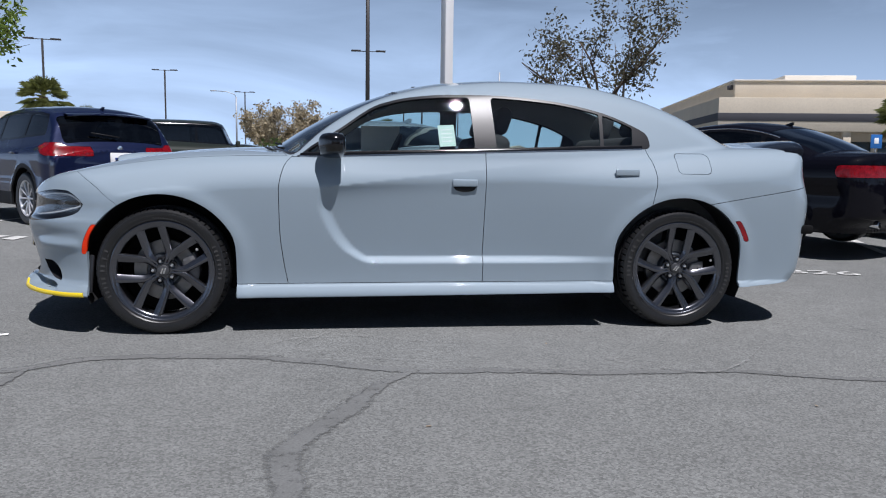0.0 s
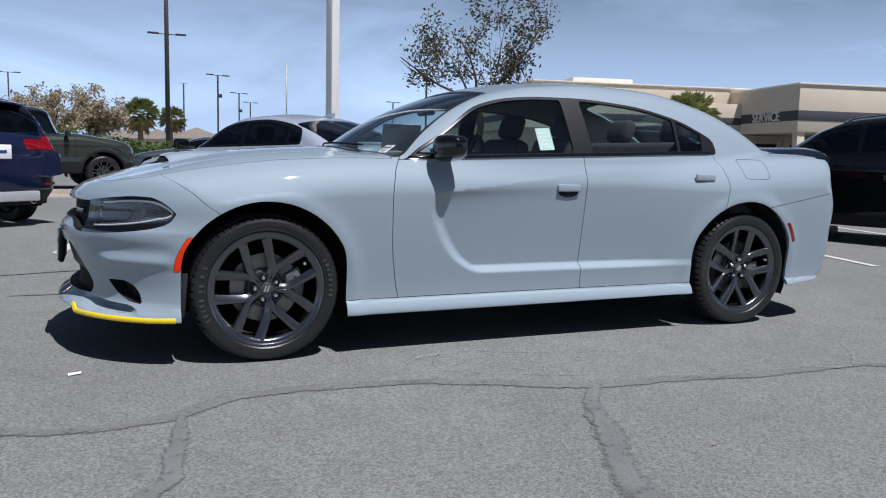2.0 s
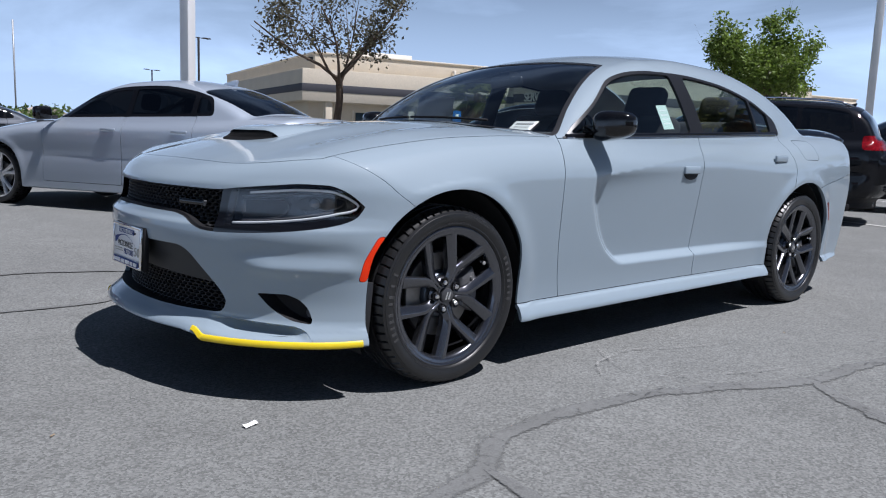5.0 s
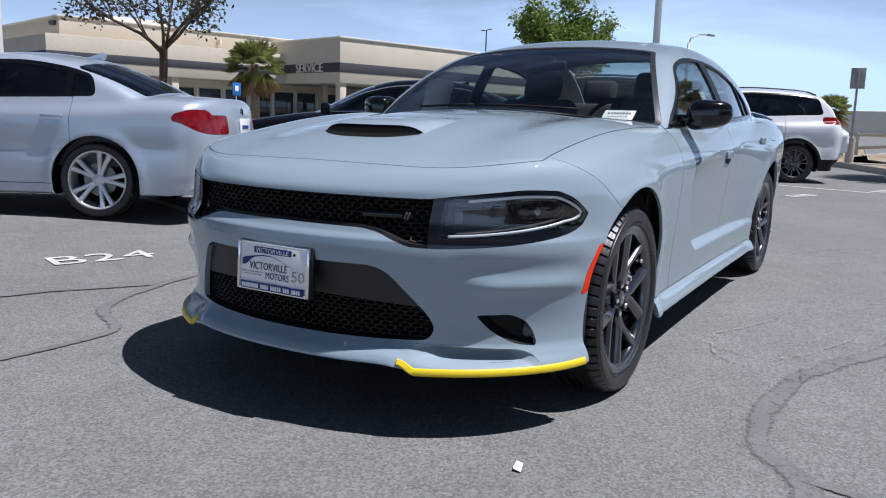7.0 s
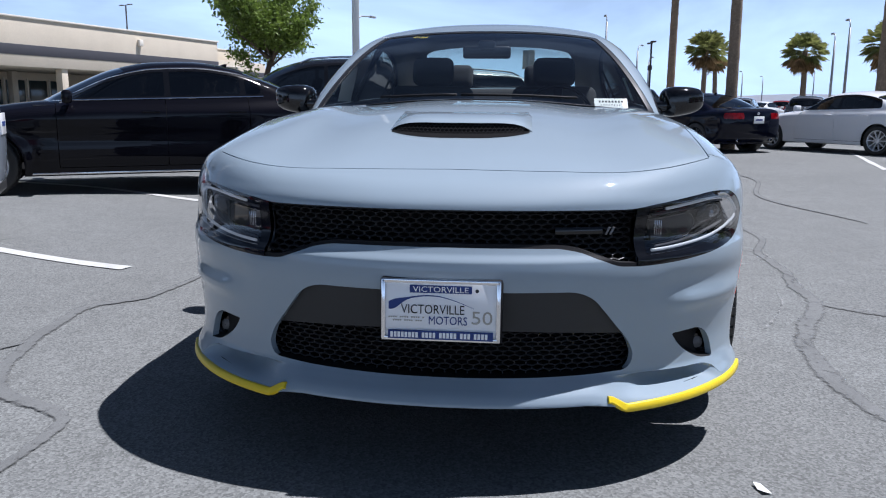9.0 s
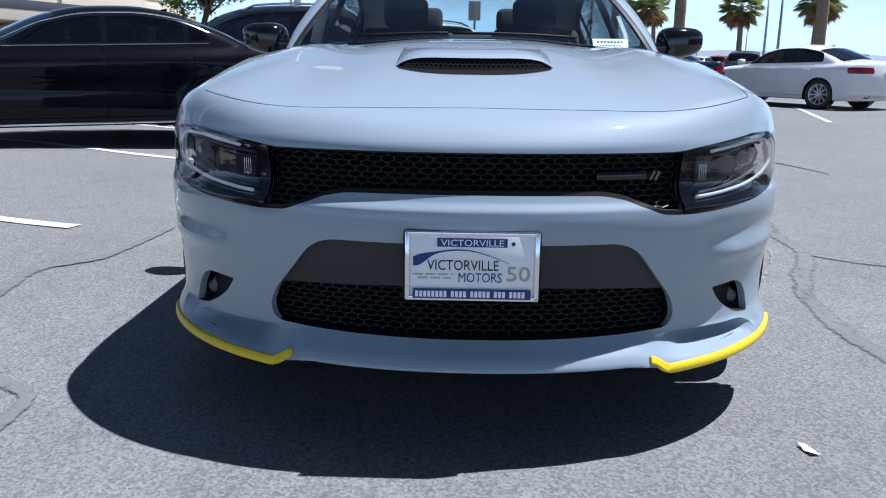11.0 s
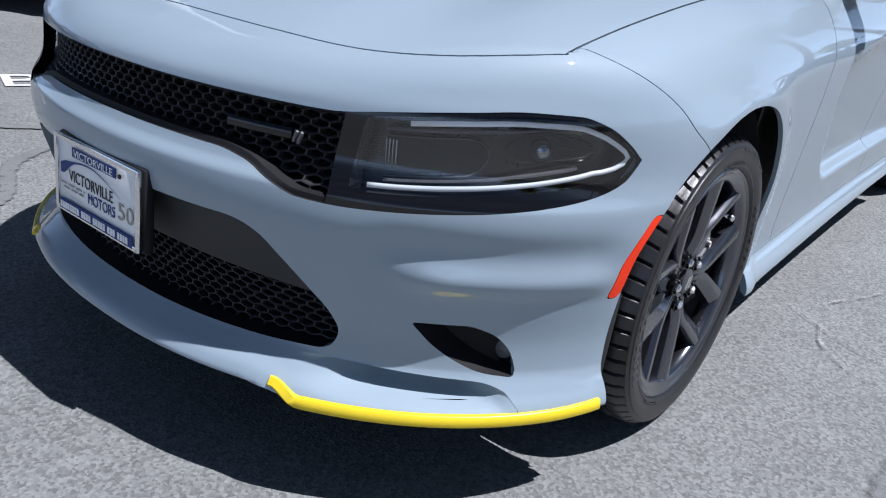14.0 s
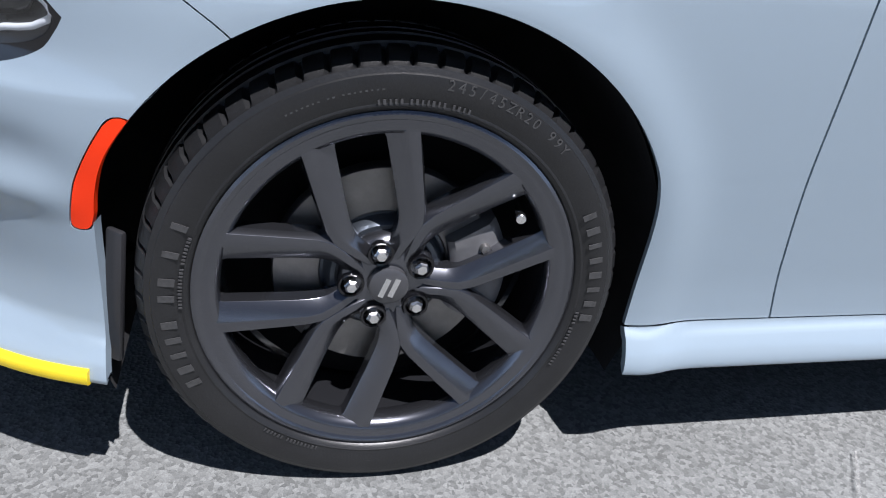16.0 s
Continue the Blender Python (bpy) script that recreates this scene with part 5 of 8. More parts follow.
    for u, xa, za, xb, zb in zip(us, low_x, low_z, top_x, top_z):
        h = 0.034 * (1 - u ** 6)
        cur = [bm.verts.new((xa, 0.226 * u, za + 0.0012)), bm.verts.new((xb, 0.226 * u, zb + 0.0015)), bm.verts.new((xb + 0.014, 0.226 * u, zb + 0.0015 + h))]
        if prev:
            bm.faces.new((prev[0], prev[1], cur[1], cur[0]))
            bm.faces.new((prev[1], prev[2], cur[2], cur[1]))
        prev = cur
    mouth = part("scoop_mouth", bm, M["dark_void"], bon, "black mesh scoop opening")
    # honeycomb in the mouth, on a slant from the lower edge to the upper lip
    bm = bmesh.new()

    def mouth_at(u, v):
        xa, za, xb, zb = (float(np.interp(u, us, q)) for q in (low_x, low_z, top_x, top_z))
        h = 0.028 * (1 - u ** 6)
        return Vector((xa + 0.034 * (1 - u ** 4) + (xb - xa - 0.026 * (1 - u ** 4)) * v, 0.226 * u, za + 0.003 + (zb + h - za) * v))

    for r in range(4):
        for c in range(-16, 17):
            u0 = (c + 0.5 * (r % 2)) * 0.062
            if abs(u0) > 0.90:
                continue
            for (ua, va), (ub, vb) in (((0, 0.17), (0.031, 0.06)), ((0, 0.17), (-0.031, 0.06)), ((0, 0.17), (0, 0.28))):
                tube([mouth_at(u0 + ua, min(1, 0.22 * r + va)), mouth_at(u0 + ub, min(1, 0.22 * r + vb))], 0.0014, 4, bm, cap=False)
    # darker than the grille mesh, for the shade under the lip
    part("scoop_mesh", bm, M["liner_black"], mouth, "black honeycomb insert")

    # glass, roof trim, rear
    sheet("windscreen", both(inset(ws, 0.006)), M["shield"], car, "tinted windscreen", 0.0, shadow=False)
    sheet("rear_window", both(inset(bl, 0.006)), M["rear_glass"], car, "tinted rear window", 0.0, shadow=False)
    edge, _ = carve(ws, lambda x, y, z: 0.022 - shield_cut(x, y, z))
    sheet("windscreen_seal", both(moved(edge, (0, 0, -0.003))), M["black_trim"], car, depth=0.012)
    cy = np.linspace(-0.52, 0.52, 41)
    cx = -1.008 + 0.36 * cy ** 2
    cz = tops(cx, cy)
    bm = bmesh.new()
    prev = None
    for x, y, z in zip(cx, cy, cz):
        cur = [bm.verts.new((x - 0.030, y, z + 0.001)), bm.verts.new((x + 0.045, y, z - 0.004))]
        if prev:
            bm.faces.new((prev[0], cur[0], cur[1], prev[1]))
        prev = cur
    part("cowl_strip", bm, M["black_matt"], car)
    for y0, ln in ((-0.44, 0.52), (0.10, 0.36)):
        wy = y0 + ln * np.linspace(0, 1, 8)
        wx = -0.965 + 0.36 * wy ** 2
        part("wiper", tube(list(zip(wx, wy, tops(wx, wy) + 0.012)), 0.006, 6), M["black_matt"], car)
    sheet("rear_bumper", both(rbump), pt, car, depth=0.02)
    sheet("tail_lamp", both(lamp_r), M["red_lens"], car, "red racetrack tail lamp")
    lid = sheet("trunk_lid", both(trunk), pt, car)
    # spoiler
    bm = bmesh.new()
    rows = []
    for k in range(41):
        y = -0.80 + 1.6 * k / 40
        u = abs(y) / 0.80
        x = 2.485 - 0.14 * u ** 2.5
        z = 1.155 - 0.075 * u ** 6
        rows.append([bm.verts.new((x + dx, y, z + dz)) for dx, dz in ((-0.24, -0.035), (-0.16, -0.006), (-0.06, 0.012), (0.02, 0.018), (0.045, 0.010), (0.035, -0.012), (-0.06, -0.03), (-0.16, -0.05))])
    for a, b in zip(rows, rows[1:]):
        for k in range(8):
            bm.faces.new((a[k], a[(k + 1) % 8], b[(k + 1) % 8], b[k]))
    bm.faces.new(rows[0])
    bm.faces.new(rows[-1])
    bmesh.ops.recalc_face_normals(bm, faces=bm.faces)
    part("spoiler", smooth_all(bm, 60), M["black_gloss"], lid, "black trunk lip spoiler")
    # bumper vent: a near-black block stands in for the shaded opening
    for sgn in (1, -1):
        part("bumper_vent", box(0.09, 0.05, 0.055, 0.015, (2.405, sgn * 0.845, 0.60)), M["dark_void"], car)
    # underbody, inner lining
    part("underbody", box(2.1, 1.66, 0.05, 0.01, (0, 0, 0.245)), M["dark_void"], car)
    part("underbody", box(1.1, 1.04, 0.05, 0.01, (-1.60, 0, 0.255)), M["dark_void"], car)
    part("underbody", box(1.25, 1.10, 0.05, 0.01, (1.70, 0, 0.285)), M["dark_void"], car)
    # closed tray behind the splitter
    ts = np.linspace(0.10, 1.30, 24)
    rim_pts = round_nose(main_body, ts, np.full(24, 0.248), 1)
    rim_pts = rim_pts - normal_at(main_body, rim_pts) * np.array((0.035, 0.035, 0))
    edge_pts = [(x, y) for x, y, z in rim_pts]
    edge_pts = edge_pts + [(-1.98, 0.60), (-1.90, 0.56)]
    loop_pts = edge_pts + [(x, -y) for x, y in edge_pts[::-1]]
    bm = bmesh.new()
    bm.faces.new([bm.verts.new((x, y, 0.243)) for x, y in loop_pts])
    r = bmesh.ops.extrude_face_region(bm, geom=list(bm.faces))
    bmesh.ops.translate(bm, vec=(0, 0, 0.006), verts=[v for v in r["geom"] if isinstance(v, bmesh.types.BMVert)])
    bmesh.ops.recalc_face_normals(bm, faces=bm.faces)
    part("underbody", bm, M["dark_void"], car)
    up = keep(S, lambda x, y, z: z - 1.06)
    sheet("headliner", flipped(both(inset(up, 0.025))), M["liner"], car, "grey cloth roof lining", 0)
    bm = bmesh.new()
    fl = [(-0.92, 0.78), (1.35, 0.80), (2.1, 0.62), (2.1, -0.62), (1.35, -0.80), (-0.92, -0.78)]
    lo = [bm.verts.new((x, y, 0.33)) for x, y in fl]
    hi = [bm.verts.new((x, y * 1.035, 1.01)) for x, y in fl]
    bm.faces.new(lo)
    for k in range(6):
        bm.faces.new((lo[k], lo[(k + 1) % 6], hi[(k + 1) % 6], hi[k]))
    part("cabin_tub", bm, M["dash"], car)
    part("parcel_shelf", box(0.62, 1.30, 0.03, 0.01, (1.72, 0, 1.06)), M["dash"], car)
    bm = bmesh.new()
    rows = []
    for k in range(21):
        y = -0.78 + 1.56 * k / 20
        rows.append([bm.verts.new((x + 0.30 * y * y, y, z)) for x, z in ((-0.98, 1.02), (-0.72, 1.045), (-0.52, 1.05), (-0.42, 1.01), (-0.40, 0.78))])
    for a, b in zip(rows, rows[1:]):
        for k in range(4):
            bm.faces.new((a[k], a[k + 1], b[k + 1], b[k]))
    part("dashboard", smooth_all(bm, 60), M["dash"], car)
    # mirror inside
    part("inner_mirror", box(0.03, 0.25, 0.065, 0.015, (-0.33, 0, 1.33), seg=3), M["black_trim"], car)
    part("mirror_mount", box(0.09, 0.09, 0.05, 0.015, (-0.31, 0, 1.365)), M["black_trim"], car)
    sw = lathe([(0.172, -0.012), (0.186, -0.012), (0.192, 0.0), (0.186, 0.012), (0.172, 0.012), (0.168, 0.0), (0.172, -0.012)], 40, "Z")
    box(0.33, 0.05, 0.02, 0.008, bm=sw)
    box(0.11, 0.13, 0.035, 0.015, bm=sw)
    part("steering_wheel", sw, M["black_matt"], car, m=Matrix.Translation((-0.22, -0.38, 1.00)) @ Matrix.Rotation(radians(-66), 4, "Y"))
    return car


def tops(xs, ys):
    """Heights of the car's upper surface over plan points."""
    P = np.stack([np.asarray(xs, float), np.asarray(ys, float), np.full(len(xs), 1.75)], 1)
    return cast(main_body, P, (0, 0, -1), 1.3)[:, 2]


sedan = build_main()
w = main_wheel("front_wheel", "black forked-spoke alloy wheel with low-profile tyre")
w.matrix_world = Matrix.Translation((AXLE_F, -0.817, AXLE_Z))
w.parent = sedan
for x, y, r, nm in ((AXLE_R, -0.813, 14, "rear_wheel"), (AXLE_F, 0.813, 180, "front_wheel"), (AXLE_R, 0.813, 180, "rear_wheel")):
    m = Matrix.Translation((x, y, AXLE_Z)) @ (Matrix.Rotation(math.pi, 4, "Z") if y > 0 else Matrix.Rotation(radians(20), 4, "Y"))
    c = copy_thing(w, m)
    c.parent = sedan
    c.name = nm
for o in bpy.data.objects:
    if o.parent is sedan and "category" in o.keys():
        del o["category"]
seat("car_seat", "black cloth front bucket seat", (0.05, -0.38, 0.42))
seat("car_seat", "black cloth front bucket seat", (0.05, 0.38, 0.42))
seat("rear_bench", "black cloth rear bench seat with headrests", (0.98, 0, 0.42), 1.28, True)


# ---- the parked cars ----
def rise(x, y):
    """Height of the lot: the row of stalls behind the sedan lies a little higher."""
    return float(0.10 * step(y, 2.5, 5.0) * (1 - step(x, 6.0, 8.0)))


def car_paint(name, color, metal=0.0, rough=0.5, coat=1.0, spec=0.15):
    return mat(name, color, rough, metal=metal, coat=coat, spec=spec, fine=0.02, fscale=700)


M["silver_paint"] = car_paint("silver_paint", (0.45, 0.51, 0.59), 0.4, 0.36)
M["black_paint"] = car_paint("black_paint", (0.003, 0.003, 0.006), coat=0.4, spec=0.02)
M["ink_paint"] = car_paint("blue_black_paint", (0.003, 0.004, 0.012), coat=0.5, spec=0.02)
M["van_paint"] = car_paint("van_grey_paint", (0.40, 0.42, 0.44), 0.2)
M["navy_paint"] = car_paint("navy_paint", (0.005, 0.010, 0.042), 0.3)
M["charcoal_paint"] = car_paint("charcoal_paint", (0.006, 0.007, 0.010), 0.1, coat=0.6, spec=0.03)
M["white_paint"] = car_paint("white_paint", (0.72, 0.73, 0.75))
M["olive_paint"] = car_paint("olive_paint", (0.022, 0.028, 0.022))
M["grey_paint"] = car_paint("grey_paint", (0.055, 0.062, 0.075), 0.4)
M["red_paint"] = car_paint("red_paint", (0.20, 0.012, 0.012))

SEDAN = dict(wb=2.81, half=0.905, nose=[(0.20, -2.00), (0.33, -2.09), (0.60, -2.10), (0.70, -2.07), (0.80, -1.99)], tail=[(0.25, 2.28), (0.38, 2.42), (0.70, 2.445), (0.95, 2.41), (1.06, 2.37)],
             top=[(-2.2, 0.70), (-1.9, 0.80), (-1.4, 0.905), (-0.75, 0.985), (0.0, 1.0), (1.5, 1.04), (1.9, 1.07), (2.3, 1.055), (2.45, 1.02)],
             roof=[(-0.92, 0.95), (-0.55, 1.15), (-0.15, 1.33), (0.25, 1.415), (0.65, 1.432), (1.05, 1.39), (1.45, 1.27), (1.85, 1.09), (2.0, 1.0)],
             belt=(0.955, 0.030), dlo=(-0.80, 1.42), pillars=(0.36, 1.15), shield=(-0.86, -0.10), back=(1.22, 1.84), doors=(-0.72, 0.33, 1.20), R=0.325, clear=0.20, tumble=0.47)
SUV = dict(wb=2.67, half=0.91, nose=[(0.22, -2.02), (0.38, -2.11), (0.70, -2.12), (0.85, -2.06), (0.95, -1.96)], tail=[(0.30, 2.06), (0.45, 2.18), (0.80, 2.20), (1.00, 2.14), (1.20, 2.08)],
           top=[(-2.1, 0.85), (-1.85, 0.95), (-1.3, 1.04), (-0.8, 1.09), (0.0, 1.06), (1.5, 1.08), (2.0, 1.10), (2.15, 1.05)],
           roof=[(-0.95, 1.03), (-0.60, 1.25), (-0.25, 1.45), (0.15, 1.555), (0.70, 1.59), (1.35, 1.565), (1.75, 1.50), (1.92, 1.38), (2.08, 1.08), (2.14, 0.98)],
           belt=(1.03, 0.045), dlo=(-0.80, 1.80), pillars=(0.30, 1.12), shield=(-0.90, -0.15), back=(1.83, 2.075), doors=(-0.78, 0.27, 1.15), R=0.345, clear=0.24, tumble=0.38)


def variant(base, lx=1.0, lz=1.0, **over):
    """A car form stretched along its length and height, with some values replaced."""
    o = {}
    for k, v in base.items():
        if k in ("nose", "tail"):
            o[k] = [(a * lz, b * lx) for a, b in v]
        elif k in ("top", "roof"):
            o[k] = [(a * lx, b * lz) for a, b in v]
        elif k in ("dlo", "pillars", "shield", "back", "doors"):
            o[k] = tuple(a * lx for a in v)
        elif k == "belt":
            o[k] = (v[0] * lz, v[1] * lz / lx)
        elif k in ("wb",):
            o[k] = v * lx
        else:
            o[k] = v
    o.update(over)
    return o


def parked_car(name, label, c, paint, at, heading, glass_key="darkglass", wheel=None, lamps=None, cladding=0.0, plate=True, rails=False, chrome_line=False, fin=True, category="car", res=1.0, tail_bar=False, diffuser=False):
    car = thing(name, label, category)
    hw, ax = c["half"], c["wb"] / 2
    R = c["R"]

    def hull(x, y, z):
        q = np.abs(y)
        bow = 0.42 * (1 - np.sqrt(1 - (np.minimum(q, hw * 0.999) / hw) ** 2.6))
        front = curve(z, c["nose"]) + bow - x
        rear = x - (curve(z, c["tail"]) - 0.8 * bow)
        zt = curve(x, c["top"]) - 0.10 * (q / hw) ** 4
        zr = z / (c["belt"][0] + 0.02)
        side = q - (hw - 0.030 * np.maximum(0, (0.42 - zr) / 0.4) ** 1.5 - 0.035 * np.maximum(0, (zr - 0.80) / 0.2) ** 2 - 0.010 * np.exp(-((zr - 0.62) / 0.08) ** 2))
        for xx in (-ax, ax):
            side = side - 0.012 * np.exp(-((np.hypot(x - xx, np.maximum(z - R, 0)) - R - 0.07) / 0.05) ** 2)
        f = smax(side, z - zt, 0.09)
        f = smax(f, front, 0.08)
        f = smax(f, rear, 0.07)
        return smax(f, c["clear"] - z, 0.02)

    def rx(x, q):
        return x - np.where(x < 0.4, 0.20, -0.10) * step(np.abs(x - 0.4), 0, 0.8) * q * q

    def width(x, z):
        return (hw - 0.055 - c["tumble"] * np.maximum(z - c["belt"][0], -0.1)) * (1 - 0.05 * step(np.abs(x - 0.4), 0.5, 1.8))

    def cabin(x, y, z):
        q = np.abs(y)
        f = smax(q - width(x, z), z - (curve(rx(x, q), c["roof"]) - 0.05 * (q / 0.6) ** 2.4), 0.07)
        return np.maximum(np.maximum(f, 0.6 - z), np.maximum(c["roof"][0][0] - 0.15 - x, x - c["roof"][-1][0] - 0.02))

    def body(x, y, z):
        return smin(hull(x, y, z), cabin(x, y, z), 0.03)

    def beltz(x):
        return c["belt"][0] + 0.015 + (x + 0.8) * c["belt"][1]

    def dlo(x, y, z):
        top = curve(x, c["roof"]) - 0.095
        g = smin((top - z) * 0.8, z - beltz(x), 0.015)
        g = smin(g, (c["dlo"][1] - x) - 0.3 * (z - c["belt"][0]), 0.06)
        return np.minimum(np.minimum(g, x - c["dlo"][0]), np.abs(y) - 0.42)

    S = shell(body, -ax - 0.2, ax + 0.2, 0.62, int(110 * res), int(40 * res), int(96 * res))
    for xx in (-ax, ax):
        S = keep(S, lambda x, y, z, xx=xx: -np.minimum(R + 0.055 - np.hypot(x - xx, np.maximum(z - R, 0)), np.abs(y) - 0.5))
    S = keep(S, lambda x, y, z: z - c["clear"] - 0.004)
    side_glass, S = carve(S, dlo)
    ws, S = carve(S, lambda x, y, z: np.minimum(np.minimum(c["shield"][1] - rx(x, np.abs(y)), rx(x, np.abs(y)) - c["shield"][0]), np.minimum(width(x, z) - 0.07 - np.abs(y), z - c["belt"][0])))
    bk, S = carve(S, lambda x, y, z: np.minimum(smin(np.minimum(c["back"][1] - rx(x, np.abs(y)), rx(x, np.abs(y)) - c["back"][0]), hw - 0.24 - np.abs(y), 0.06), z - c["belt"][0] - 0.02))
    bits = []
    for cut, key, nm, lb in (lamps or []):
        piece, S = carve(S, cut, 0.002)
        bits.append((piece, key, nm, lb))
    if cladding:
        low, S = carve(S, lambda x, y, z: np.maximum(cladding - z, np.where(np.abs(y) > 0.5, np.maximum(R + 0.11 - np.hypot(x + ax, z - R), R + 0.11 - np.hypot(x - ax, z - R)), -9)), 0.001)
    skins = []
    a, b, d = c["doors"]
    for lo_x, hi_x in ((a, b), (b, d)):
        dr, S = carve(S, lambda x, y, z: np.minimum(np.minimum(x - lo_x, hi_x - x), np.minimum(beltz(x) - z, z - c["clear"] - 0.09)), 0.003)
        skins.append(dr)
    sheet("body", both(S), M[paint], car, depth=0.02)
    if cladding:
        sheet("cladding", both(low), M["black_matt"], car, "black plastic lower cladding", depth=0.02)
    sheet("windscreen", both(ws), M["shield" if glass_key == "tint" else glass_key], car, depth=0, shadow=False)
    sheet("rear_window", both(inset(bk, 0.004)), M[glass_key], car, depth=0, shadow=False)
    for sgn, mk in ((1, lambda q: q), (-1, mirror)):
        for dr, hx in zip(skins, (b - 0.16, d - 0.14)):
            door = sheet("door", mk(dr), M[paint], car)
            p = on_side(body, [hx], [c["belt"][0] - 0.09], sgn)[0]
            part("handle", box(0.19, 0.02, 0.028, 0.008, (p[0], p[1] + sgn * 0.018, p[2])), M[paint], door)
        rest = side_glass
        edges = (c["dlo"][0] - 1, *c["pillars"], c["dlo"][1] + 1)
        for k in range(3):
            pane, rest = carve(rest, lambda x, y, z: np.minimum(np.minimum(dlo(x, y, z) - 0.028, x - edges[k] - 0.03), edges[k + 1] - 0.03 - x), 0)
            sheet("window", mk(inset(pane, 0.005)), M[glass_key], car, depth=0, shadow=False)
        sheet("window_trim", mk(rest), M["black_gloss"], car, depth=0.01)
        if chrome_line:
            xs = np.linspace(c["dlo"][0] + 0.05, c["dlo"][1] - 0.05, 40)
            part("chrome_strip", strip(body, on_side(body, xs, beltz(xs) + 0.004, sgn), 0.008, 0.006), M["chrome"], car)
            xs = np.linspace(c["dlo"][0] + 0.18, c["dlo"][1] - 0.10, 40)
            part("chrome_strip", strip(body, on_side(body, xs, np.minimum(curve(xs, c["roof"]) - 0.095, 9), sgn), 0.008, 0.006), M["chrome"], car)
            part("chrome_strip", box(c["wb"] - 2 * R - 0.2, 0.01, 0.02, 0.003, (0, sgn * (hw - 0.01), c["clear"] + 0.03)), M["chrome"], car)
        for piece, key, nm, lb in bits:
            if len(piece[2]):
                sheet(nm, mk(piece), M[key], car, lb, 0.01)
        mx = c["dlo"][0] + 0.20
        mir = part("wing_mirror", box(0.10, 0.21, 0.14, 0.04, (mx, sgn * (hw + 0.10), c["belt"][0] + 0.06), seg=3), M["black_gloss" if paint == "silver_paint" else paint], car)
        part("mirror_stalk", box(0.06, 0.12, 0.04, 0.012, (mx, sgn * (hw - 0.03), c["belt"][0] + 0.02)), M["black_trim"], mir)
        for xx in (-ax, ax):
            bm = bmesh.new()
            ring = []
            for k in range(19):
                a2 = radians(-20 + 220 * k / 18)
                ring.append([bm.verts.new((xx + (R + 0.065) * math.cos(a2), sgn * yy, R + (R + 0.065) * math.sin(a2))) for yy in (hw - 0.03, hw - 0.36)])
            for r0, r1 in zip(ring, ring[1:]):
                bm.faces.new((r0[0], r0[1], r1[1], r1[0]))
            part("wheel_liner", smooth_all(bm), M["dark_void"], car)
        if rails:
            xs = np.linspace(c["shield"][1] + 0.15, c["back"][0] - 0.15, 14)
            zs = np.array([cast(body, [(x, sgn * 0.50, 2.2)], (0, 0, -1), 1.4)[0][2] for x in xs])
            part("roof_rail", tube([(x, sgn * 0.50, z + 0.035 - (0.03 if i in (0, 13) else 0)) for i, (x, z) in enumerate(zip(xs, zs))], 0.016, 8), M["chrome"] if rails == "silver" else M["black_trim"], car)
    if tail_bar:
        xs, zs = c["back"][0] + 0.03, float(curve(np.array([c["back"][0]]), c["roof"])[0])
        bm = bmesh.new()
        rows = []
        for k in range(21):
            y = -0.56 + 1.12 * k / 20
            bow = 0.05 * (abs(y) / 0.56) ** 3
            rows.append([bm.verts.new((xs + dx - bow, y, zs - 0.03 * (abs(y) / 0.56) ** 2 + dz)) for dx, dz in ((-0.20, 0.006), (0.02, 0.012), (0.10, -0.004), (0.10, -0.022), (-0.05, -0.035))])
        for r0, r1 in zip(rows, rows[1:]):
            for k in range(4):
                bm.faces.new((r0[k], r0[k + 1], r1[k + 1], r1[k]))
        bmesh.ops.recalc_face_normals(bm, faces=bm.faces)
        part("roof_spoiler", smooth_all(bm, 50), M[paint], car)
        xb = float(curve(np.array([0.40]), c["tail"])[0])
        part("skid_plate", box(0.06, 1.05, 0.12, 0.02, (xb - 0.005, 0, 0.36)), M["rim_silver"], car, "silver lower bumper insert")
        part("wiper", tube([(c["back"][1] + 0.015, 0.02, c["belt"][0] + 0.12), (c["back"][1] - 0.01, -0.34, c["belt"][0] + 0.17)], 0.010, 6), M["black_matt"], car)
        for sgn in (1, -1):
            part("reflector", box(0.02, 0.22, 0.035, 0.006, (xb - 0.05, sgn * 0.66, 0.50)), M["red_lens"], car)
    if plate:
        xr = float(curve(np.array([c["belt"][0] - 0.16]), c["tail"])[0])
        pl = part("number_plate", box(0.012, 0.32, 0.16, 0.004, (xr + 0.008, 0, c["belt"][0] - 0.16)), M["white_plate"], car, "white dealer plate")
        part("plate_marks", box(0.003, 0.20, 0.035, 0, (xr + 0.015, 0, c["belt"][0] - 0.16)), M["ink"], pl)
        part("badge", lathe([(0.001, 0.012), (0.03, 0.01), (0.038, 0.0)], 24, "Z"), M["chrome"], car, m=look((float(curve(np.array([c["belt"][0] - 0.02]), c["tail"])[0]) + 0.002, 0, c["belt"][0] - 0.02), (-3, 0, c["belt"][0] - 0.02)))
    if fin:
        zt = cast(body, [(c["back"][0] - 0.18, 0, 2.3)], (0, 0, -1), 1.6)[0][2]
        part("antenna_fin", prism([(-0.09, 0), (0.05, 0), (0.065, 0.038), (0.045, 0.042)], 0.03, 0.006), M[paint], car, m=Matrix.Translation((c["back"][0] - 0.18, 0, zt - 0.005)) @ Matrix.Scale(1.6 if diffuser else 1.0, 4))
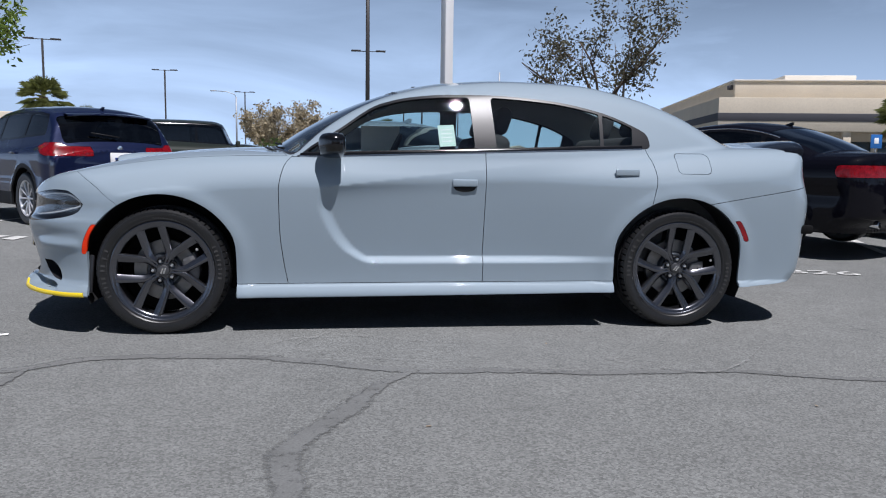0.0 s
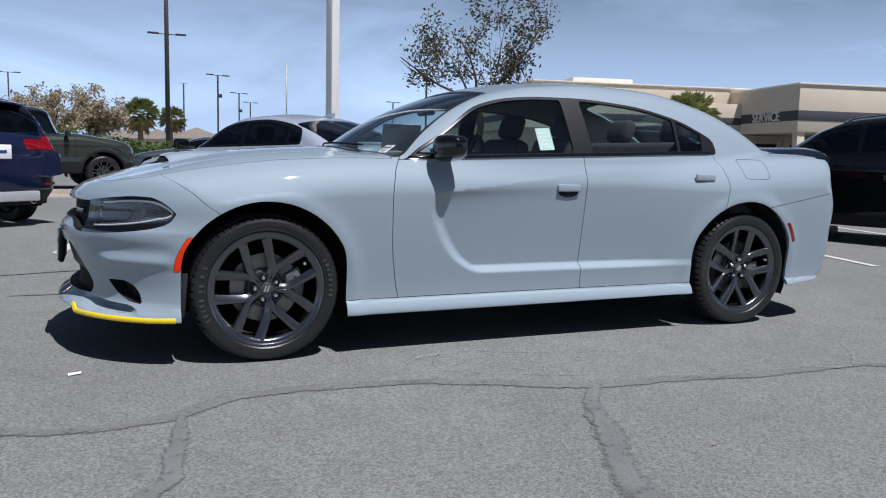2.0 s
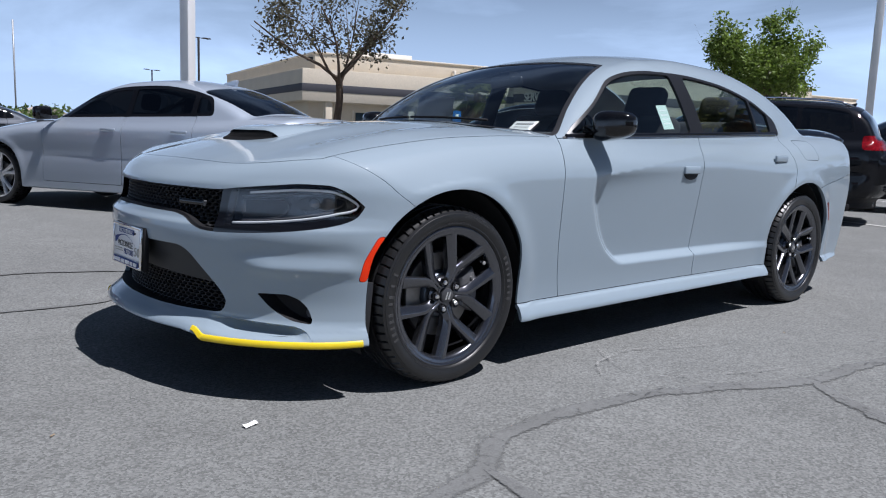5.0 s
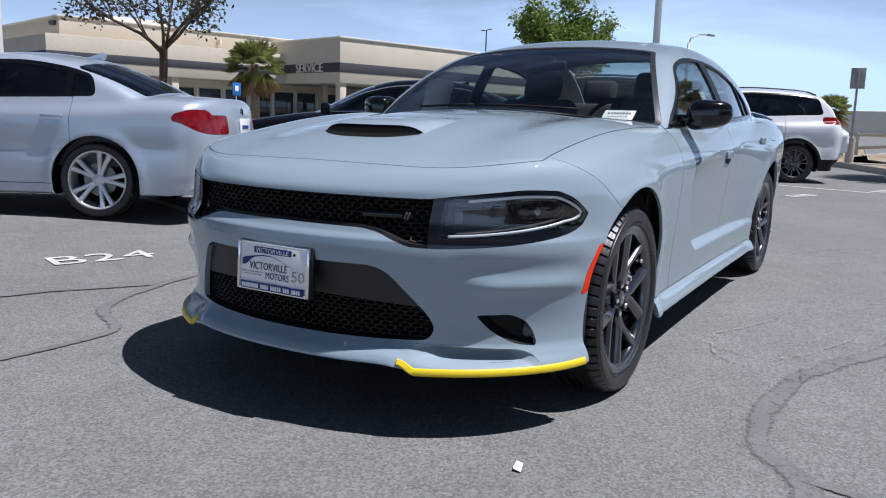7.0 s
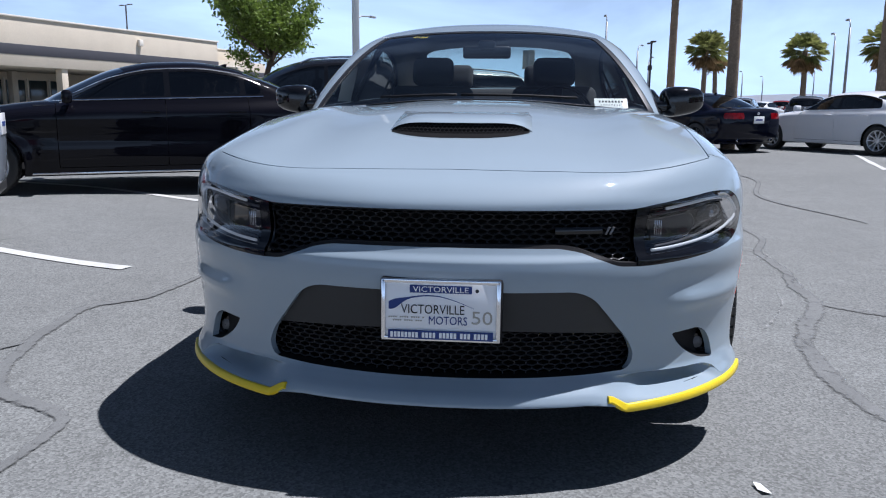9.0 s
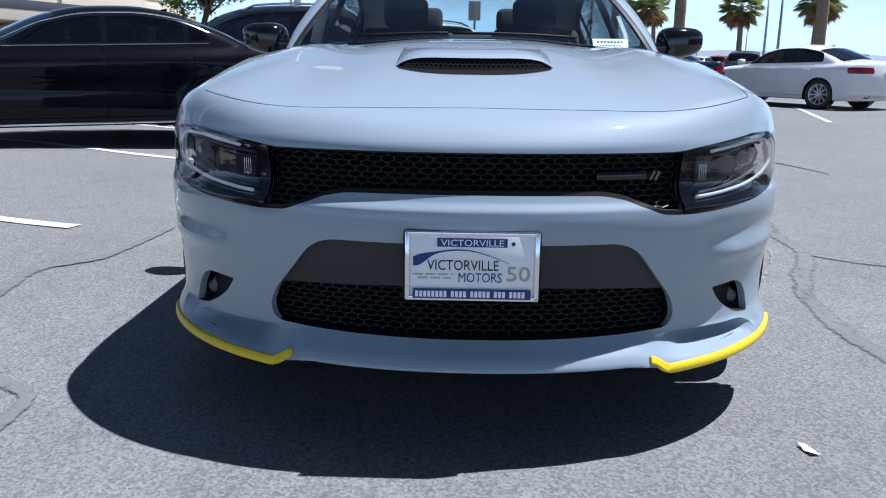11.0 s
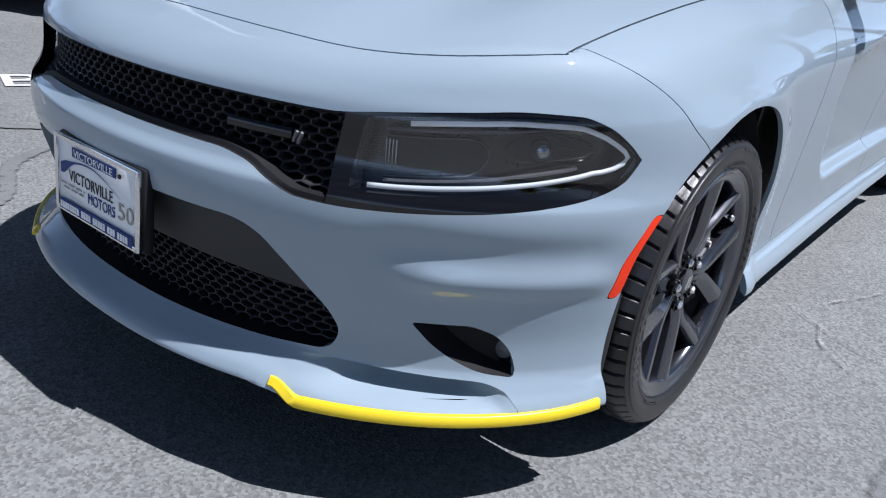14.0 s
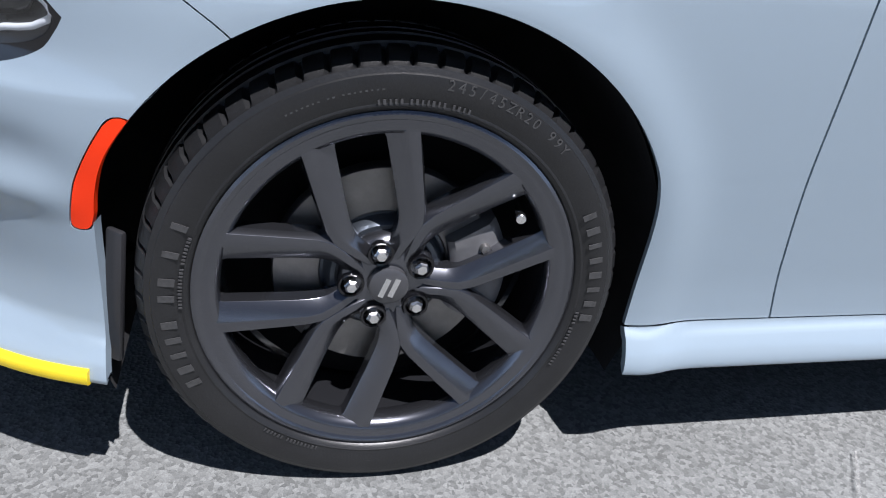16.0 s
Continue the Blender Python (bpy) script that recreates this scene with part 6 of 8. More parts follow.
    if diffuser:
        part("diffuser", box(0.09, 1.22, 0.13, 0.02, (float(curve(np.array([0.32]), c["tail"])[0]) - 0.035, 0, 0.315), seg=2), M["black_trim"], car, "black lower bumper insert")
    for sgn in (1, -1):
        part("exhaust_tip", lathe([(0.028, -0.05), (0.038, -0.05), (0.040, 0.05), (0.032, 0.055), (0.028, -0.04)], 20, "Z"), M["chrome"], car, m=Matrix.Translation((curve(np.array([0.35]), c["tail"])[0] - 0.10, sgn * 0.52, 0.30)) @ Matrix.Rotation(radians(90), 4, "Y"))
    part("underbody", box(c["wb"] - 2 * R - 0.1, 2 * hw - 0.16, 0.05, 0.01, (0, 0, c["clear"] + 0.03)), M["dark_void"], car)
    part("underbody", box(c["wb"] + 1.2, 2 * hw - 0.75, 0.05, 0.01, (0, 0, c["clear"] + 0.04)), M["dark_void"], car)
    bm = bmesh.new()
    box(c["wb"] * 0.9, 2 * hw - 0.28, 0.02, 0, (0.35, 0, 0.45), bm=bm)
    for sgn in (1, -1):
        box(c["wb"] * 0.9, 0.02, 0.5, 0, (0.35, sgn * (hw - 0.13), 0.69), bm=bm)
    box(0.3, 2 * hw - 0.3, 0.3, 0.05, (c["shield"][0] + 0.30, 0, c["belt"][0] - 0.14), bm=bm)
    part("cabin_tub", bm, M["dash"], car)
    for sx, sy in ((0.15, 0.36), (0.15, -0.36), (1.0, 0.36), (1.0, -0.36)):
        bm = box(0.14, 0.48, 0.62, 0.05, m=Matrix.Translation((sx, sy, c["belt"][0] - 0.20)) @ Matrix.Rotation(radians(14), 4, "Y"))
        box(0.09, 0.25, 0.18, 0.04, m=Matrix.Translation((sx + 0.12, sy, c["belt"][0] + 0.22)) @ Matrix.Rotation(radians(14), 4, "Y"), bm=bm)
        part("seat", bm, M["cloth"], car)
    if wheel:
        for i, (xx, yy) in enumerate(((-ax, -1), (ax, -1), (-ax, 1), (ax, 1))):
            m = Matrix.Translation((xx, yy * (hw - 0.125), R)) @ (Matrix.Rotation(math.pi, 4, "Z") if yy > 0 else Matrix.Identity(4)) @ Matrix.Rotation(radians(17 * i), 4, "Y")
            w2 = copy_thing(wheel, m)
            w2.parent = car
            if "category" in w2.keys():
                del w2["category"]
    car.matrix_world = Matrix.Translation((at[0], at[1], rise(*at))) @ Matrix.Rotation(math.atan2(-math.cos(radians(heading)), -math.sin(radians(heading))), 4, "Z")
    return car


def tail_lamp(x0, z0, z1, q0):
    return (lambda x, y, z: smin(np.minimum(np.minimum(z - z0, z1 - z), np.abs(y) - q0), x - x0 - 0.35 * np.maximum(0, z0 + 0.05 - z), 0.03), "red_lens", "tail_lamp", "red tail lamp")


def corner_lamp(x0, z0, z1, q0):
    """A tail lamp that wraps the corner and tapers to a point towards the front."""
    return (lambda x, y, z: smin(np.minimum(np.minimum(z - z0 - 0.11 * step(x0 + 0.30 - x, 0.0, 0.30), z1 - 0.04 * step(x0 + 0.16 - x, 0.0, 0.16) - 0.045 * step(0.70 - np.abs(y), 0.0, 0.06) - z), np.abs(y) - q0), x - x0, 0.02), "red_lens", "tail_lamp", "red tail lamp")


def head_lamp(x0, z0, z1, q0):
    return (lambda x, y, z: smin(np.minimum(np.minimum(z - z0 - 0.06 * (x + 2.2), z1 + 0.06 * (x + 2.2) - z), np.abs(y) - q0), x0 - x, 0.03), "reflector", "head_lamp", "clear head lamp")


def front_grille(x0, z0, z1, q1):
    return (lambda x, y, z: smin(np.minimum(np.minimum(z - z0, z1 - z), q1 - np.abs(y)), x0 - x, 0.03), "black_matt", "grille", "black grille")


wheel_a = plain_wheel("parked_wheel", "silver double-spoke alloy wheel", 0.328, 0.112, 0.252, 5, True, "rim_silver", 1.35)
wheel_b = plain_wheel("parked_wheel", "silver ten-spoke alloy wheel", 0.345, 0.118, 0.235, 10, False, "rim_silver")
wheel_c = plain_wheel("parked_wheel", "black alloy wheel", 0.37, 0.125, 0.25, 6, True, "rim_black")

parked_car("silver_sedan", "silver compact executive sedan parked by the stall line", SEDAN, "silver_paint", (-0.19, 5.83), -30, wheel=wheel_a, diffuser=True,
           lamps=[corner_lamp(2.07, 0.735, 0.945, 0.42), head_lamp(-1.80, 0.62, 0.76, 0.45), front_grille(-1.8, 0.56, 0.74, 0.36)])
parked_car("black_sedan", "glossy black mid-size sedan with chrome window line", variant(SEDAN, 1.035, 1.01, half=0.92), "black_paint", (4.35, 4.45), -30, glass_key="darkglass", wheel=wheel_b, chrome_line=True,
           lamps=[tail_lamp(2.12, 0.80, 0.93, 0.48), head_lamp(-1.80, 0.62, 0.74, 0.5)])
parked_car("blue_crossover", "dark blue compact crossover with black lower cladding", SUV, "navy_paint", (-4.80, 6.9), -41, wheel=wheel_b, cladding=0.42, tail_bar=True,
           lamps=[corner_lamp(1.66, 0.90, 1.07, 0.36), head_lamp(-1.72, 0.78, 0.92, 0.5)])
parked_car("dark_suv", "dark charcoal three-row utility vehicle with roof rails", variant(SUV, 1.14, 1.115, half=0.99, R=0.37, tumble=0.36), "charcoal_paint", (7.85, 3.4), -20, wheel=wheel_b, rails="silver", cladding=0.40,
           lamps=[tail_lamp(2.1, 1.05, 1.25, 0.62), head_lamp(-1.9, 0.85, 1.0, 0.6)])
parked_car("white_suv", "white three-row utility vehicle with black wheels", variant(SUV, 1.18, 1.12, half=0.995, R=0.37, tumble=0.36), "white_paint", (11.9, 2.0), -25, wheel=wheel_c, rails="black", cladding=0.46,
           lamps=[tail_lamp(2.05, 1.12, 1.25, 0.45), head_lamp(-1.9, 0.85, 1.0, 0.6)])
parked_car("black_coupe", "black fastback coupe with three-bar tail lamps", variant(SEDAN, 0.97, 0.965, half=0.94, back=(1.15, 1.95), dlo=(-0.70, 1.15), pillars=(0.55, 1.05)), "ink_paint", (16.1, -4.24), 58, wheel=wheel_c,
           lamps=[tail_lamp(2.15, 0.78, 0.92, 0.42)], res=0.8)
parked_car("white_sedan", "white mid-size sedan with silver wheels", variant(SEDAN, 1.03, 1.01, half=0.92), "white_paint", (15.6, -8.0), 58, wheel=wheel_b, lamps=[tail_lamp(2.1, 0.80, 0.93, 0.5)], res=0.8)
parked_car("olive_offroader", "dark olive boxy off-roader with black fenders", variant(SUV, 1.05, 1.16, half=0.90, R=0.40, clear=0.36, tumble=0.12,
           roof=[(-0.72, 1.08), (-0.55, 1.40), (-0.38, 1.74), (-0.10, 1.82), (0.7, 1.84), (1.6, 1.83), (2.0, 1.80), (2.08, 1.30), (2.12, 1.1)], shield=(-0.66, -0.36)), "olive_paint", (-3.9, 15.0), 75, wheel=wheel_c, cladding=0.62, fin=False, res=0.8)
parked_car("grey_sedan", "dark grey sedan parked beyond the kerb", SEDAN, "grey_paint", (0.6, 23.0), -82, wheel=wheel_a, res=0.6, lamps=[tail_lamp(2.02, 0.80, 0.955, 0.40)])
parked_car("black_suv", "large black utility vehicle parked behind a rail fence", variant(SUV, 1.12, 1.15, half=0.99, R=0.38, tumble=0.30), "black_paint", (35.8, -3.2), 172, wheel=wheel_b, rails="black", res=0.6)
parked_car("grey_van", "tall pale grey cargo van behind the black vehicle", variant(SUV, 1.38, 1.0, half=1.02, R=0.36, clear=0.30, tumble=0.10, belt=(1.25, 0.0),
           top=[(-2.9, 1.0), (-2.5, 1.12), (-2.0, 1.22), (-1.2, 1.28), (2.0, 1.28), (2.95, 1.25)], nose=[(0.3, -2.85), (0.5, -2.95), (1.0, -2.9), (1.2, -2.8)], tail=[(0.3, 2.95), (0.6, 3.0), (1.3, 2.98)],
           roof=[(-1.75, 1.2), (-1.2, 1.75), (-0.75, 2.25), (-0.3, 2.5), (0.6, 2.58), (2.4, 2.56), (2.85, 2.45), (2.97, 1.5), (3.0, 1.2)], shield=(-1.65, -0.75), dlo=(-1.5, -0.2), pillars=(-0.85, -0.5), doors=(-1.5, -0.2, 1.3), back=(2.90, 2.98)), "van_paint", (41.5, -6.3), 168, wheel=wheel_b, res=0.6, plate=False, fin=False)
for wsrc in (wheel_a, wheel_b, wheel_c):
    for o in (*wsrc.children_recursive, wsrc):
        bpy.data.objects.remove(o)


# ---- the lot: ground, paint, cracks, kerbs ----
M["concrete"] = mat("concrete", (0.42, 0.40, 0.36), 0.85, var=0.12, scale=2.5, fine=0.15, fscale=90, bump=0.3, bscale=80)
M["dirt"] = mat("dry_planter_soil", (0.30, 0.235, 0.165), 0.95, var=0.25, scale=3, fine=0.3, fscale=60, bump=0.8, bscale=40, bdist=0.02)
M["bark"] = mat("bark", (0.085, 0.062, 0.045), 0.9, var=0.3, scale=9, fine=0.2, fscale=70, bump=0.8, bscale=35, bdist=0.01)
M["palm_bark"] = mat("palm_bark", (0.25, 0.185, 0.13), 0.9, var=0.25, scale=6, fine=0.3, fscale=30, bump=0.8, bscale=20, bdist=0.02)
M["leaf_plum"] = leafy("dusty_plum_leaf", (0.095, 0.090, 0.055), 0.6, 0.55)
M["leaf_green"] = leafy("green_leaf", (0.155, 0.225, 0.040), 0.5, 0.5)
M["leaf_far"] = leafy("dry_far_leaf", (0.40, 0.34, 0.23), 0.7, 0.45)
M["leaf_hedge"] = leafy("hedge_leaf", (0.10, 0.15, 0.04), 0.6, 0.5)
M["frond"] = leafy("palm_frond", (0.27, 0.29, 0.10), 0.5, 0.4, 0.6)
M["frond_dry"] = leafy("dry_palm_frond", (0.38, 0.26, 0.13), 0.8, 0.4)
M["stucco"] = mat("beige_stucco", (0.60, 0.53, 0.42), 0.9, var=0.06, scale=0.6, fine=0.08, fscale=14, bump=0.4, bscale=25, bdist=0.01)
M["stucco_dark"] = mat("dark_grey_band", (0.055, 0.055, 0.065), 0.7, var=0.08, scale=0.8)
M["coping"] = mat("pale_coping", (0.74, 0.69, 0.60), 0.8, var=0.06, scale=1)
M["shopglass"] = mat("storefront_glass", (0.03, 0.045, 0.05), 0.08, spec=0.6)
M["pole_dark"] = mat("bronze_pole", (0.045, 0.040, 0.038), 0.5, var=0.1, scale=2)
M["pole_grey"] = mat("galvanised_pole", (0.36, 0.37, 0.38), 0.5, metal=0.4, var=0.1, scale=2)
M["pole_white"] = mat("white_pole", (0.80, 0.80, 0.79), 0.5, var=0.05, scale=2)
M["sign_blue"] = mat("blue_sign", (0.02, 0.14, 0.42), 0.5)
M["sign_back"] = mat("sign_back", (0.40, 0.38, 0.33), 0.5, metal=0.3, var=0.1)
M["roof_tile"] = mat("clay_roof", (0.40, 0.34, 0.29), 0.85, var=0.2, scale=3)
M["hills"] = mat("hazy_hills", (0.33, 0.35, 0.40), 1.0, var=0.12, scale=0.01)
M["red_sign"] = mat("red_sign", (0.55, 0.05, 0.03), 0.5)

gx = [-1400, -500, -150, -50, -20, -8, 0, 3, 5.5] + [6 + 0.2 * k for k in range(11)] + [9, 12, 18, 30, 60, 150, 500, 1400]
gy = [-1400, -500, -150, -50, -20, -8, -4, -1, 1] + [2.0] + [2.5 + 0.25 * k for k in range(11)] + [5.5, 7, 10, 15, 25, 50, 150, 500, 1400]
gv = [(x, y, rise(x, y)) for x in gx for y in gy]
gf = [(i * len(gy) + j, (i + 1) * len(gy) + j, (i + 1) * len(gy) + j + 1, i * len(gy) + j + 1) for i in range(len(gx) - 1) for j in range(len(gy) - 1)]
single("ground", mesh_of("ground", gv, gf), M["asphalt"], "worn grey asphalt parking lot with sealed cracks", "ground", kind="structure")


def ribbon(points, width, z, wobble=0.0, seed=1, sub=10, taper=False):
    """A flat band on the ground along points, with an uneven edge."""
    rnd = random.Random(seed)
    P = np.array(points, float)
    t = np.linspace(0, len(P) - 1, (len(P) - 1) * sub + 1)
    idx = np.arange(len(P))
    X = np.stack([curve(t, list(zip(idx, P[:, 0]))), curve(t, list(zip(idx, P[:, 1])))], 1)
    if wobble:
        X = X + wobble * np.stack([2.0 * np.sin(1.9 * t + seed) + np.sin(5.3 * t + 2 * seed), 2.0 * np.sin(2.3 * t + 3 * seed) + np.sin(6.1 * t + seed)], 1)
    T = np.gradient(X, axis=0)
    T /= np.linalg.norm(T, axis=1, keepdims=True) + 1e-9
    N = np.stack([-T[:, 1], T[:, 0]], 1)
    verts, faces = [], []
    for i, (p, n) in enumerate(zip(X, N)):
        w = width * 0.5 * (1 + wobble * (28 * math.sin(2.9 * t[i] + 5 * seed) + 20 * math.sin(7.7 * t[i] + seed) + 6 * rnd.uniform(-1, 1))) * (math.sin(math.pi * (i + 0.6) / (len(X) + 0.2)) ** 0.35 if taper else 1)
        w2 = width * 0.5 * (1 + wobble * (28 * math.sin(3.3 * t[i] + 2 * seed) + 20 * math.sin(8.9 * t[i] + 3 * seed) + 6 * rnd.uniform(-1, 1))) * (math.sin(math.pi * (i + 0.6) / (len(X) + 0.2)) ** 0.35 if taper else 1)
        verts += [(p[0] + n[0] * w, p[1] + n[1] * w, z + rise(*p)), (p[0] - n[0] * w2, p[1] - n[1] * w2, z + rise(*p))]
        if i:
            faces.append((2 * i - 2, 2 * i - 1, 2 * i + 1, 2 * i))
    me = mesh_of("ribbon", verts, faces, smooth=False)
    bm = bmesh.new()
    bm.from_mesh(me)
    bpy.data.meshes.remove(me)
    bm.verts.index_update()
    bmesh.ops.recalc_face_normals(bm, faces=bm.faces)
    uv = bm.loops.layers.uv.new("across")
    for f in bm.faces:
        if f.normal.z < 0:
            f.normal_flip()
        for lp in f.loops:
            lp[uv].uv = (0.0, lp.vert.index % 2)
    return bm


CRACKS = [
    ([(-3.6, -1.0), (-2.81, -1.40), (-2.62, -1.62), (-2.37, -1.69), (-2.07, -1.66), (-1.75, -1.48), (-1.44, -1.44), (-1.02, -1.49), (-0.62, -1.63), (-0.17, -1.82), (0.14, -1.84), (0.40, -1.88), (0.80, -1.92), (1.3, -1.95), (2.1, -2.15), (3.2, -2.1)], 0.13),
    ([(-0.20, -1.84), (-0.36, -2.06), (-0.47, -2.28), (-0.63, -2.62), (-0.71, -2.90), (-0.70, -3.2), (-0.82, -3.9), (-0.70, -4.8)], 0.17),
    ([(-1.98, -1.64), (-2.04, -1.96), (-2.08, -2.24), (-2.17, -2.45), (-2.10, -3.0), (-2.3, -3.6)], 0.12),
    ([(-2.62, -1.62), (-2.72, -1.83), (-2.95, -2.0), (-3.4, -2.1)], 0.13),
    ([(-2.9, 1.3), (-2.24, 1.30), (-1.9, 1.75), (-1.37, 1.96), (-0.84, 2.06), (-0.5, 1.82), (0.2, 1.75)], 0.10),
    ([(-3.4, 2.2), (-2.4, 2.45), (-1.9, 2.3), (-1.4, 1.98)], 0.09),
    ([(3.0, -3.4), (5.0, -3.0), (7.5, -3.6), (10.0, -3.2)], 0.10),
]
for k, (pts, wd) in enumerate(CRACKS):
    single("crack_seal", ribbon(pts, wd, 0.004 + 0.0006 * k, 0.004, k + 3, 8, True), M["tar"], "faint worn tar seal over a crack in asphalt", "crack", kind="structure")
SPLITS = [
    ([(0.30, -1.87), (0.42, -1.885), (0.56, -1.90)], 0.035), ([(-0.98, -1.49), (-0.90, -1.52), (-0.80, -1.56)], 0.03),
    ([(2.1, -0.92), (2.5, -1.05), (2.9, -1.25), (3.5, -1.85)], 0.03), ([(-2.70, -1.72), (-2.78, -1.86), (-2.9, -1.96)], 0.025),
    ([(-0.42, -2.12), (-0.50, -2.30), (-0.55, -2.42)], 0.02),
]
for k, (pts, wd) in enumerate(SPLITS):
    single("open_crack", ribbon(pts, wd, 0.009 + 0.0004 * k, 0.012, k + 30, 10, True), M["crevice"], "thin open crack in the grey asphalt", "crack", kind="structure")
MARKS = [
    ([(-0.95, -1.34), (-0.90, -1.24), (-0.76, -1.10), (-0.50, -1.07), (-0.13, -1.20), (0.20, -1.28)], 0.025),
    ([(0.80, -1.62), (0.89, -1.73), (1.04, -1.89), (1.23, -1.97), (1.49, -1.83), (1.78, -1.5)], 0.030),
    ([(-0.58, -0.96), (-0.78, -1.33), (-0.61, -1.46), (-0.2, -1.64), (0.1, -1.70)], 0.022),
]
for k, (pts, wd) in enumerate(MARKS):
    single("chalk_mark", ribbon(pts, wd, 0.0115 + 0.0005 * k, 0.005, k + 40, 10, True), M["stain"], "faint pale scrape mark on the asphalt", "mark", kind="structure")



def slope_at(x, y):
    return Matrix.Rotation(math.atan((rise(x, y + 0.1) - rise(x, y - 0.1)) / 0.2), 4, "X")


STRIPES = [((-5.65, 4.2), (-4.2, 9.8)), ((-2.70, 3.40), (-1.30, 9.2)), ((0.17, 2.33), (1.9, 8.3)), ((3.05, 1.85), (4.9, 8.0)), ((5.20, 0.90), (7.1, 7.4)), ((8.0, 0.2), (9.9, 7.0)),
           ((10.3, -1.25), (12.4, 5.6)), ((13.1, -1.4), (15.0, 4.6)), ((9.6, -6.4), (14.8, -7.85)), ((8.6, -9.6), (13.8, -11.0))]
for k, (a, b) in enumerate(STRIPES):
    single("stall_line", ribbon([a, ((a[0] + b[0]) / 2, (a[1] + b[1]) / 2), b], 0.105, 0.0065, 0.003, k + 70, 30), M["line"], "worn white painted stall line on asphalt", "road marking", group="stall lines", kind="structure")
for text, at in (("B24", (-1.10, 2.93)), ("B26", (3.95, 1.30))):
    me = letters(text, 0.42, 0.0006)
    single("stall_number", me, M["line"], "white stencilled stall number on asphalt", "road marking", kind="structure", m=Matrix.Translation((at[0], at[1], rise(*at) + 0.007)) @ slope_at(*at) @ Matrix.Rotation(radians(-17), 4, "Z") @ Matrix.Diagonal((1.12, 0.88, 1, 1)))
for at in ((-4.45, 4.0), (8.7, -0.35), (10.9, -1.4)):
    bm = bmesh.new()
    for k in range(3):
        box(0.16, 0.24, 0.001, 0, (k * 0.25 - 0.25, 0, 0), bm=bm)
    single("stall_number", bm, M["line"], "white worn stall number on asphalt", "road marking", kind="structure", m=Matrix.Translation((at[0], at[1], rise(*at) + 0.007)) @ slope_at(*at) @ Matrix.Rotation(radians(-17), 4, "Z"))
for at, rot in (((-2.40, -0.90), 20), ((0.6, -1.32), 70), ((-0.2, -2.6), 10), ((1.45, -2.5), 100), ((-2.95, -0.62), 40)):
    big = at == (-2.40, -0.90)
    bm = bmesh.new()
    s = 0.6 if big else 0.22
    pts = [(-0.05, -0.018, 0.003), (0.045, -0.022, 0.006), (0.055, 0.012, 0.014), (0.0, 0.025, 0.004), (-0.04, 0.02, 0.012)]
    vs = [bm.verts.new((x * s, y * s, z * s + 0.002)) for x, y, z in pts]
    c = bm.verts.new((0.005 * s, 0, 0.018 * s))
    for k in range(5):
        bm.faces.new((vs[k], vs[(k + 1) % 5], c))
    bm.faces.new(vs[::-1])
    single("litter", bm, M["paper"] if big else M["dirt"], "crumpled white paper scrap on asphalt" if big else "small dark pebble lying on asphalt", "litter", m=Matrix.Translation((at[0], at[1], 0.001)) @ Matrix.Rotation(radians(rot), 4, "Z"))


def island(name, poly, label, height=0.15, soil="dirt"):
    """A planter with a concrete kerb all round and soil inside."""
    top = thing(name, label, "planter", kind="structure")
    n = len(poly)
    c = Vector((sum(p[0] for p in poly) / n, sum(p[1] for p in poly) / n))
    inner = []
    for p in poly:
        d = (c - Vector(p))
        inner.append(Vector(p) + d.normalized() * 0.17)
    bm = bmesh.new()
    o0 = [bm.verts.new((*p, 0)) for p in poly]
    o1 = [bm.verts.new((*p, height - 0.02)) for p in poly]
    o2 = [bm.verts.new((*(Vector(p) + (c - Vector(p)).normalized() * 0.02), height)) for p in poly]
    i1 = [bm.verts.new((*p, height)) for p in inner]
    i0 = [bm.verts.new((*p, 0.02)) for p in inner]
    for k in range(n):
        j = (k + 1) % n
        for a, b in ((o0, o1), (o1, o2), (o2, i1), (i1, i0)):
            bm.faces.new((a[k], a[j], b[j], b[k]))
    bmesh.ops.recalc_face_normals(bm, faces=bm.faces)
    part("kerb", smooth_all(bm), M["concrete"], top, "pale concrete kerb")
    bm = bmesh.new()
    bm.faces.new([bm.verts.new((*p, height - 0.04)) for p in inner])
    part("soil", bm, M[soil], top)
    return top


island("planter", [(-14, 11.9), (-0.6, 11.45), (15, 9.4), (15.4, 11.6), (-0.4, 13.7), (-14, 14.2)], "long planter of dry soil with a pale concrete kerb")
island("planter", [(0.55, 8.0), (1.9, 7.75), (5.4, 7.9), (5.7, 10.4), (1.0, 11.0)], "planter island with concrete kerb under the plum tree")
island("planter", [(12.6, 5.2), (15.6, 4.6), (17.2, 6.6), (14.0, 7.6)], "planter island with concrete kerb under the green tree")
island("planter", [(15.9, -1.55), (20.4, 0.35), (24, 2.2), (40, 3.0), (40, 0.5), (22.5, -0.6), (17.2, -2.3)], "pale kerbed island with dry soil and hedges")


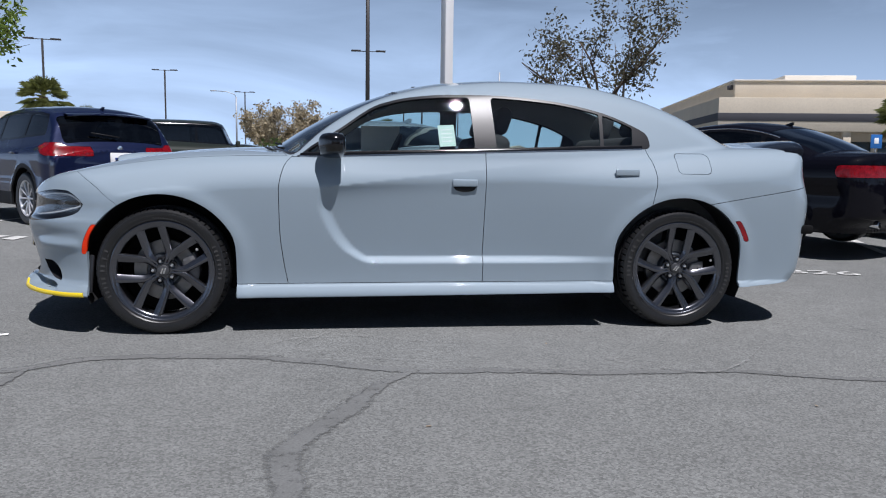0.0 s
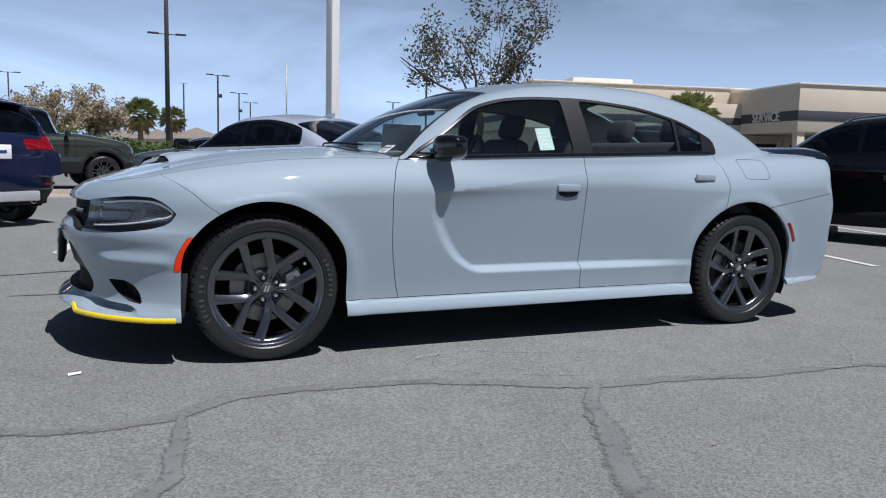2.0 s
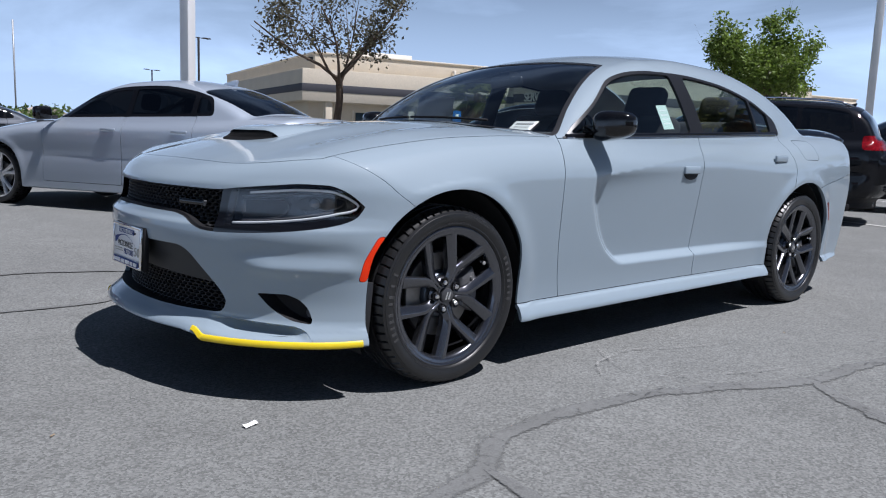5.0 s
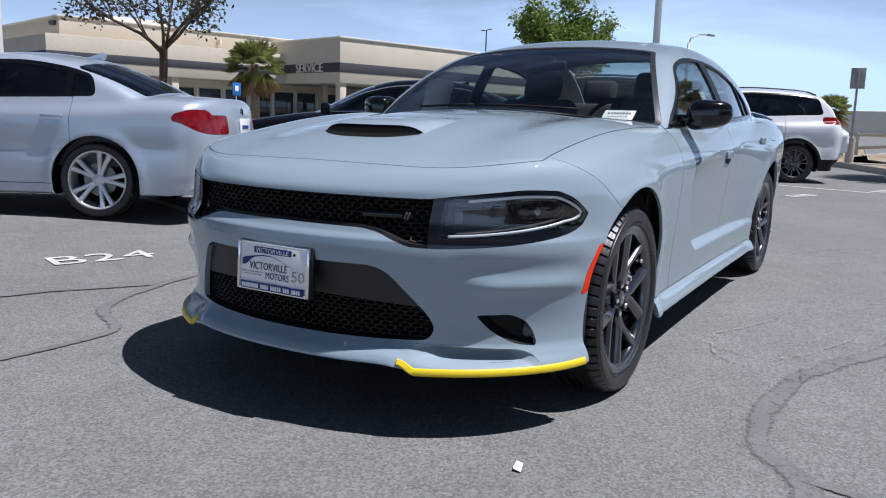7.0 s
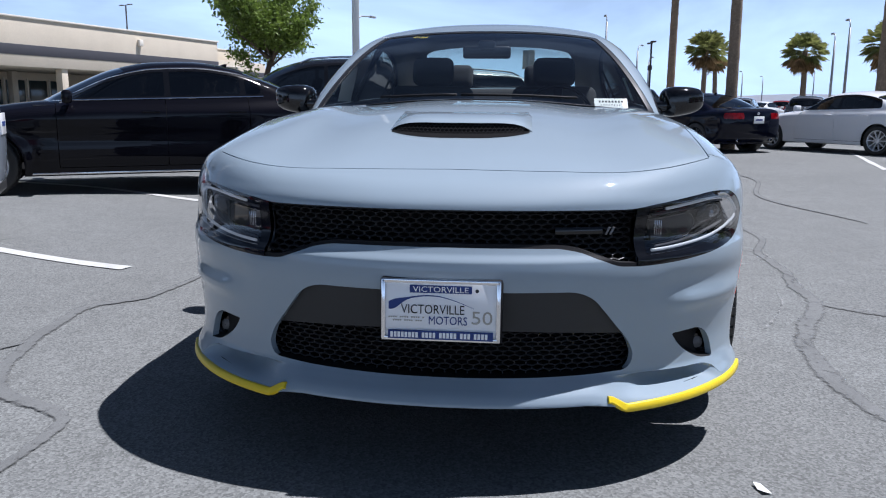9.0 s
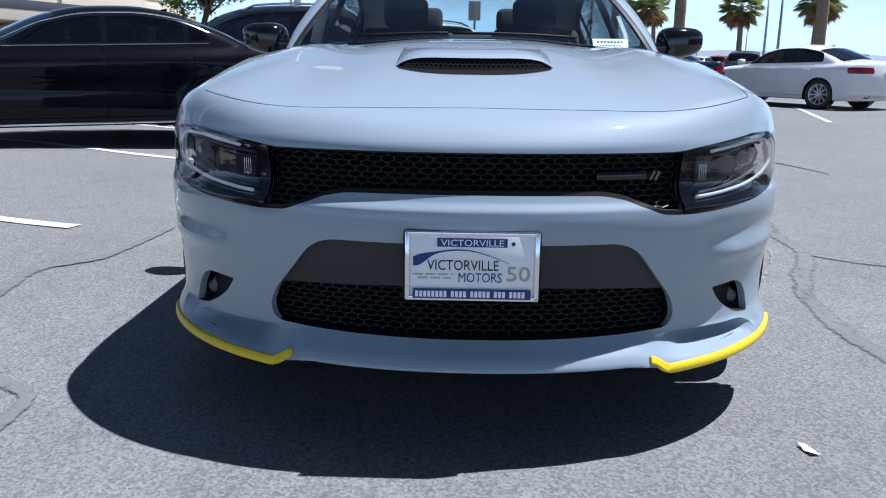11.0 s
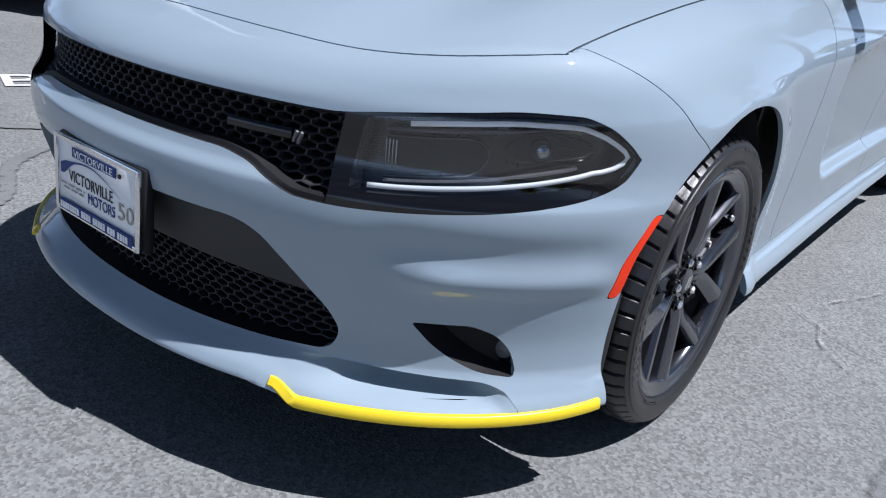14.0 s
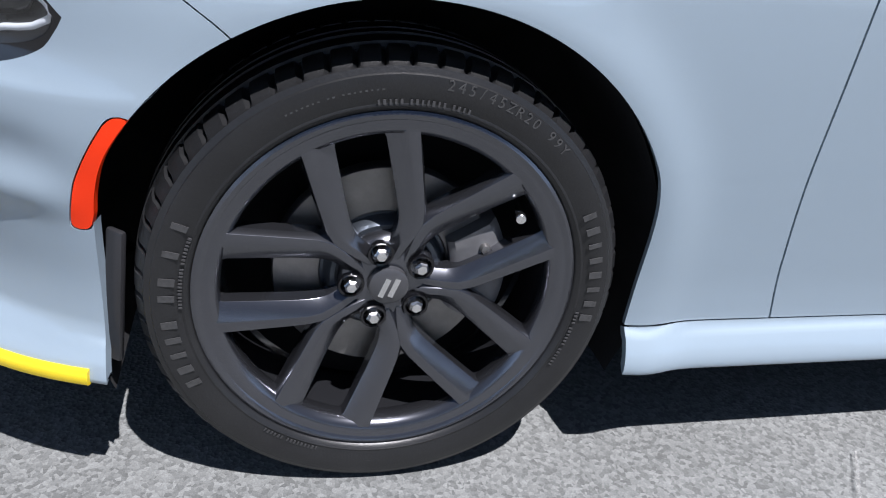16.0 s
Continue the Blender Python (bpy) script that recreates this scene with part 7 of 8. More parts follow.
# ---- plants ----
def leaf_mesh(centres, size, seed, droop=0.4, aspect=0.5, spread=None):
    """Many small pointed leaves round centres, each a folded quad of its own."""
    rnd = random.Random(seed)
    verts, faces = [], []
    for c in centres:
        s = size * rnd.uniform(0.6, 1.35)
        d = Vector((rnd.gauss(0, 1), rnd.gauss(0, 1), rnd.gauss(-droop, 0.7))).normalized()
        u = d.cross(Vector((rnd.gauss(0, 1), rnd.gauss(0, 1), rnd.gauss(0, 1)))).normalized()
        n = d.cross(u)
        b = len(verts)
        verts += [c, c + d * s * 0.5 + u * s * aspect * 0.5 + n * s * 0.08, c + d * s, c + d * s * 0.5 - u * s * aspect * 0.5 + n * s * 0.08]
        faces += [(b, b + 1, b + 2), (b, b + 2, b + 3)]
    return mesh_of("leaves", verts, faces, smooth=False)


def tree(name, label, at, height, crown_r, trunk_h, seed, leaf_key, leaves, leaf_size, limbs=7, sparse=0.35, girth=1.0):
    """A tapered trunk with forking limbs and a crown of single leaves in clumps."""
    rnd = random.Random(seed)
    t = thing(name, label, "tree")
    t.matrix_world = Matrix.Translation((*at, 0))
    r0 = (0.018 * height + 0.02) * girth
    bm = bmesh.new()
    path = [Vector((0, 0, -0.05))]
    for k in range(1, 6):
        path.append(Vector((rnd.gauss(0, 0.02) * k, rnd.gauss(0, 0.02) * k, trunk_h * k / 5)))
    tube(path, r0, 10, bm, [r0 * 1.35, r0 * 1.05, r0, r0 * 0.95, r0 * 0.9, r0 * 0.85])
    tips = []

    def grow(p, d, length, r, depth):
        pts, rad = [p], [r]
        q, dd = p, d
        for k in range(4):
            dd = (dd + Vector((rnd.gauss(0, 0.16), rnd.gauss(0, 0.16), rnd.gauss(0.05, 0.10)))).normalized()
            q = q + dd * length / 4
            pts.append(q)
            rad.append(r * (1 - 0.16 * (k + 1)))
            if depth <= 1:
                tips.append((q, dd, depth))
        tube(pts, r, 6 if depth > 1 else 4, bm, rad)
        if depth > 0:
            for _ in range(3 if depth > 1 else 3):
                k = rnd.randint(1, 4)
                nd = (dd + Vector((rnd.gauss(0, 0.7), rnd.gauss(0, 0.7), rnd.gauss(0.1, 0.45)))).normalized()
                grow(pts[k], nd, length * rnd.uniform(0.45, 0.72), rad[k] * 0.6, depth - 1)

    top = path[-1]
    for k in range(limbs):
        a = 2 * math.pi * (k + rnd.uniform(-0.3, 0.3)) / limbs
        up = rnd.uniform(0.55, 1.5)
        d = Vector((math.cos(a), math.sin(a), up)).normalized()
        grow(top - Vector((0, 0, rnd.uniform(0, 0.2))), d, (height - trunk_h) * rnd.uniform(0.5, 0.72), r0 * 0.42, 2)
    part("trunk", bm, M["bark"], t, "slender dark trunk with forked limbs")
    clumps = [q for q in tips if rnd.random() > sparse]
    centres = []
    cz = (height + trunk_h) / 2
    for _ in range(leaves):
        q, dd, _d = rnd.choice(clumps)
        c = q + Vector((rnd.gauss(0, 0.10), rnd.gauss(0, 0.10), rnd.gauss(-0.02, 0.09))) * (crown_r / 1.4)
        h = Vector((c.x, c.y, 0)).length
        if h > crown_r * (1.12 - 0.25 * abs(c.z - cz) / (height - trunk_h)):
            continue
        if c.z > height:
            continue
        centres.append(c)
    ob = part("crown", leaf_mesh(centres, leaf_size, seed + 1), M[leaf_key], t, "uneven crown of small leaves")
    return t


def fan_palm(name, label, at, trunk_h, crown, seed, trunk_r=0.20, skirt=0.35, fronds=58):
    """A fan palm: ringed trunk, fans of narrow leaflets on stalks, some dry ones hanging."""
    rnd = random.Random(seed)
    t = thing(name, label, "palm tree")
    t.matrix_world = Matrix.Translation((*at, 0))
    pts, rad = [], []
    n = max(6, int(trunk_h * 4))
    lx, ly = rnd.gauss(0, 0.02), rnd.gauss(0, 0.02)
    for k in range(n + 1):
        u = k / n
        pts.append((lx * trunk_h * u * u, ly * trunk_h * u * u, -0.05 + (trunk_h + 0.05) * u))
        rad.append(trunk_r * (1.25 - 0.25 * min(1, u * 5)) * (1 - 0.2 * u) * (1 + 0.05 * (k % 2)))
    part("trunk", tube(pts, trunk_r, 12, None, rad), M["palm_bark"], t, "ringed brown palm trunk")
    top = Vector(pts[-1])
    for nm, key, count in (("crown", "frond", fronds), ("dry_skirt", "frond_dry", int(fronds * skirt))):
        verts, faces = [], []
        for k in range(count):
            a = rnd.uniform(0, 2 * math.pi)
            el = rnd.uniform(-0.75, 1.45) if nm == "crown" else rnd.uniform(-1.35, -0.55)
            d = Vector((math.cos(a) * math.cos(el), math.sin(a) * math.cos(el), math.sin(el)))
            ln = crown * rnd.uniform(0.40, 0.55)
            base = top + d * 0.05
            mid = base + d * ln + Vector((0, 0, -0.08 * ln))
            side = d.cross(Vector((0, 0, 1)))
            side = side.normalized() if side.length > 0.05 else Vector((1, 0, 0))
            up = side.cross(d)
            b = len(verts)
            verts += [base + side * 0.012, base - side * 0.012, mid - side * 0.008, mid + side * 0.008]
            faces.append((b, b + 1, b + 2, b + 3))
            for j in range(19):
                ang = radians(-110 + 220 * j / 18) * (0.9 if nm == "crown" else 0.45)
                w = d * math.cos(ang) + side * math.sin(ang) + up * 0.12 * math.cos(3 * ang)
                L = crown * 0.52 * (0.75 + 0.25 * math.cos(ang)) * rnd.uniform(0.85, 1.1)
                p1 = mid + w * L * 0.6
                p2 = mid + w * L + Vector((0, 0, -0.22 * L))
                s2 = w.cross(up).normalized() * (0.010 + 0.0075 * crown)
                b = len(verts)
                verts += [mid, p1 + s2, p2, p1 - s2]
                faces += [(b, b + 1, b + 2), (b, b + 2, b + 3)]
        part(nm, mesh_of(nm, verts, faces, smooth=False), M[key], t)
    return t


def hedge(name, label, at, size, seed, key="leaf_hedge", n=1500, leaf=0.07):
    rnd = random.Random(seed)
    cs = []
    for _ in range(n):
        v = Vector((rnd.gauss(0, 1), rnd.gauss(0, 1), abs(rnd.gauss(0, 1)))).normalized() * rnd.uniform(0.72, 1.0)
        k = 1 + 0.2 * math.sin(5 * v.x + seed) * math.cos(4 * v.y)
        cs.append(Vector((v.x * size[0] * k, v.y * size[1] * k, v.z * size[2] * k + 0.05)))
    ob = thing(name, label, "shrub")
    ob.matrix_world = Matrix.Translation((*at, 0.10))
    part("leaves", leaf_mesh(cs, leaf, seed, 0.0, 0.6), M[key], ob)
    bm = bmesh.new()
    for k in range(5):
        a = k * 1.3
        tube([(0, 0, -0.12), (math.cos(a) * size[0] * 0.3, math.sin(a) * size[1] * 0.3, size[2] * 0.4), (math.cos(a) * size[0] * 0.6, math.sin(a) * size[1] * 0.6, size[2] * 0.75)], 0.02, 5, bm)
    part("stems", bm, M["bark"], ob)
    return ob


def polar_at(eye, bearing, dist):
    return (eye[0] + dist * math.sin(radians(bearing)), eye[1] + dist * math.cos(radians(bearing)))


E0, E3, E7, E9 = (-0.55, -5.45), (-2.97, -4.18), (-4.37, -1.83), (-4.48, -0.25)
tree("plum_tree", "sparse purple-leaved plum tree in a planter island", (4.45, 9.0), 4.75, 1.5, 2.05, 11, "leaf_plum", 4200, 0.078, 6, 0.60, 0.72)
tree("shade_tree", "small rounded tree with dense green leaves", (14.2, 6.0), 4.25, 1.5, 2.15, 27, "leaf_green", 21000, 0.10, 12, 0.0, 0.8)
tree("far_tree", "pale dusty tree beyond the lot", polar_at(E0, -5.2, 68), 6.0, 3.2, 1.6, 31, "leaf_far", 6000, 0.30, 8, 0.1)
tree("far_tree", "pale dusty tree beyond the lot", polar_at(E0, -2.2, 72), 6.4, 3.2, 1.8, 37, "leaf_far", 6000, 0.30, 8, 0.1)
tree("far_tree", "dark green tree beyond the lot", polar_at(E0, -25.6, 19), 5.6, 1.6, 2.4, 41, "leaf_green", 4000, 0.14, 8, 0.1)
fan_palm("fan_palm", "low fan palm with green and brown fronds", polar_at(E0, -19.5, 44), 3.9, 1.3, 51, 0.25, 0.9)
fan_palm("fan_palm", "low fan palm with green and brown fronds", polar_at(E0, -17.0, 60), 3.4, 1.3, 52, 0.25, 0.4)
fan_palm("fan_palm", "bushy fan palm in front of the beige building", polar_at(E7, 45.2, 44), 3.6, 1.6, 53, 0.26, 1.0, 70)
fan_palm("fan_palm", "slim fan palm far across the road", polar_at(E3, 2.6, 84), 4.6, 2.0, 54, 0.3, 0.3)
fan_palm("fan_palm", "slim fan palm far across the road", polar_at(E3, 4.4, 120), 5.6, 2.2, 55, 0.3, 0.3)
fan_palm("fan_palm", "tall fan palm with a bare trunk", polar_at(E9, 99.9, 34), 8.6, 1.9, 56, 0.165, 0.5)
fan_palm("fan_palm", "tall fan palm with a bare trunk", polar_at(E9, 103.9, 21), 8.2, 1.9, 57, 0.145, 0.5)
fan_palm("fan_palm", "fan palm with a round green crown", polar_at(E9, 102.1, 62), 5.3, 1.55, 58, 0.20, 0.5)
fan_palm("fan_palm", "fan palm with a round green crown", polar_at(E9, 102.9, 70), 5.4, 1.55, 59, 0.20, 0.5)
fan_palm("fan_palm", "fan palm with a round green crown", polar_at(E9, 108.4, 58), 4.7, 1.5, 60, 0.20, 0.5)
fan_palm("fan_palm", "fan palm with a round green crown", polar_at(E9, 112.9, 56), 5.0, 1.6, 61, 0.20, 0.5)
fan_palm("fan_palm", "tall fan palm with a bare trunk", polar_at(E9, 112.9, 30), 8.6, 1.9, 62, 0.20, 0.5)
fan_palm("fan_palm", "fan palm far behind the white vehicle", polar_at(E7, 84.9, 95), 3.0, 2.2, 63, 0.28, 0.3)
for at, sz, sd in (((23.0, 1.0), (1.1, 0.8, 0.7), 71), ((25.2, 1.6), (1.2, 0.8, 0.65), 72), ((28, 1.9), (1.3, 0.8, 0.65), 73), ((-1.0, 27.0), (3.5, 1.2, 1.2), 74), ((4.0, 33.0), (5.0, 1.5, 1.6), 75), ((8.0, 40.0), (5.0, 1.5, 1.5), 76),
                  ((-16.0, 40.0), (5.0, 1.6, 1.4), 77), ((-3.5, 52), (6, 2, 2.0), 78), ((20, 48), (4, 1.5, 1.2), 79)):
    hedge("hedge", "rounded green shrub of small leaves", at, sz, sd, n=1400 if sz[0] < 2 else 2600, leaf=0.08 if sz[0] < 2 else 0.22)


# ---- poles and signs ----
def lot_lamp(at, height, heads=2, key="pole_dark", r=0.09, span=0.85, turn=0.0, box_at=0.0):
    t = thing("lamp_post", "dark square lamp post with flat shoebox heads", "lamp post", group="lot lamps")
    t.matrix_world = Matrix.Translation((*at, 0)) @ Matrix.Rotation(radians(turn), 4, "Z")
    part("base", lathe([(0.26, 0), (0.28, 0.02), (0.28, 0.55), (0.24, 0.60), (0.001, 0.60)], 20), M["concrete"], t)
    bm = box(r * 1.4, r * 1.4, height, 0.01, (0, 0, height / 2))
    part("pole", bm, M[key], t)
    for k in range(heads):
        a = math.pi * k if heads == 2 else 2 * math.pi * k / heads
        m = Matrix.Rotation(a, 4, "Z")
        hd = part("lamp_head", box(0.62, 0.34, 0.09, 0.02, (span * 0.95, 0, height - 0.02), m=m), M[key], t)
        part("arm", box(span * 0.7, 0.05, 0.05, 0.005, (span * 0.35, 0, height - 0.05), m=m), M[key], t)
    if box_at:
        part("camera_box", box(0.35, 0.30, 0.35, 0.05, (0.2, 0, box_at)), M[key], t)
    return t


def cobra_lamp(at, height, reach=2.0, turn=0.0, key="pole_grey"):
    t = thing("street_lamp", "galvanised street lamp with a curved arm", "street lamp")
    t.matrix_world = Matrix.Translation((*at, 0)) @ Matrix.Rotation(radians(turn), 4, "Z")
    part("pole", tube([(0, 0, 0), (0, 0, height * 0.5), (0, 0, height - 0.6)], 0.09, 10, None, [0.11, 0.09, 0.07]), M[key], t)
    part("arm", tube([(0, 0, height - 0.7), (0.15, 0, height - 0.35), (reach * 0.45, 0, height - 0.08), (reach, 0, height)], 0.04, 8), M[key], t)
    part("lamp_head", box(0.6, 0.22, 0.12, 0.04, (reach + 0.2, 0, height - 0.01)), M[key], t)
    return t


for bearing, eye, dist, h, turn, bx in ((-19.4, E0, 58, 8.6, 10, 0), (-12.0, E0, 77, 9.0, 0, 0), (2.0, E0, 52, 8.1, 0, 0), (-6.7, E0, 92, 8.5, 0, 0), (7.8, E3, 76, 8.1, 20, 6.2), (9.1, E3, 98, 8.1, 20, 6.0), (9.8, E3, 115, 8.1, 20, 0),
                                        (20.0, E3, 104, 8.1, 20, 0), (22.7, E3, 65, 8.1, 20, 0), (62.4, E9, 100, 12.1, 60, 0), (98.5, E9, 60, 5.6, 0, 3.8), (5.1, E3, 260, 22, 0, 0)):
    lot_lamp(polar_at(eye, bearing, dist), h, turn=turn, box_at=bx, r=0.09 if dist < 200 else 0.3)
big = thing("lamp_post", "tall dark round lamp pole beside the lot", "lamp post")
big.matrix_world = Matrix.Translation((1.2, 46.0, 0))
part("pole", tube([(0, 0, 0), (0, 0, 8), (0, 0, 14)], 0.14, 12, None, [0.15, 0.13, 0.11]), M["pole_dark"], big)
part("lamp_head", box(1.6, 0.35, 0.12, 0.03, (0, 0, 14)), M["pole_dark"], big)
for bearing, eye, dist, h, reach, turn in ((-7.3, E0, 88, 8.2, 2.2, 180), (75.6, E7, 47, 6.2, 1.9, -20), (95.4, E9, 63, 8.0, 1.2, 0), (97.6, E9, 75, 6.6, 1.6, -20), (98.4, E9, 85, 6.1, 1.4, -20), (110.0, E9, 66, 6.5, 0.8, -10), (110.8, E9, 60, 6.9, 0.8, -10), (104.6, E9, 120, 6.0, 1.0, 0), (105.9, E9, 140, 6.0, 1.0, 0), (109.0, E9, 130, 6.5, 1.0, 0)):
    cobra_lamp(polar_at(eye, bearing, dist), h, reach, turn)
for at, w, h in (((1.33, 8.45), 0.165, 7.5), ((16.2, 4.3), 0.165, 8.0)):
    t = thing("flag_pole", "white square steel pole standing in a planter", "pole")
    t.matrix_world = Matrix.Translation((*at, 0.11)) @ Matrix.Rotation(radians(25), 4, "Z")
    part("pole", box(w, w, h, 0.012, (0, 0, h / 2)), M["pole_white"], t)
    part("base_plate", box(w * 2, w * 2, 0.03, 0.006, (0, 0, 0.015)), M["pole_grey"], t)
t = thing("antenna_mast", "thin far radio mast on the horizon", "mast")
t.matrix_world = Matrix.Translation((*polar_at(E3, 12.1, 240), 0))
part("mast", tube([(0, 0, 0), (0, 0, 28)], 0.22, 6), M["pole_grey"], t)
t = thing("parking_sign", "plain sign seen from behind on a thin post", "sign")
t.matrix_world = Matrix.Translation((*polar_at(E7, 86.2, 24.0), 0.1)) @ Matrix.Rotation(radians(6), 4, "Z")
part("post", box(0.06, 0.06, 2.5, 0.006, (0, 0, 1.25)), M["pole_grey"], t)
part("panel", box(0.012, 0.36, 0.55, 0.004, (0.04, 0, 2.30)), M["sign_back"], t)
part("sleeve", lathe([(0.11, 0), (0.11, 0.7), (0.001, 0.7)], 16), M["concrete"], t)
t = thing("parking_sign", "blue accessible-parking sign on a post", "sign")
t.matrix_world = Matrix.Translation((*polar_at(E7, 43.9, 40.0), 0.0))
part("post", box(0.06, 0.06, 2.4, 0.006, (0, 0, 1.2)), M["pole_grey"], t)
part("panel", box(0.55, 0.02, 0.62, 0.004, (0, -0.04, 2.15)), M["sign_blue"], t)
part("symbol", box(0.22, 0.006, 0.25, 0.002, (0, -0.054, 2.18)), M["white_plate"], t)


# ---- the beige service building ----
def service_building():
    along = Vector((0.973, -0.232, 0)).normalized()
    back = Vector((0.232, 0.973, 0)).normalized()
    m = Matrix(((along.x, back.x, 0, 24.3), (along.y, back.y, 0, 43.3), (0, 0, 1, 0), (0, 0, 0, 1)))
    b = thing("service_building", "beige stucco dealership building with dark grey band", "building")
    b.matrix_world = m
    # main block: storefront wall, fascia tier, upper tier
    part("wall", box(60, 30, 3.5, 0.02, (31, 18, 1.75)), M["stucco"], b)
    part("fascia", box(62, 31, 2.2, 0.03, (31, 16.6, 4.4)), M["stucco"], b)
    part("band", box(62.06, 31.06, 0.52, 0.01, (31, 16.6, 4.22)), M["stucco_dark"], b, "dark grey horizontal band")
    part("parapet", box(60, 29, 1.3, 0.03, (31.4, 17.2, 6.10)), M["stucco"], b)
    part("coping", box(60.2, 29.2, 0.10, 0.02, (31.4, 17.2, 6.78)), M["coping"], b)
    for k in range(14):
        w = part("window", box(1.7, 0.08, 2.3, 0.02, (5.5 + 2.15 * k, 2.97, 1.55)), M["shopglass"], b)
        part("frame", box(0.09, 0.14, 2.6, 0.01, (4.43 + 2.15 * k, 2.95, 1.55)), M["coping"], w)
    for k in range(5):
        part("column", box(0.5, 0.5, 3.3, 0.02, (2.0 + 6.4 * k, 1.5, 1.65)), M["stucco"], b)
    part("roof_box", box(5.0, 4.0, 1.0, 0.03, (8.5, 9.0, 7.1)), M["coping"], b)
    part("roof_box", box(0.4, 0.5, 0.28, 0.03, (1.30, 3.4, 6.35)), M["stucco_dark"], b)
    for xx in (12.5, 15.5):
        part("wall_lamp", box(0.18, 0.45, 0.40, 0.05, (xx, 2.45, 6.05)), M["coping"], b)
    # service canopy block in front
    part("canopy", box(26, 12, 3.1, 0.03, (30.2, 0.2, 4.85)), M["stucco"], b)
    part("band", box(26.06, 12.06, 0.66, 0.01, (30.2, 0.2, 4.38)), M["stucco_dark"], b, "dark grey horizontal band")
    part("coping", box(26.2, 12.2, 0.12, 0.02, (30.2, 0.2, 6.45)), M["coping"], b)
    for xx, yy in ((17.6, -5.4), (25.5, -5.4), (33.5, -5.4), (42.8, -5.4)):
        part("column", box(0.55, 0.55, 3.3, 0.02, (xx, yy, 1.65)), M["stucco"], b)
    part("inner_wall", box(25, 0.3, 3.3, 0.02, (30.2, 5.6, 1.65)), M["stucco"], b)
    part("inner_wall", box(0.3, 10, 3.3, 0.02, (42.9, 0.6, 1.65)), M["stucco"], b)
    part("bay_door", box(4.0, 0.12, 2.9, 0.02, (22.0, 5.40, 1.45)), M["shopglass"], b)
    part("side_wing", box(9, 10, 4.6, 0.03, (47.5, 3.0, 2.3)), M["stucco"], b)
    part("coping", box(9.2, 10.2, 0.12, 0.02, (47.5, 3.0, 4.66)), M["coping"], b)
    part("wall_lamp", box(0.45, 0.25, 0.5, 0.05, (33.0, -5.95, 5.6)), M["coping"], b)
    # the sign on the canopy's end
    me = letters("SERVICE", 0.92, 0.06)
    part("sign", me, M["coping"], b, "raised pale lettering", m=Matrix.Translation((17.14, -2.2, 4.37)) @ Matrix.Rotation(radians(-90), 4, "Z") @ Matrix.Rotation(radians(90), 4, "X"))
    return b


service_building()
far = thing("shop_building", "low far shop building with red sign", "building")
far.matrix_world = Matrix.Translation((*polar_at(E7, 86.0, 150), 0)) @ Matrix.Rotation(radians(0), 4, "Z")
part("wall", box(10, 40, 4.2, 0.1, (5, -8, 2.1)), M["coping"], far)
part("sign_bar", box(0.3, 7, 1.2, 0.05, (-0.2, 6, 3.2)), M["red_sign"], far)
far = thing("shop_building", "low far shop building with orange-red sign", "building")
far.matrix_world = Matrix.Translation((*polar_at(E0, -23.5, 70), 0)) @ Matrix.Rotation(radians(20), 4, "Z")
part("wall", box(16, 10, 4.4, 0.1, (-5, 5, 2.2)), M["stucco"], far)
part("sign_bar", box(3.5, 0.3, 0.8, 0.05, (0, -0.2, 3.4)), M["red_sign"], far)
for bearing, dist in ((5.9, 150), (3.4, 170), (7.2, 190), (13.5, 200), (1.2, 180)):
    h = thing("house", "far beige house with a clay tile roof", "house", group="far houses")
    h.matrix_world = Matrix.Translation((*polar_at(E3, bearing, dist), 0))
    part("wall", box(10, 8, 3.2, 0.05, (0, 0, 1.6)), M["stucco"], h)
    part("roof", prism([(-5.5, 3.2), (5.5, 3.2), (0, 5.2)], 9.0), M["roof_tile"], h)
    part("window", box(1.4, 0.1, 1.2, 0.02, (-2, -4.03, 1.7)), M["shopglass"], h)
    part("window", box(1.4, 0.1, 1.2, 0.02, (2, -4.03, 1.7)), M["shopglass"], h)
# low hazy hills on the horizon
verts, faces = [], []
for k in range(121):
    a = radians(-60 + 240 * k / 120)
    hgt = 9 + 10 * noise.noise(Vector((k * 0.13, 0, 0))) + 6 * noise.noise(Vector((k * 0.41, 3, 0))) + 12 * math.exp(-((math.degrees(a) - 107) / 7) ** 2)
    x, y = 1300 * math.sin(a), 1300 * math.cos(a)
    verts += [(x, y, -2), (x * 1.02, y * 1.02, max(3, hgt))]
    if k:
        faces.append((2 * k - 2, 2 * k, 2 * k + 1, 2 * k - 1))
single("backdrop", mesh_of("hills", verts, faces), M["hills"], "low hazy hills along the far horizon", "hills", kind="structure")
# more parked cars far across the lot
far_src = [parked_car("far_car", "white sedan parked far across the lot", SEDAN, "white_paint", (60, -20), 60, wheel=None, res=0.45),
           parked_car("far_car", "red crossover parked far across the lot", SUV, "red_paint", (62, -24), 60, wheel=None, res=0.45),
           parked_car("far_car", "grey crossover parked far across the lot", SUV, "grey_paint", (66, -24), 60, wheel=None, res=0.45)]
rnd = random.Random(5)
for k in range(14):
    src = far_src[k % 3]
    brg, dist = 98 + k * 1.35, 42 + 9 * (k % 4)
    x, y = polar_at(E9, brg, dist)
    copy_thing(src, Matrix.Translation((x, y, 0)) @ Matrix.Rotation(radians(150 + rnd.uniform(-8, 8)), 4, "Z"))
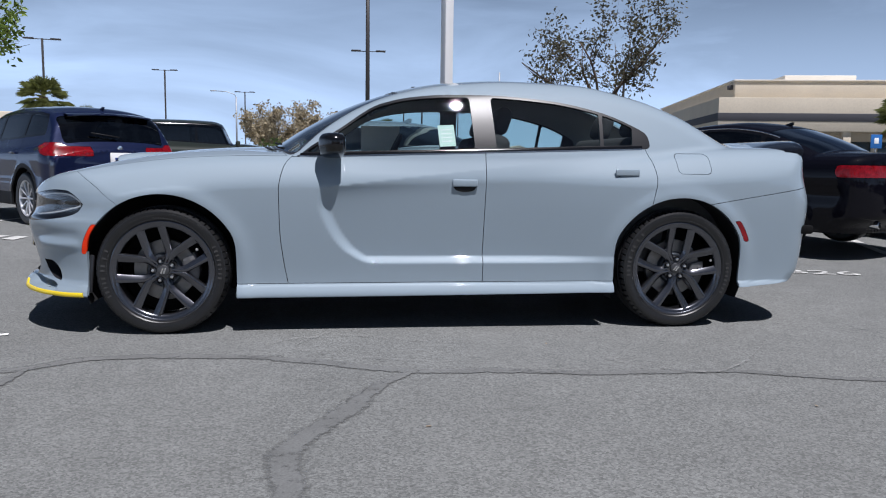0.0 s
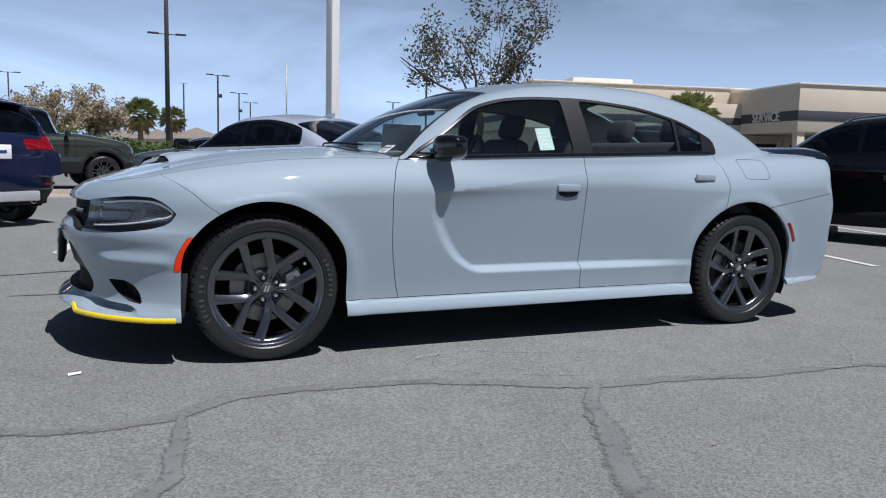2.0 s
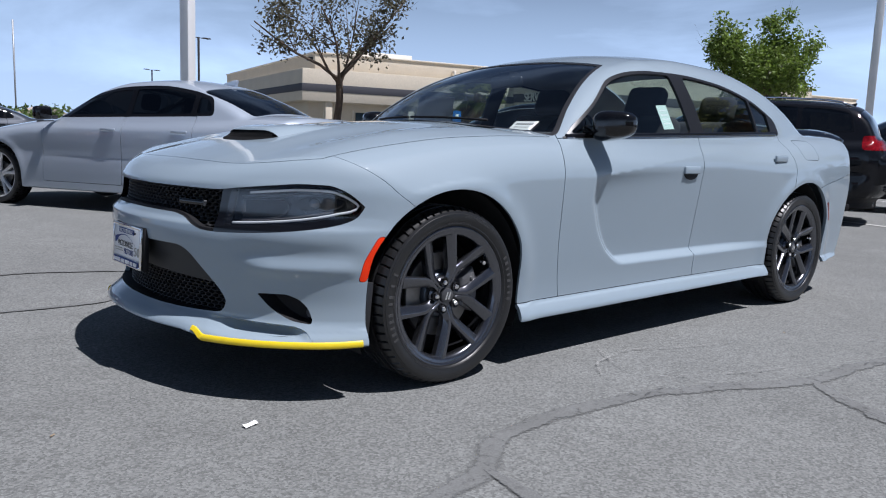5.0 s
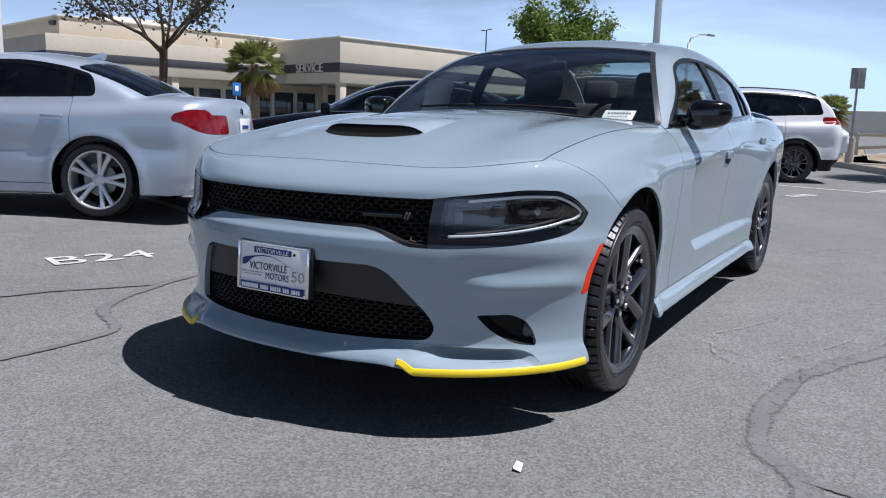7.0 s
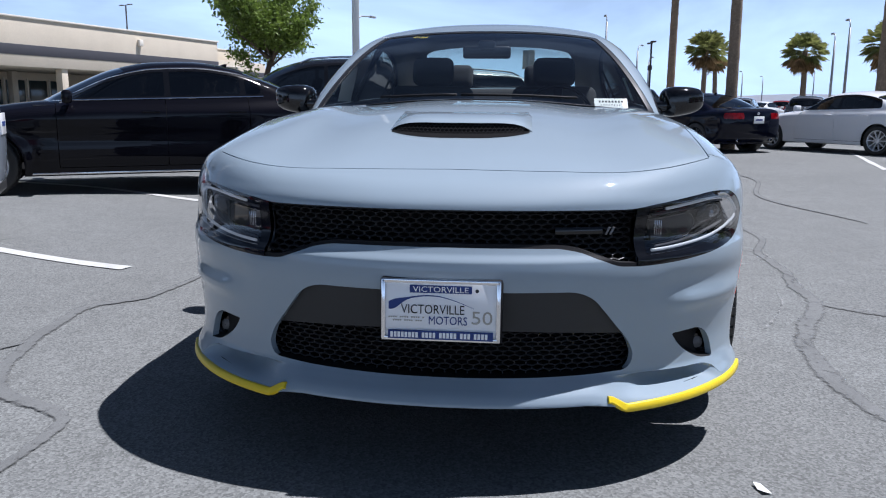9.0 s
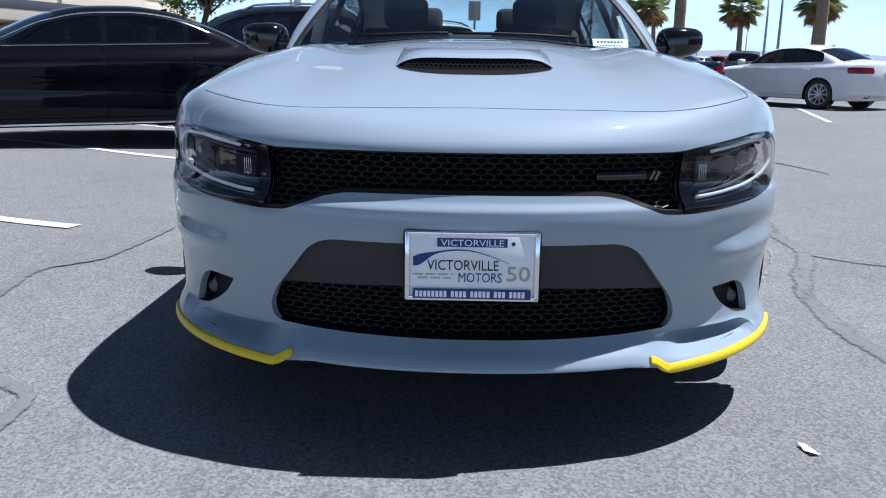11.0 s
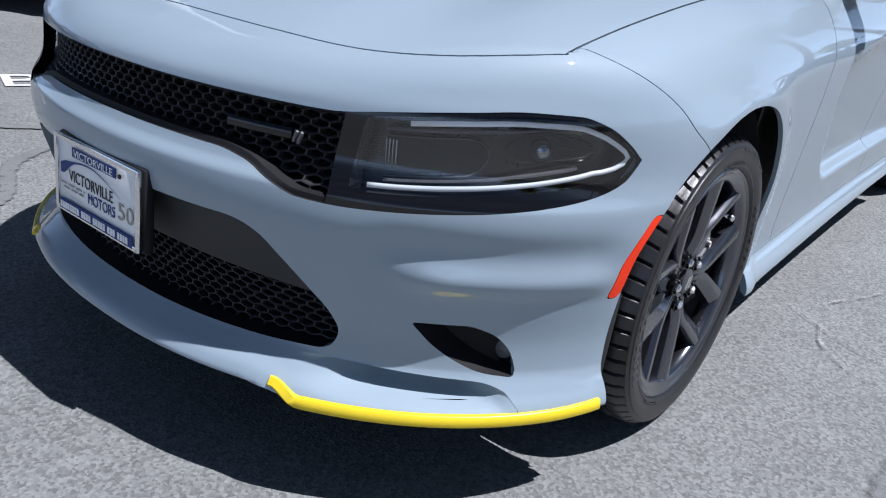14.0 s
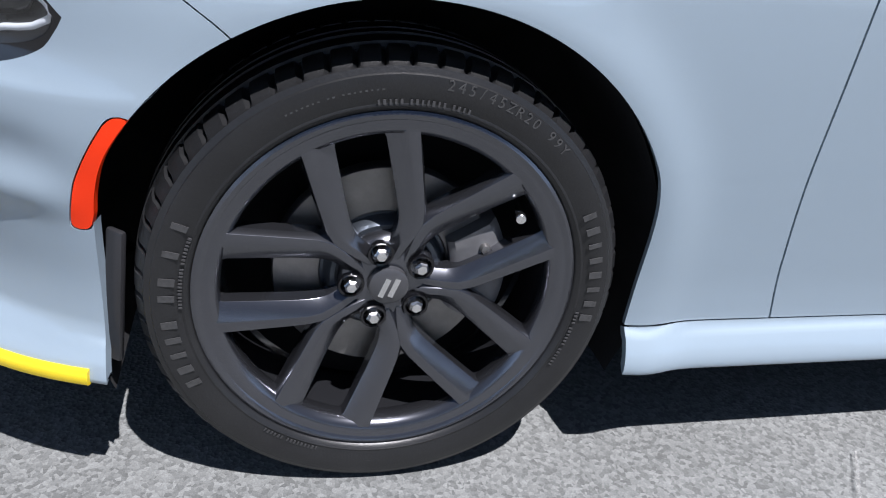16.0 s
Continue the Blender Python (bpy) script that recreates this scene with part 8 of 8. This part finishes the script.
# behind the viewer, unseen: parked cars, low building and trees added to
# reflect in the doors and hold back bright horizon sky
for k in range(9):
    src = far_src[(k * 2 + k // 3) % 3]
    copy_thing(src, Matrix.Translation((-18 + 4.6 * k, -21.5 - 0.5 * (k % 2), 0)) @ Matrix.Rotation(radians(80 + rnd.uniform(-4, 4)), 4, "Z"))
for o in far_src:
    for c in (*o.children_recursive, o):
        bpy.data.objects.remove(c)
far = thing("shop_building", "long low beige building across the lot", "building")
far.matrix_world = Matrix.Translation((4, -52, 0))
part("wall", box(70, 14, 5.2, 0.1, (0, 0, 2.6)), M["stucco"], far)
part("band", box(70.2, 14.2, 0.8, 0.02, (0, 0, 4.0)), M["stucco_dark"], far)
for k in range(12):
    part("window", box(3.4, 0.1, 2.4, 0.02, (-30 + 5.4 * k, 7.03, 1.5)), M["shopglass"], far)
for k in range(5):
    tree("far_tree", "dark green tree across the lot", (-20 + 11 * k, -33 + 2.5 * (k % 2)), 6.2 + 0.5 * (k % 3), 2.6, 2.2, 81 + k, "leaf_green", 2600, 0.26, 8, 0.1)
for k in range(3):
    fan_palm("fan_palm", "tall fan palm across the lot", (-14 + 12 * k, -29), 8.0, 1.9, 91 + k, 0.22, 0.4)
island("planter", [(19.3, -3.1), (19.5, -0.2), (26, 0.2), (33, -1.0), (34, -7.4), (26.5, -6.2), (21.5, -4.0)], "pale kerbed island of dry soil below a rail fence")
M["fence"] = mat("pale_fence_paint", (0.62, 0.57, 0.48), 0.7, var=0.1, scale=3)
fence = thing("rail_fence", "pale beige two-rail wooden fence on a dry planter", "fence")
knots = [(27.6, 0.1), (26.1, -2.25), (28.3, -4.5), (30.8, -6.6)]
for (x0, y0), (x1, y1) in zip(knots, knots[1:]):
    span = Vector((x1 - x0, y1 - y0, 0))
    mid = Vector(((x0 + x1) / 2, (y0 + y1) / 2, 0))
    turn_z = Matrix.Rotation(math.atan2(span.y, span.x), 4, "Z")
    for zz, tilt in ((0.86, 0.0), (0.50, -5.0)):
        part("rail", box(span.length + 0.04, 0.06, 0.11, 0.008), M["fence"], fence, m=Matrix.Translation(mid + Vector((0, 0, zz))) @ turn_z @ Matrix.Rotation(radians(tilt), 4, "Y"))
    part("post", box(0.10, 0.10, 0.55, 0.01, (0, 0, 0.38)), M["fence"], fence, m=Matrix.Translation(mid) @ turn_z)
for x0, y0 in knots:
    part("post", box(0.16, 0.16, 0.86, 0.012, (0, 0, 0.49)), M["fence"], fence, m=Matrix.Translation((x0, y0, 0)))
pylon = thing("sign_pylon", "narrow beige sign pylon with a dark side", "sign")
pylon.matrix_world = Matrix.Translation((31.6, -4.9, 0)) @ Matrix.Rotation(radians(12), 4, "Z")
part("panel", box(0.30, 0.62, 2.25, 0.02, (0, 0, 1.22)), M["coping"], pylon, "pale blank sign panel")
part("side", box(0.32, 0.20, 2.32, 0.02, (0, 0.42, 1.25)), M["stucco_dark"], pylon, "dark side panel")
for zz in (0.55, 1.05, 1.60):
    part("band", box(0.012, 0.60, 0.03, 0, (-0.157, 0, zz)), M["stucco_dark"], pylon)

# dealer plate and papers on the sedan
plate = thing("dealer_plate", "white dealer plate in a chrome frame with blue lettering", "number plate")
px = -2.488
plate.matrix_world = Matrix.Translation((px, 0.002, 0.515)) @ Matrix.Rotation(radians(-90), 4, "Z") @ Matrix.Rotation(radians(-3), 4, "X")
part("bracket", box(0.334, 0.026, 0.178, 0.010, (0, 0.016, -0.002)), M["black_matt"], plate)
part("panel", box(0.300, 0.004, 0.150, 0.001, (0, 0, 0)), M["white_plate"], plate)
bm = bmesh.new()
for sx, sz, ax_, az in ((0.322, 0.012, 0, 0.079), (0.322, 0.012, 0, -0.079), (0.012, 0.168, 0.156, 0), (0.012, 0.168, -0.156, 0)):
    box(sx, 0.010, sz, 0.003, (ax_, -0.003, az), bm=bm)
part("frame", bm, M["chrome"], plate, "thin chrome plate frame")
part("band", box(0.168, 0.003, 0.021, 0.001, (0, -0.007, 0.058)), M["ink"], plate, "blue name band")
part("band", box(0.285, 0.003, 0.024, 0.001, (0, -0.007, -0.068)), M["ink"], plate, "blue name band")
face = Matrix.Rotation(radians(90), 4, "X")


def fitted_letters(text, wide, high, at, key, label="", slant=0.0):
    """Built-in letters scaled to a width and height, on the plate's face."""
    me = letters(text, 0.05, 0.0004)
    co = np.array([v.co for v in me.vertices])
    lo, hi = co.min(0), co.max(0)
    for v in me.vertices:
        u = (v.co.y - (lo[1] + hi[1]) / 2) / (hi[1] - lo[1]) * high
        v.co = ((v.co.x - (lo[0] + hi[0]) / 2) / (hi[0] - lo[0]) * wide + slant * u, u, v.co.z)
    return part("lettering", me, M[key], plate, label, m=Matrix.Translation(at) @ face)


fitted_letters("VICTORVILLE", 0.150, 0.015, (0, -0.0095, 0.058), "white_plate")
fitted_letters("VICTORVILLE", 0.172, 0.025, (-0.022, -0.0035, 0.002), "ink_black")
fitted_letters("MOTORS", 0.104, 0.023, (0.020, -0.0035, -0.028), "ink")
fitted_letters("50", 0.056, 0.036, (0.112, -0.0035, -0.018), "sign_back")
bm = bmesh.new()
xx = -0.136
for wlen in (8, 4, 5, 3, 4):
    for k in range(wlen):
        box(0.0072, 0.0015, 0.015, 0.0004, (xx + 0.0036, -0.0095, -0.068), bm=bm)
        xx += 0.0098
    xx += 0.0078
part("lettering", bm, M["white_plate"], plate, "white blank word bars")
bm = bmesh.new()
prev = None
for k in range(41):
    u = k / 40
    x = -0.142 + 0.232 * u
    zc = 0.004 + 0.036 * math.sin(math.pi * min(1, 0.12 + u * 0.80)) ** 1.1 - 0.012 * max(0, u - 0.6)
    w = 0.021 * math.exp(-((u - 0.06) / 0.11) ** 2) + 0.0045 * (1 - u) + 0.0008
    cur = [bm.verts.new((x, -0.0035, zc + w * 0.25)), bm.verts.new((x, -0.0035, zc - w * 0.75))]
    if prev:
        bm.faces.new((prev[0], prev[1], cur[1], cur[0]))
    prev = cur
part("emblem", bm, M["ink"], plate, "blue car-roof swoosh emblem")
bm = bmesh.new()
for k, (wd, zz) in enumerate(((0.105, -0.021), (0.082, -0.030))):
    for j in range(int(wd / 0.0062)):
        if j % 5 != 4:
            box(0.0042, 0.0010, 0.0034, 0, (-0.140 + 0.012 * k + 0.0062 * j, -0.0035, zz), bm=bm)
part("lettering", bm, M["sign_back"], plate, "small grey blank word bars")
part("screw", lathe([(0.0005, -0.002), (0.004, -0.0015), (0.005, 0.002)], 14, "Y"), M["ink_black"], plate, m=Matrix.Translation((0.098, -0.0085, 0.056)))


def tag_on(f, x, y, down, w, h, key, label, turn=0.0, lift=0.004):
    """A paper lying on the inside of the glass, lined up with it."""
    if down:
        p = cast(f, [(x, y, 1.75)], (0, 0, -1), 1.3)[0]
    else:
        p = cast(f, [(x, -1.25, y)], (0, 1, 0), 1.0)[0]
    n = Vector(normal_at(f, p)[0])
    if down:
        n = Vector((n.x, 0, n.z)).normalized()
    q = Vector(p) - n * lift
    side = Vector((0, -1, 0)) if down else Vector((1, 0, 0))
    up = n.cross(side).normalized()
    if up.z < 0:
        up = -up
    side = up.cross(n).normalized()
    m = Matrix(((side.x, up.x, n.x, q.x), (side.y, up.y, n.y, q.y), (side.z, up.z, n.z, q.z), (0, 0, 0, 1))) @ Matrix.Rotation(radians(turn), 4, "Z")
    t = single("paper_tag", box(w, h, 0.001), M[key], label, "paper", m=m)
    bm = bmesh.new()
    for k in range(4 if h > 0.1 else 0):
        box(w * 0.7, h * 0.06, 0.0006, 0, (0, h * (0.28 - 0.18 * k), 0.0012), bm=bm)
    for k in range(0 if h > 0.1 else 8):
        box(w * 0.055, h * 0.20, 0.0006, 0, (w * (-0.34 + 0.097 * k), h * 0.16, 0.0012), bm=bm)
        box(w * 0.04, h * 0.08, 0.0006, 0, (w * (-0.30 + 0.08 * k), -h * 0.20, 0.0012), bm=bm)
    part("print", bm, M["ink_black"] if h < 0.1 else M["paper"], t)
    return t


tag_on(main_body, -0.82, -0.60, True, 0.15, 0.075, "paper", "white stock tag with dark print behind the windscreen", 0, 0.020)
tag_on(main_body, -0.24, 0.36, True, 0.075, 0.045, "paper_yellow", "small yellow sticker at the top of the windscreen", 0, 0.012)
tag_on(main_body, 0.10, 1.165, False, 0.098, 0.140, "paper_green", "pale green paper tag hanging inside the side window", 4, 0.03)
sheet_in = single("window_sticker", box(0.30, 0.002, 0.20, 0), M["paper"], "white price sheet on the far side window", "paper", m=Matrix.Translation((-0.22, 0.765, 1.17)) @ Matrix.Rotation(radians(14), 4, "X"))
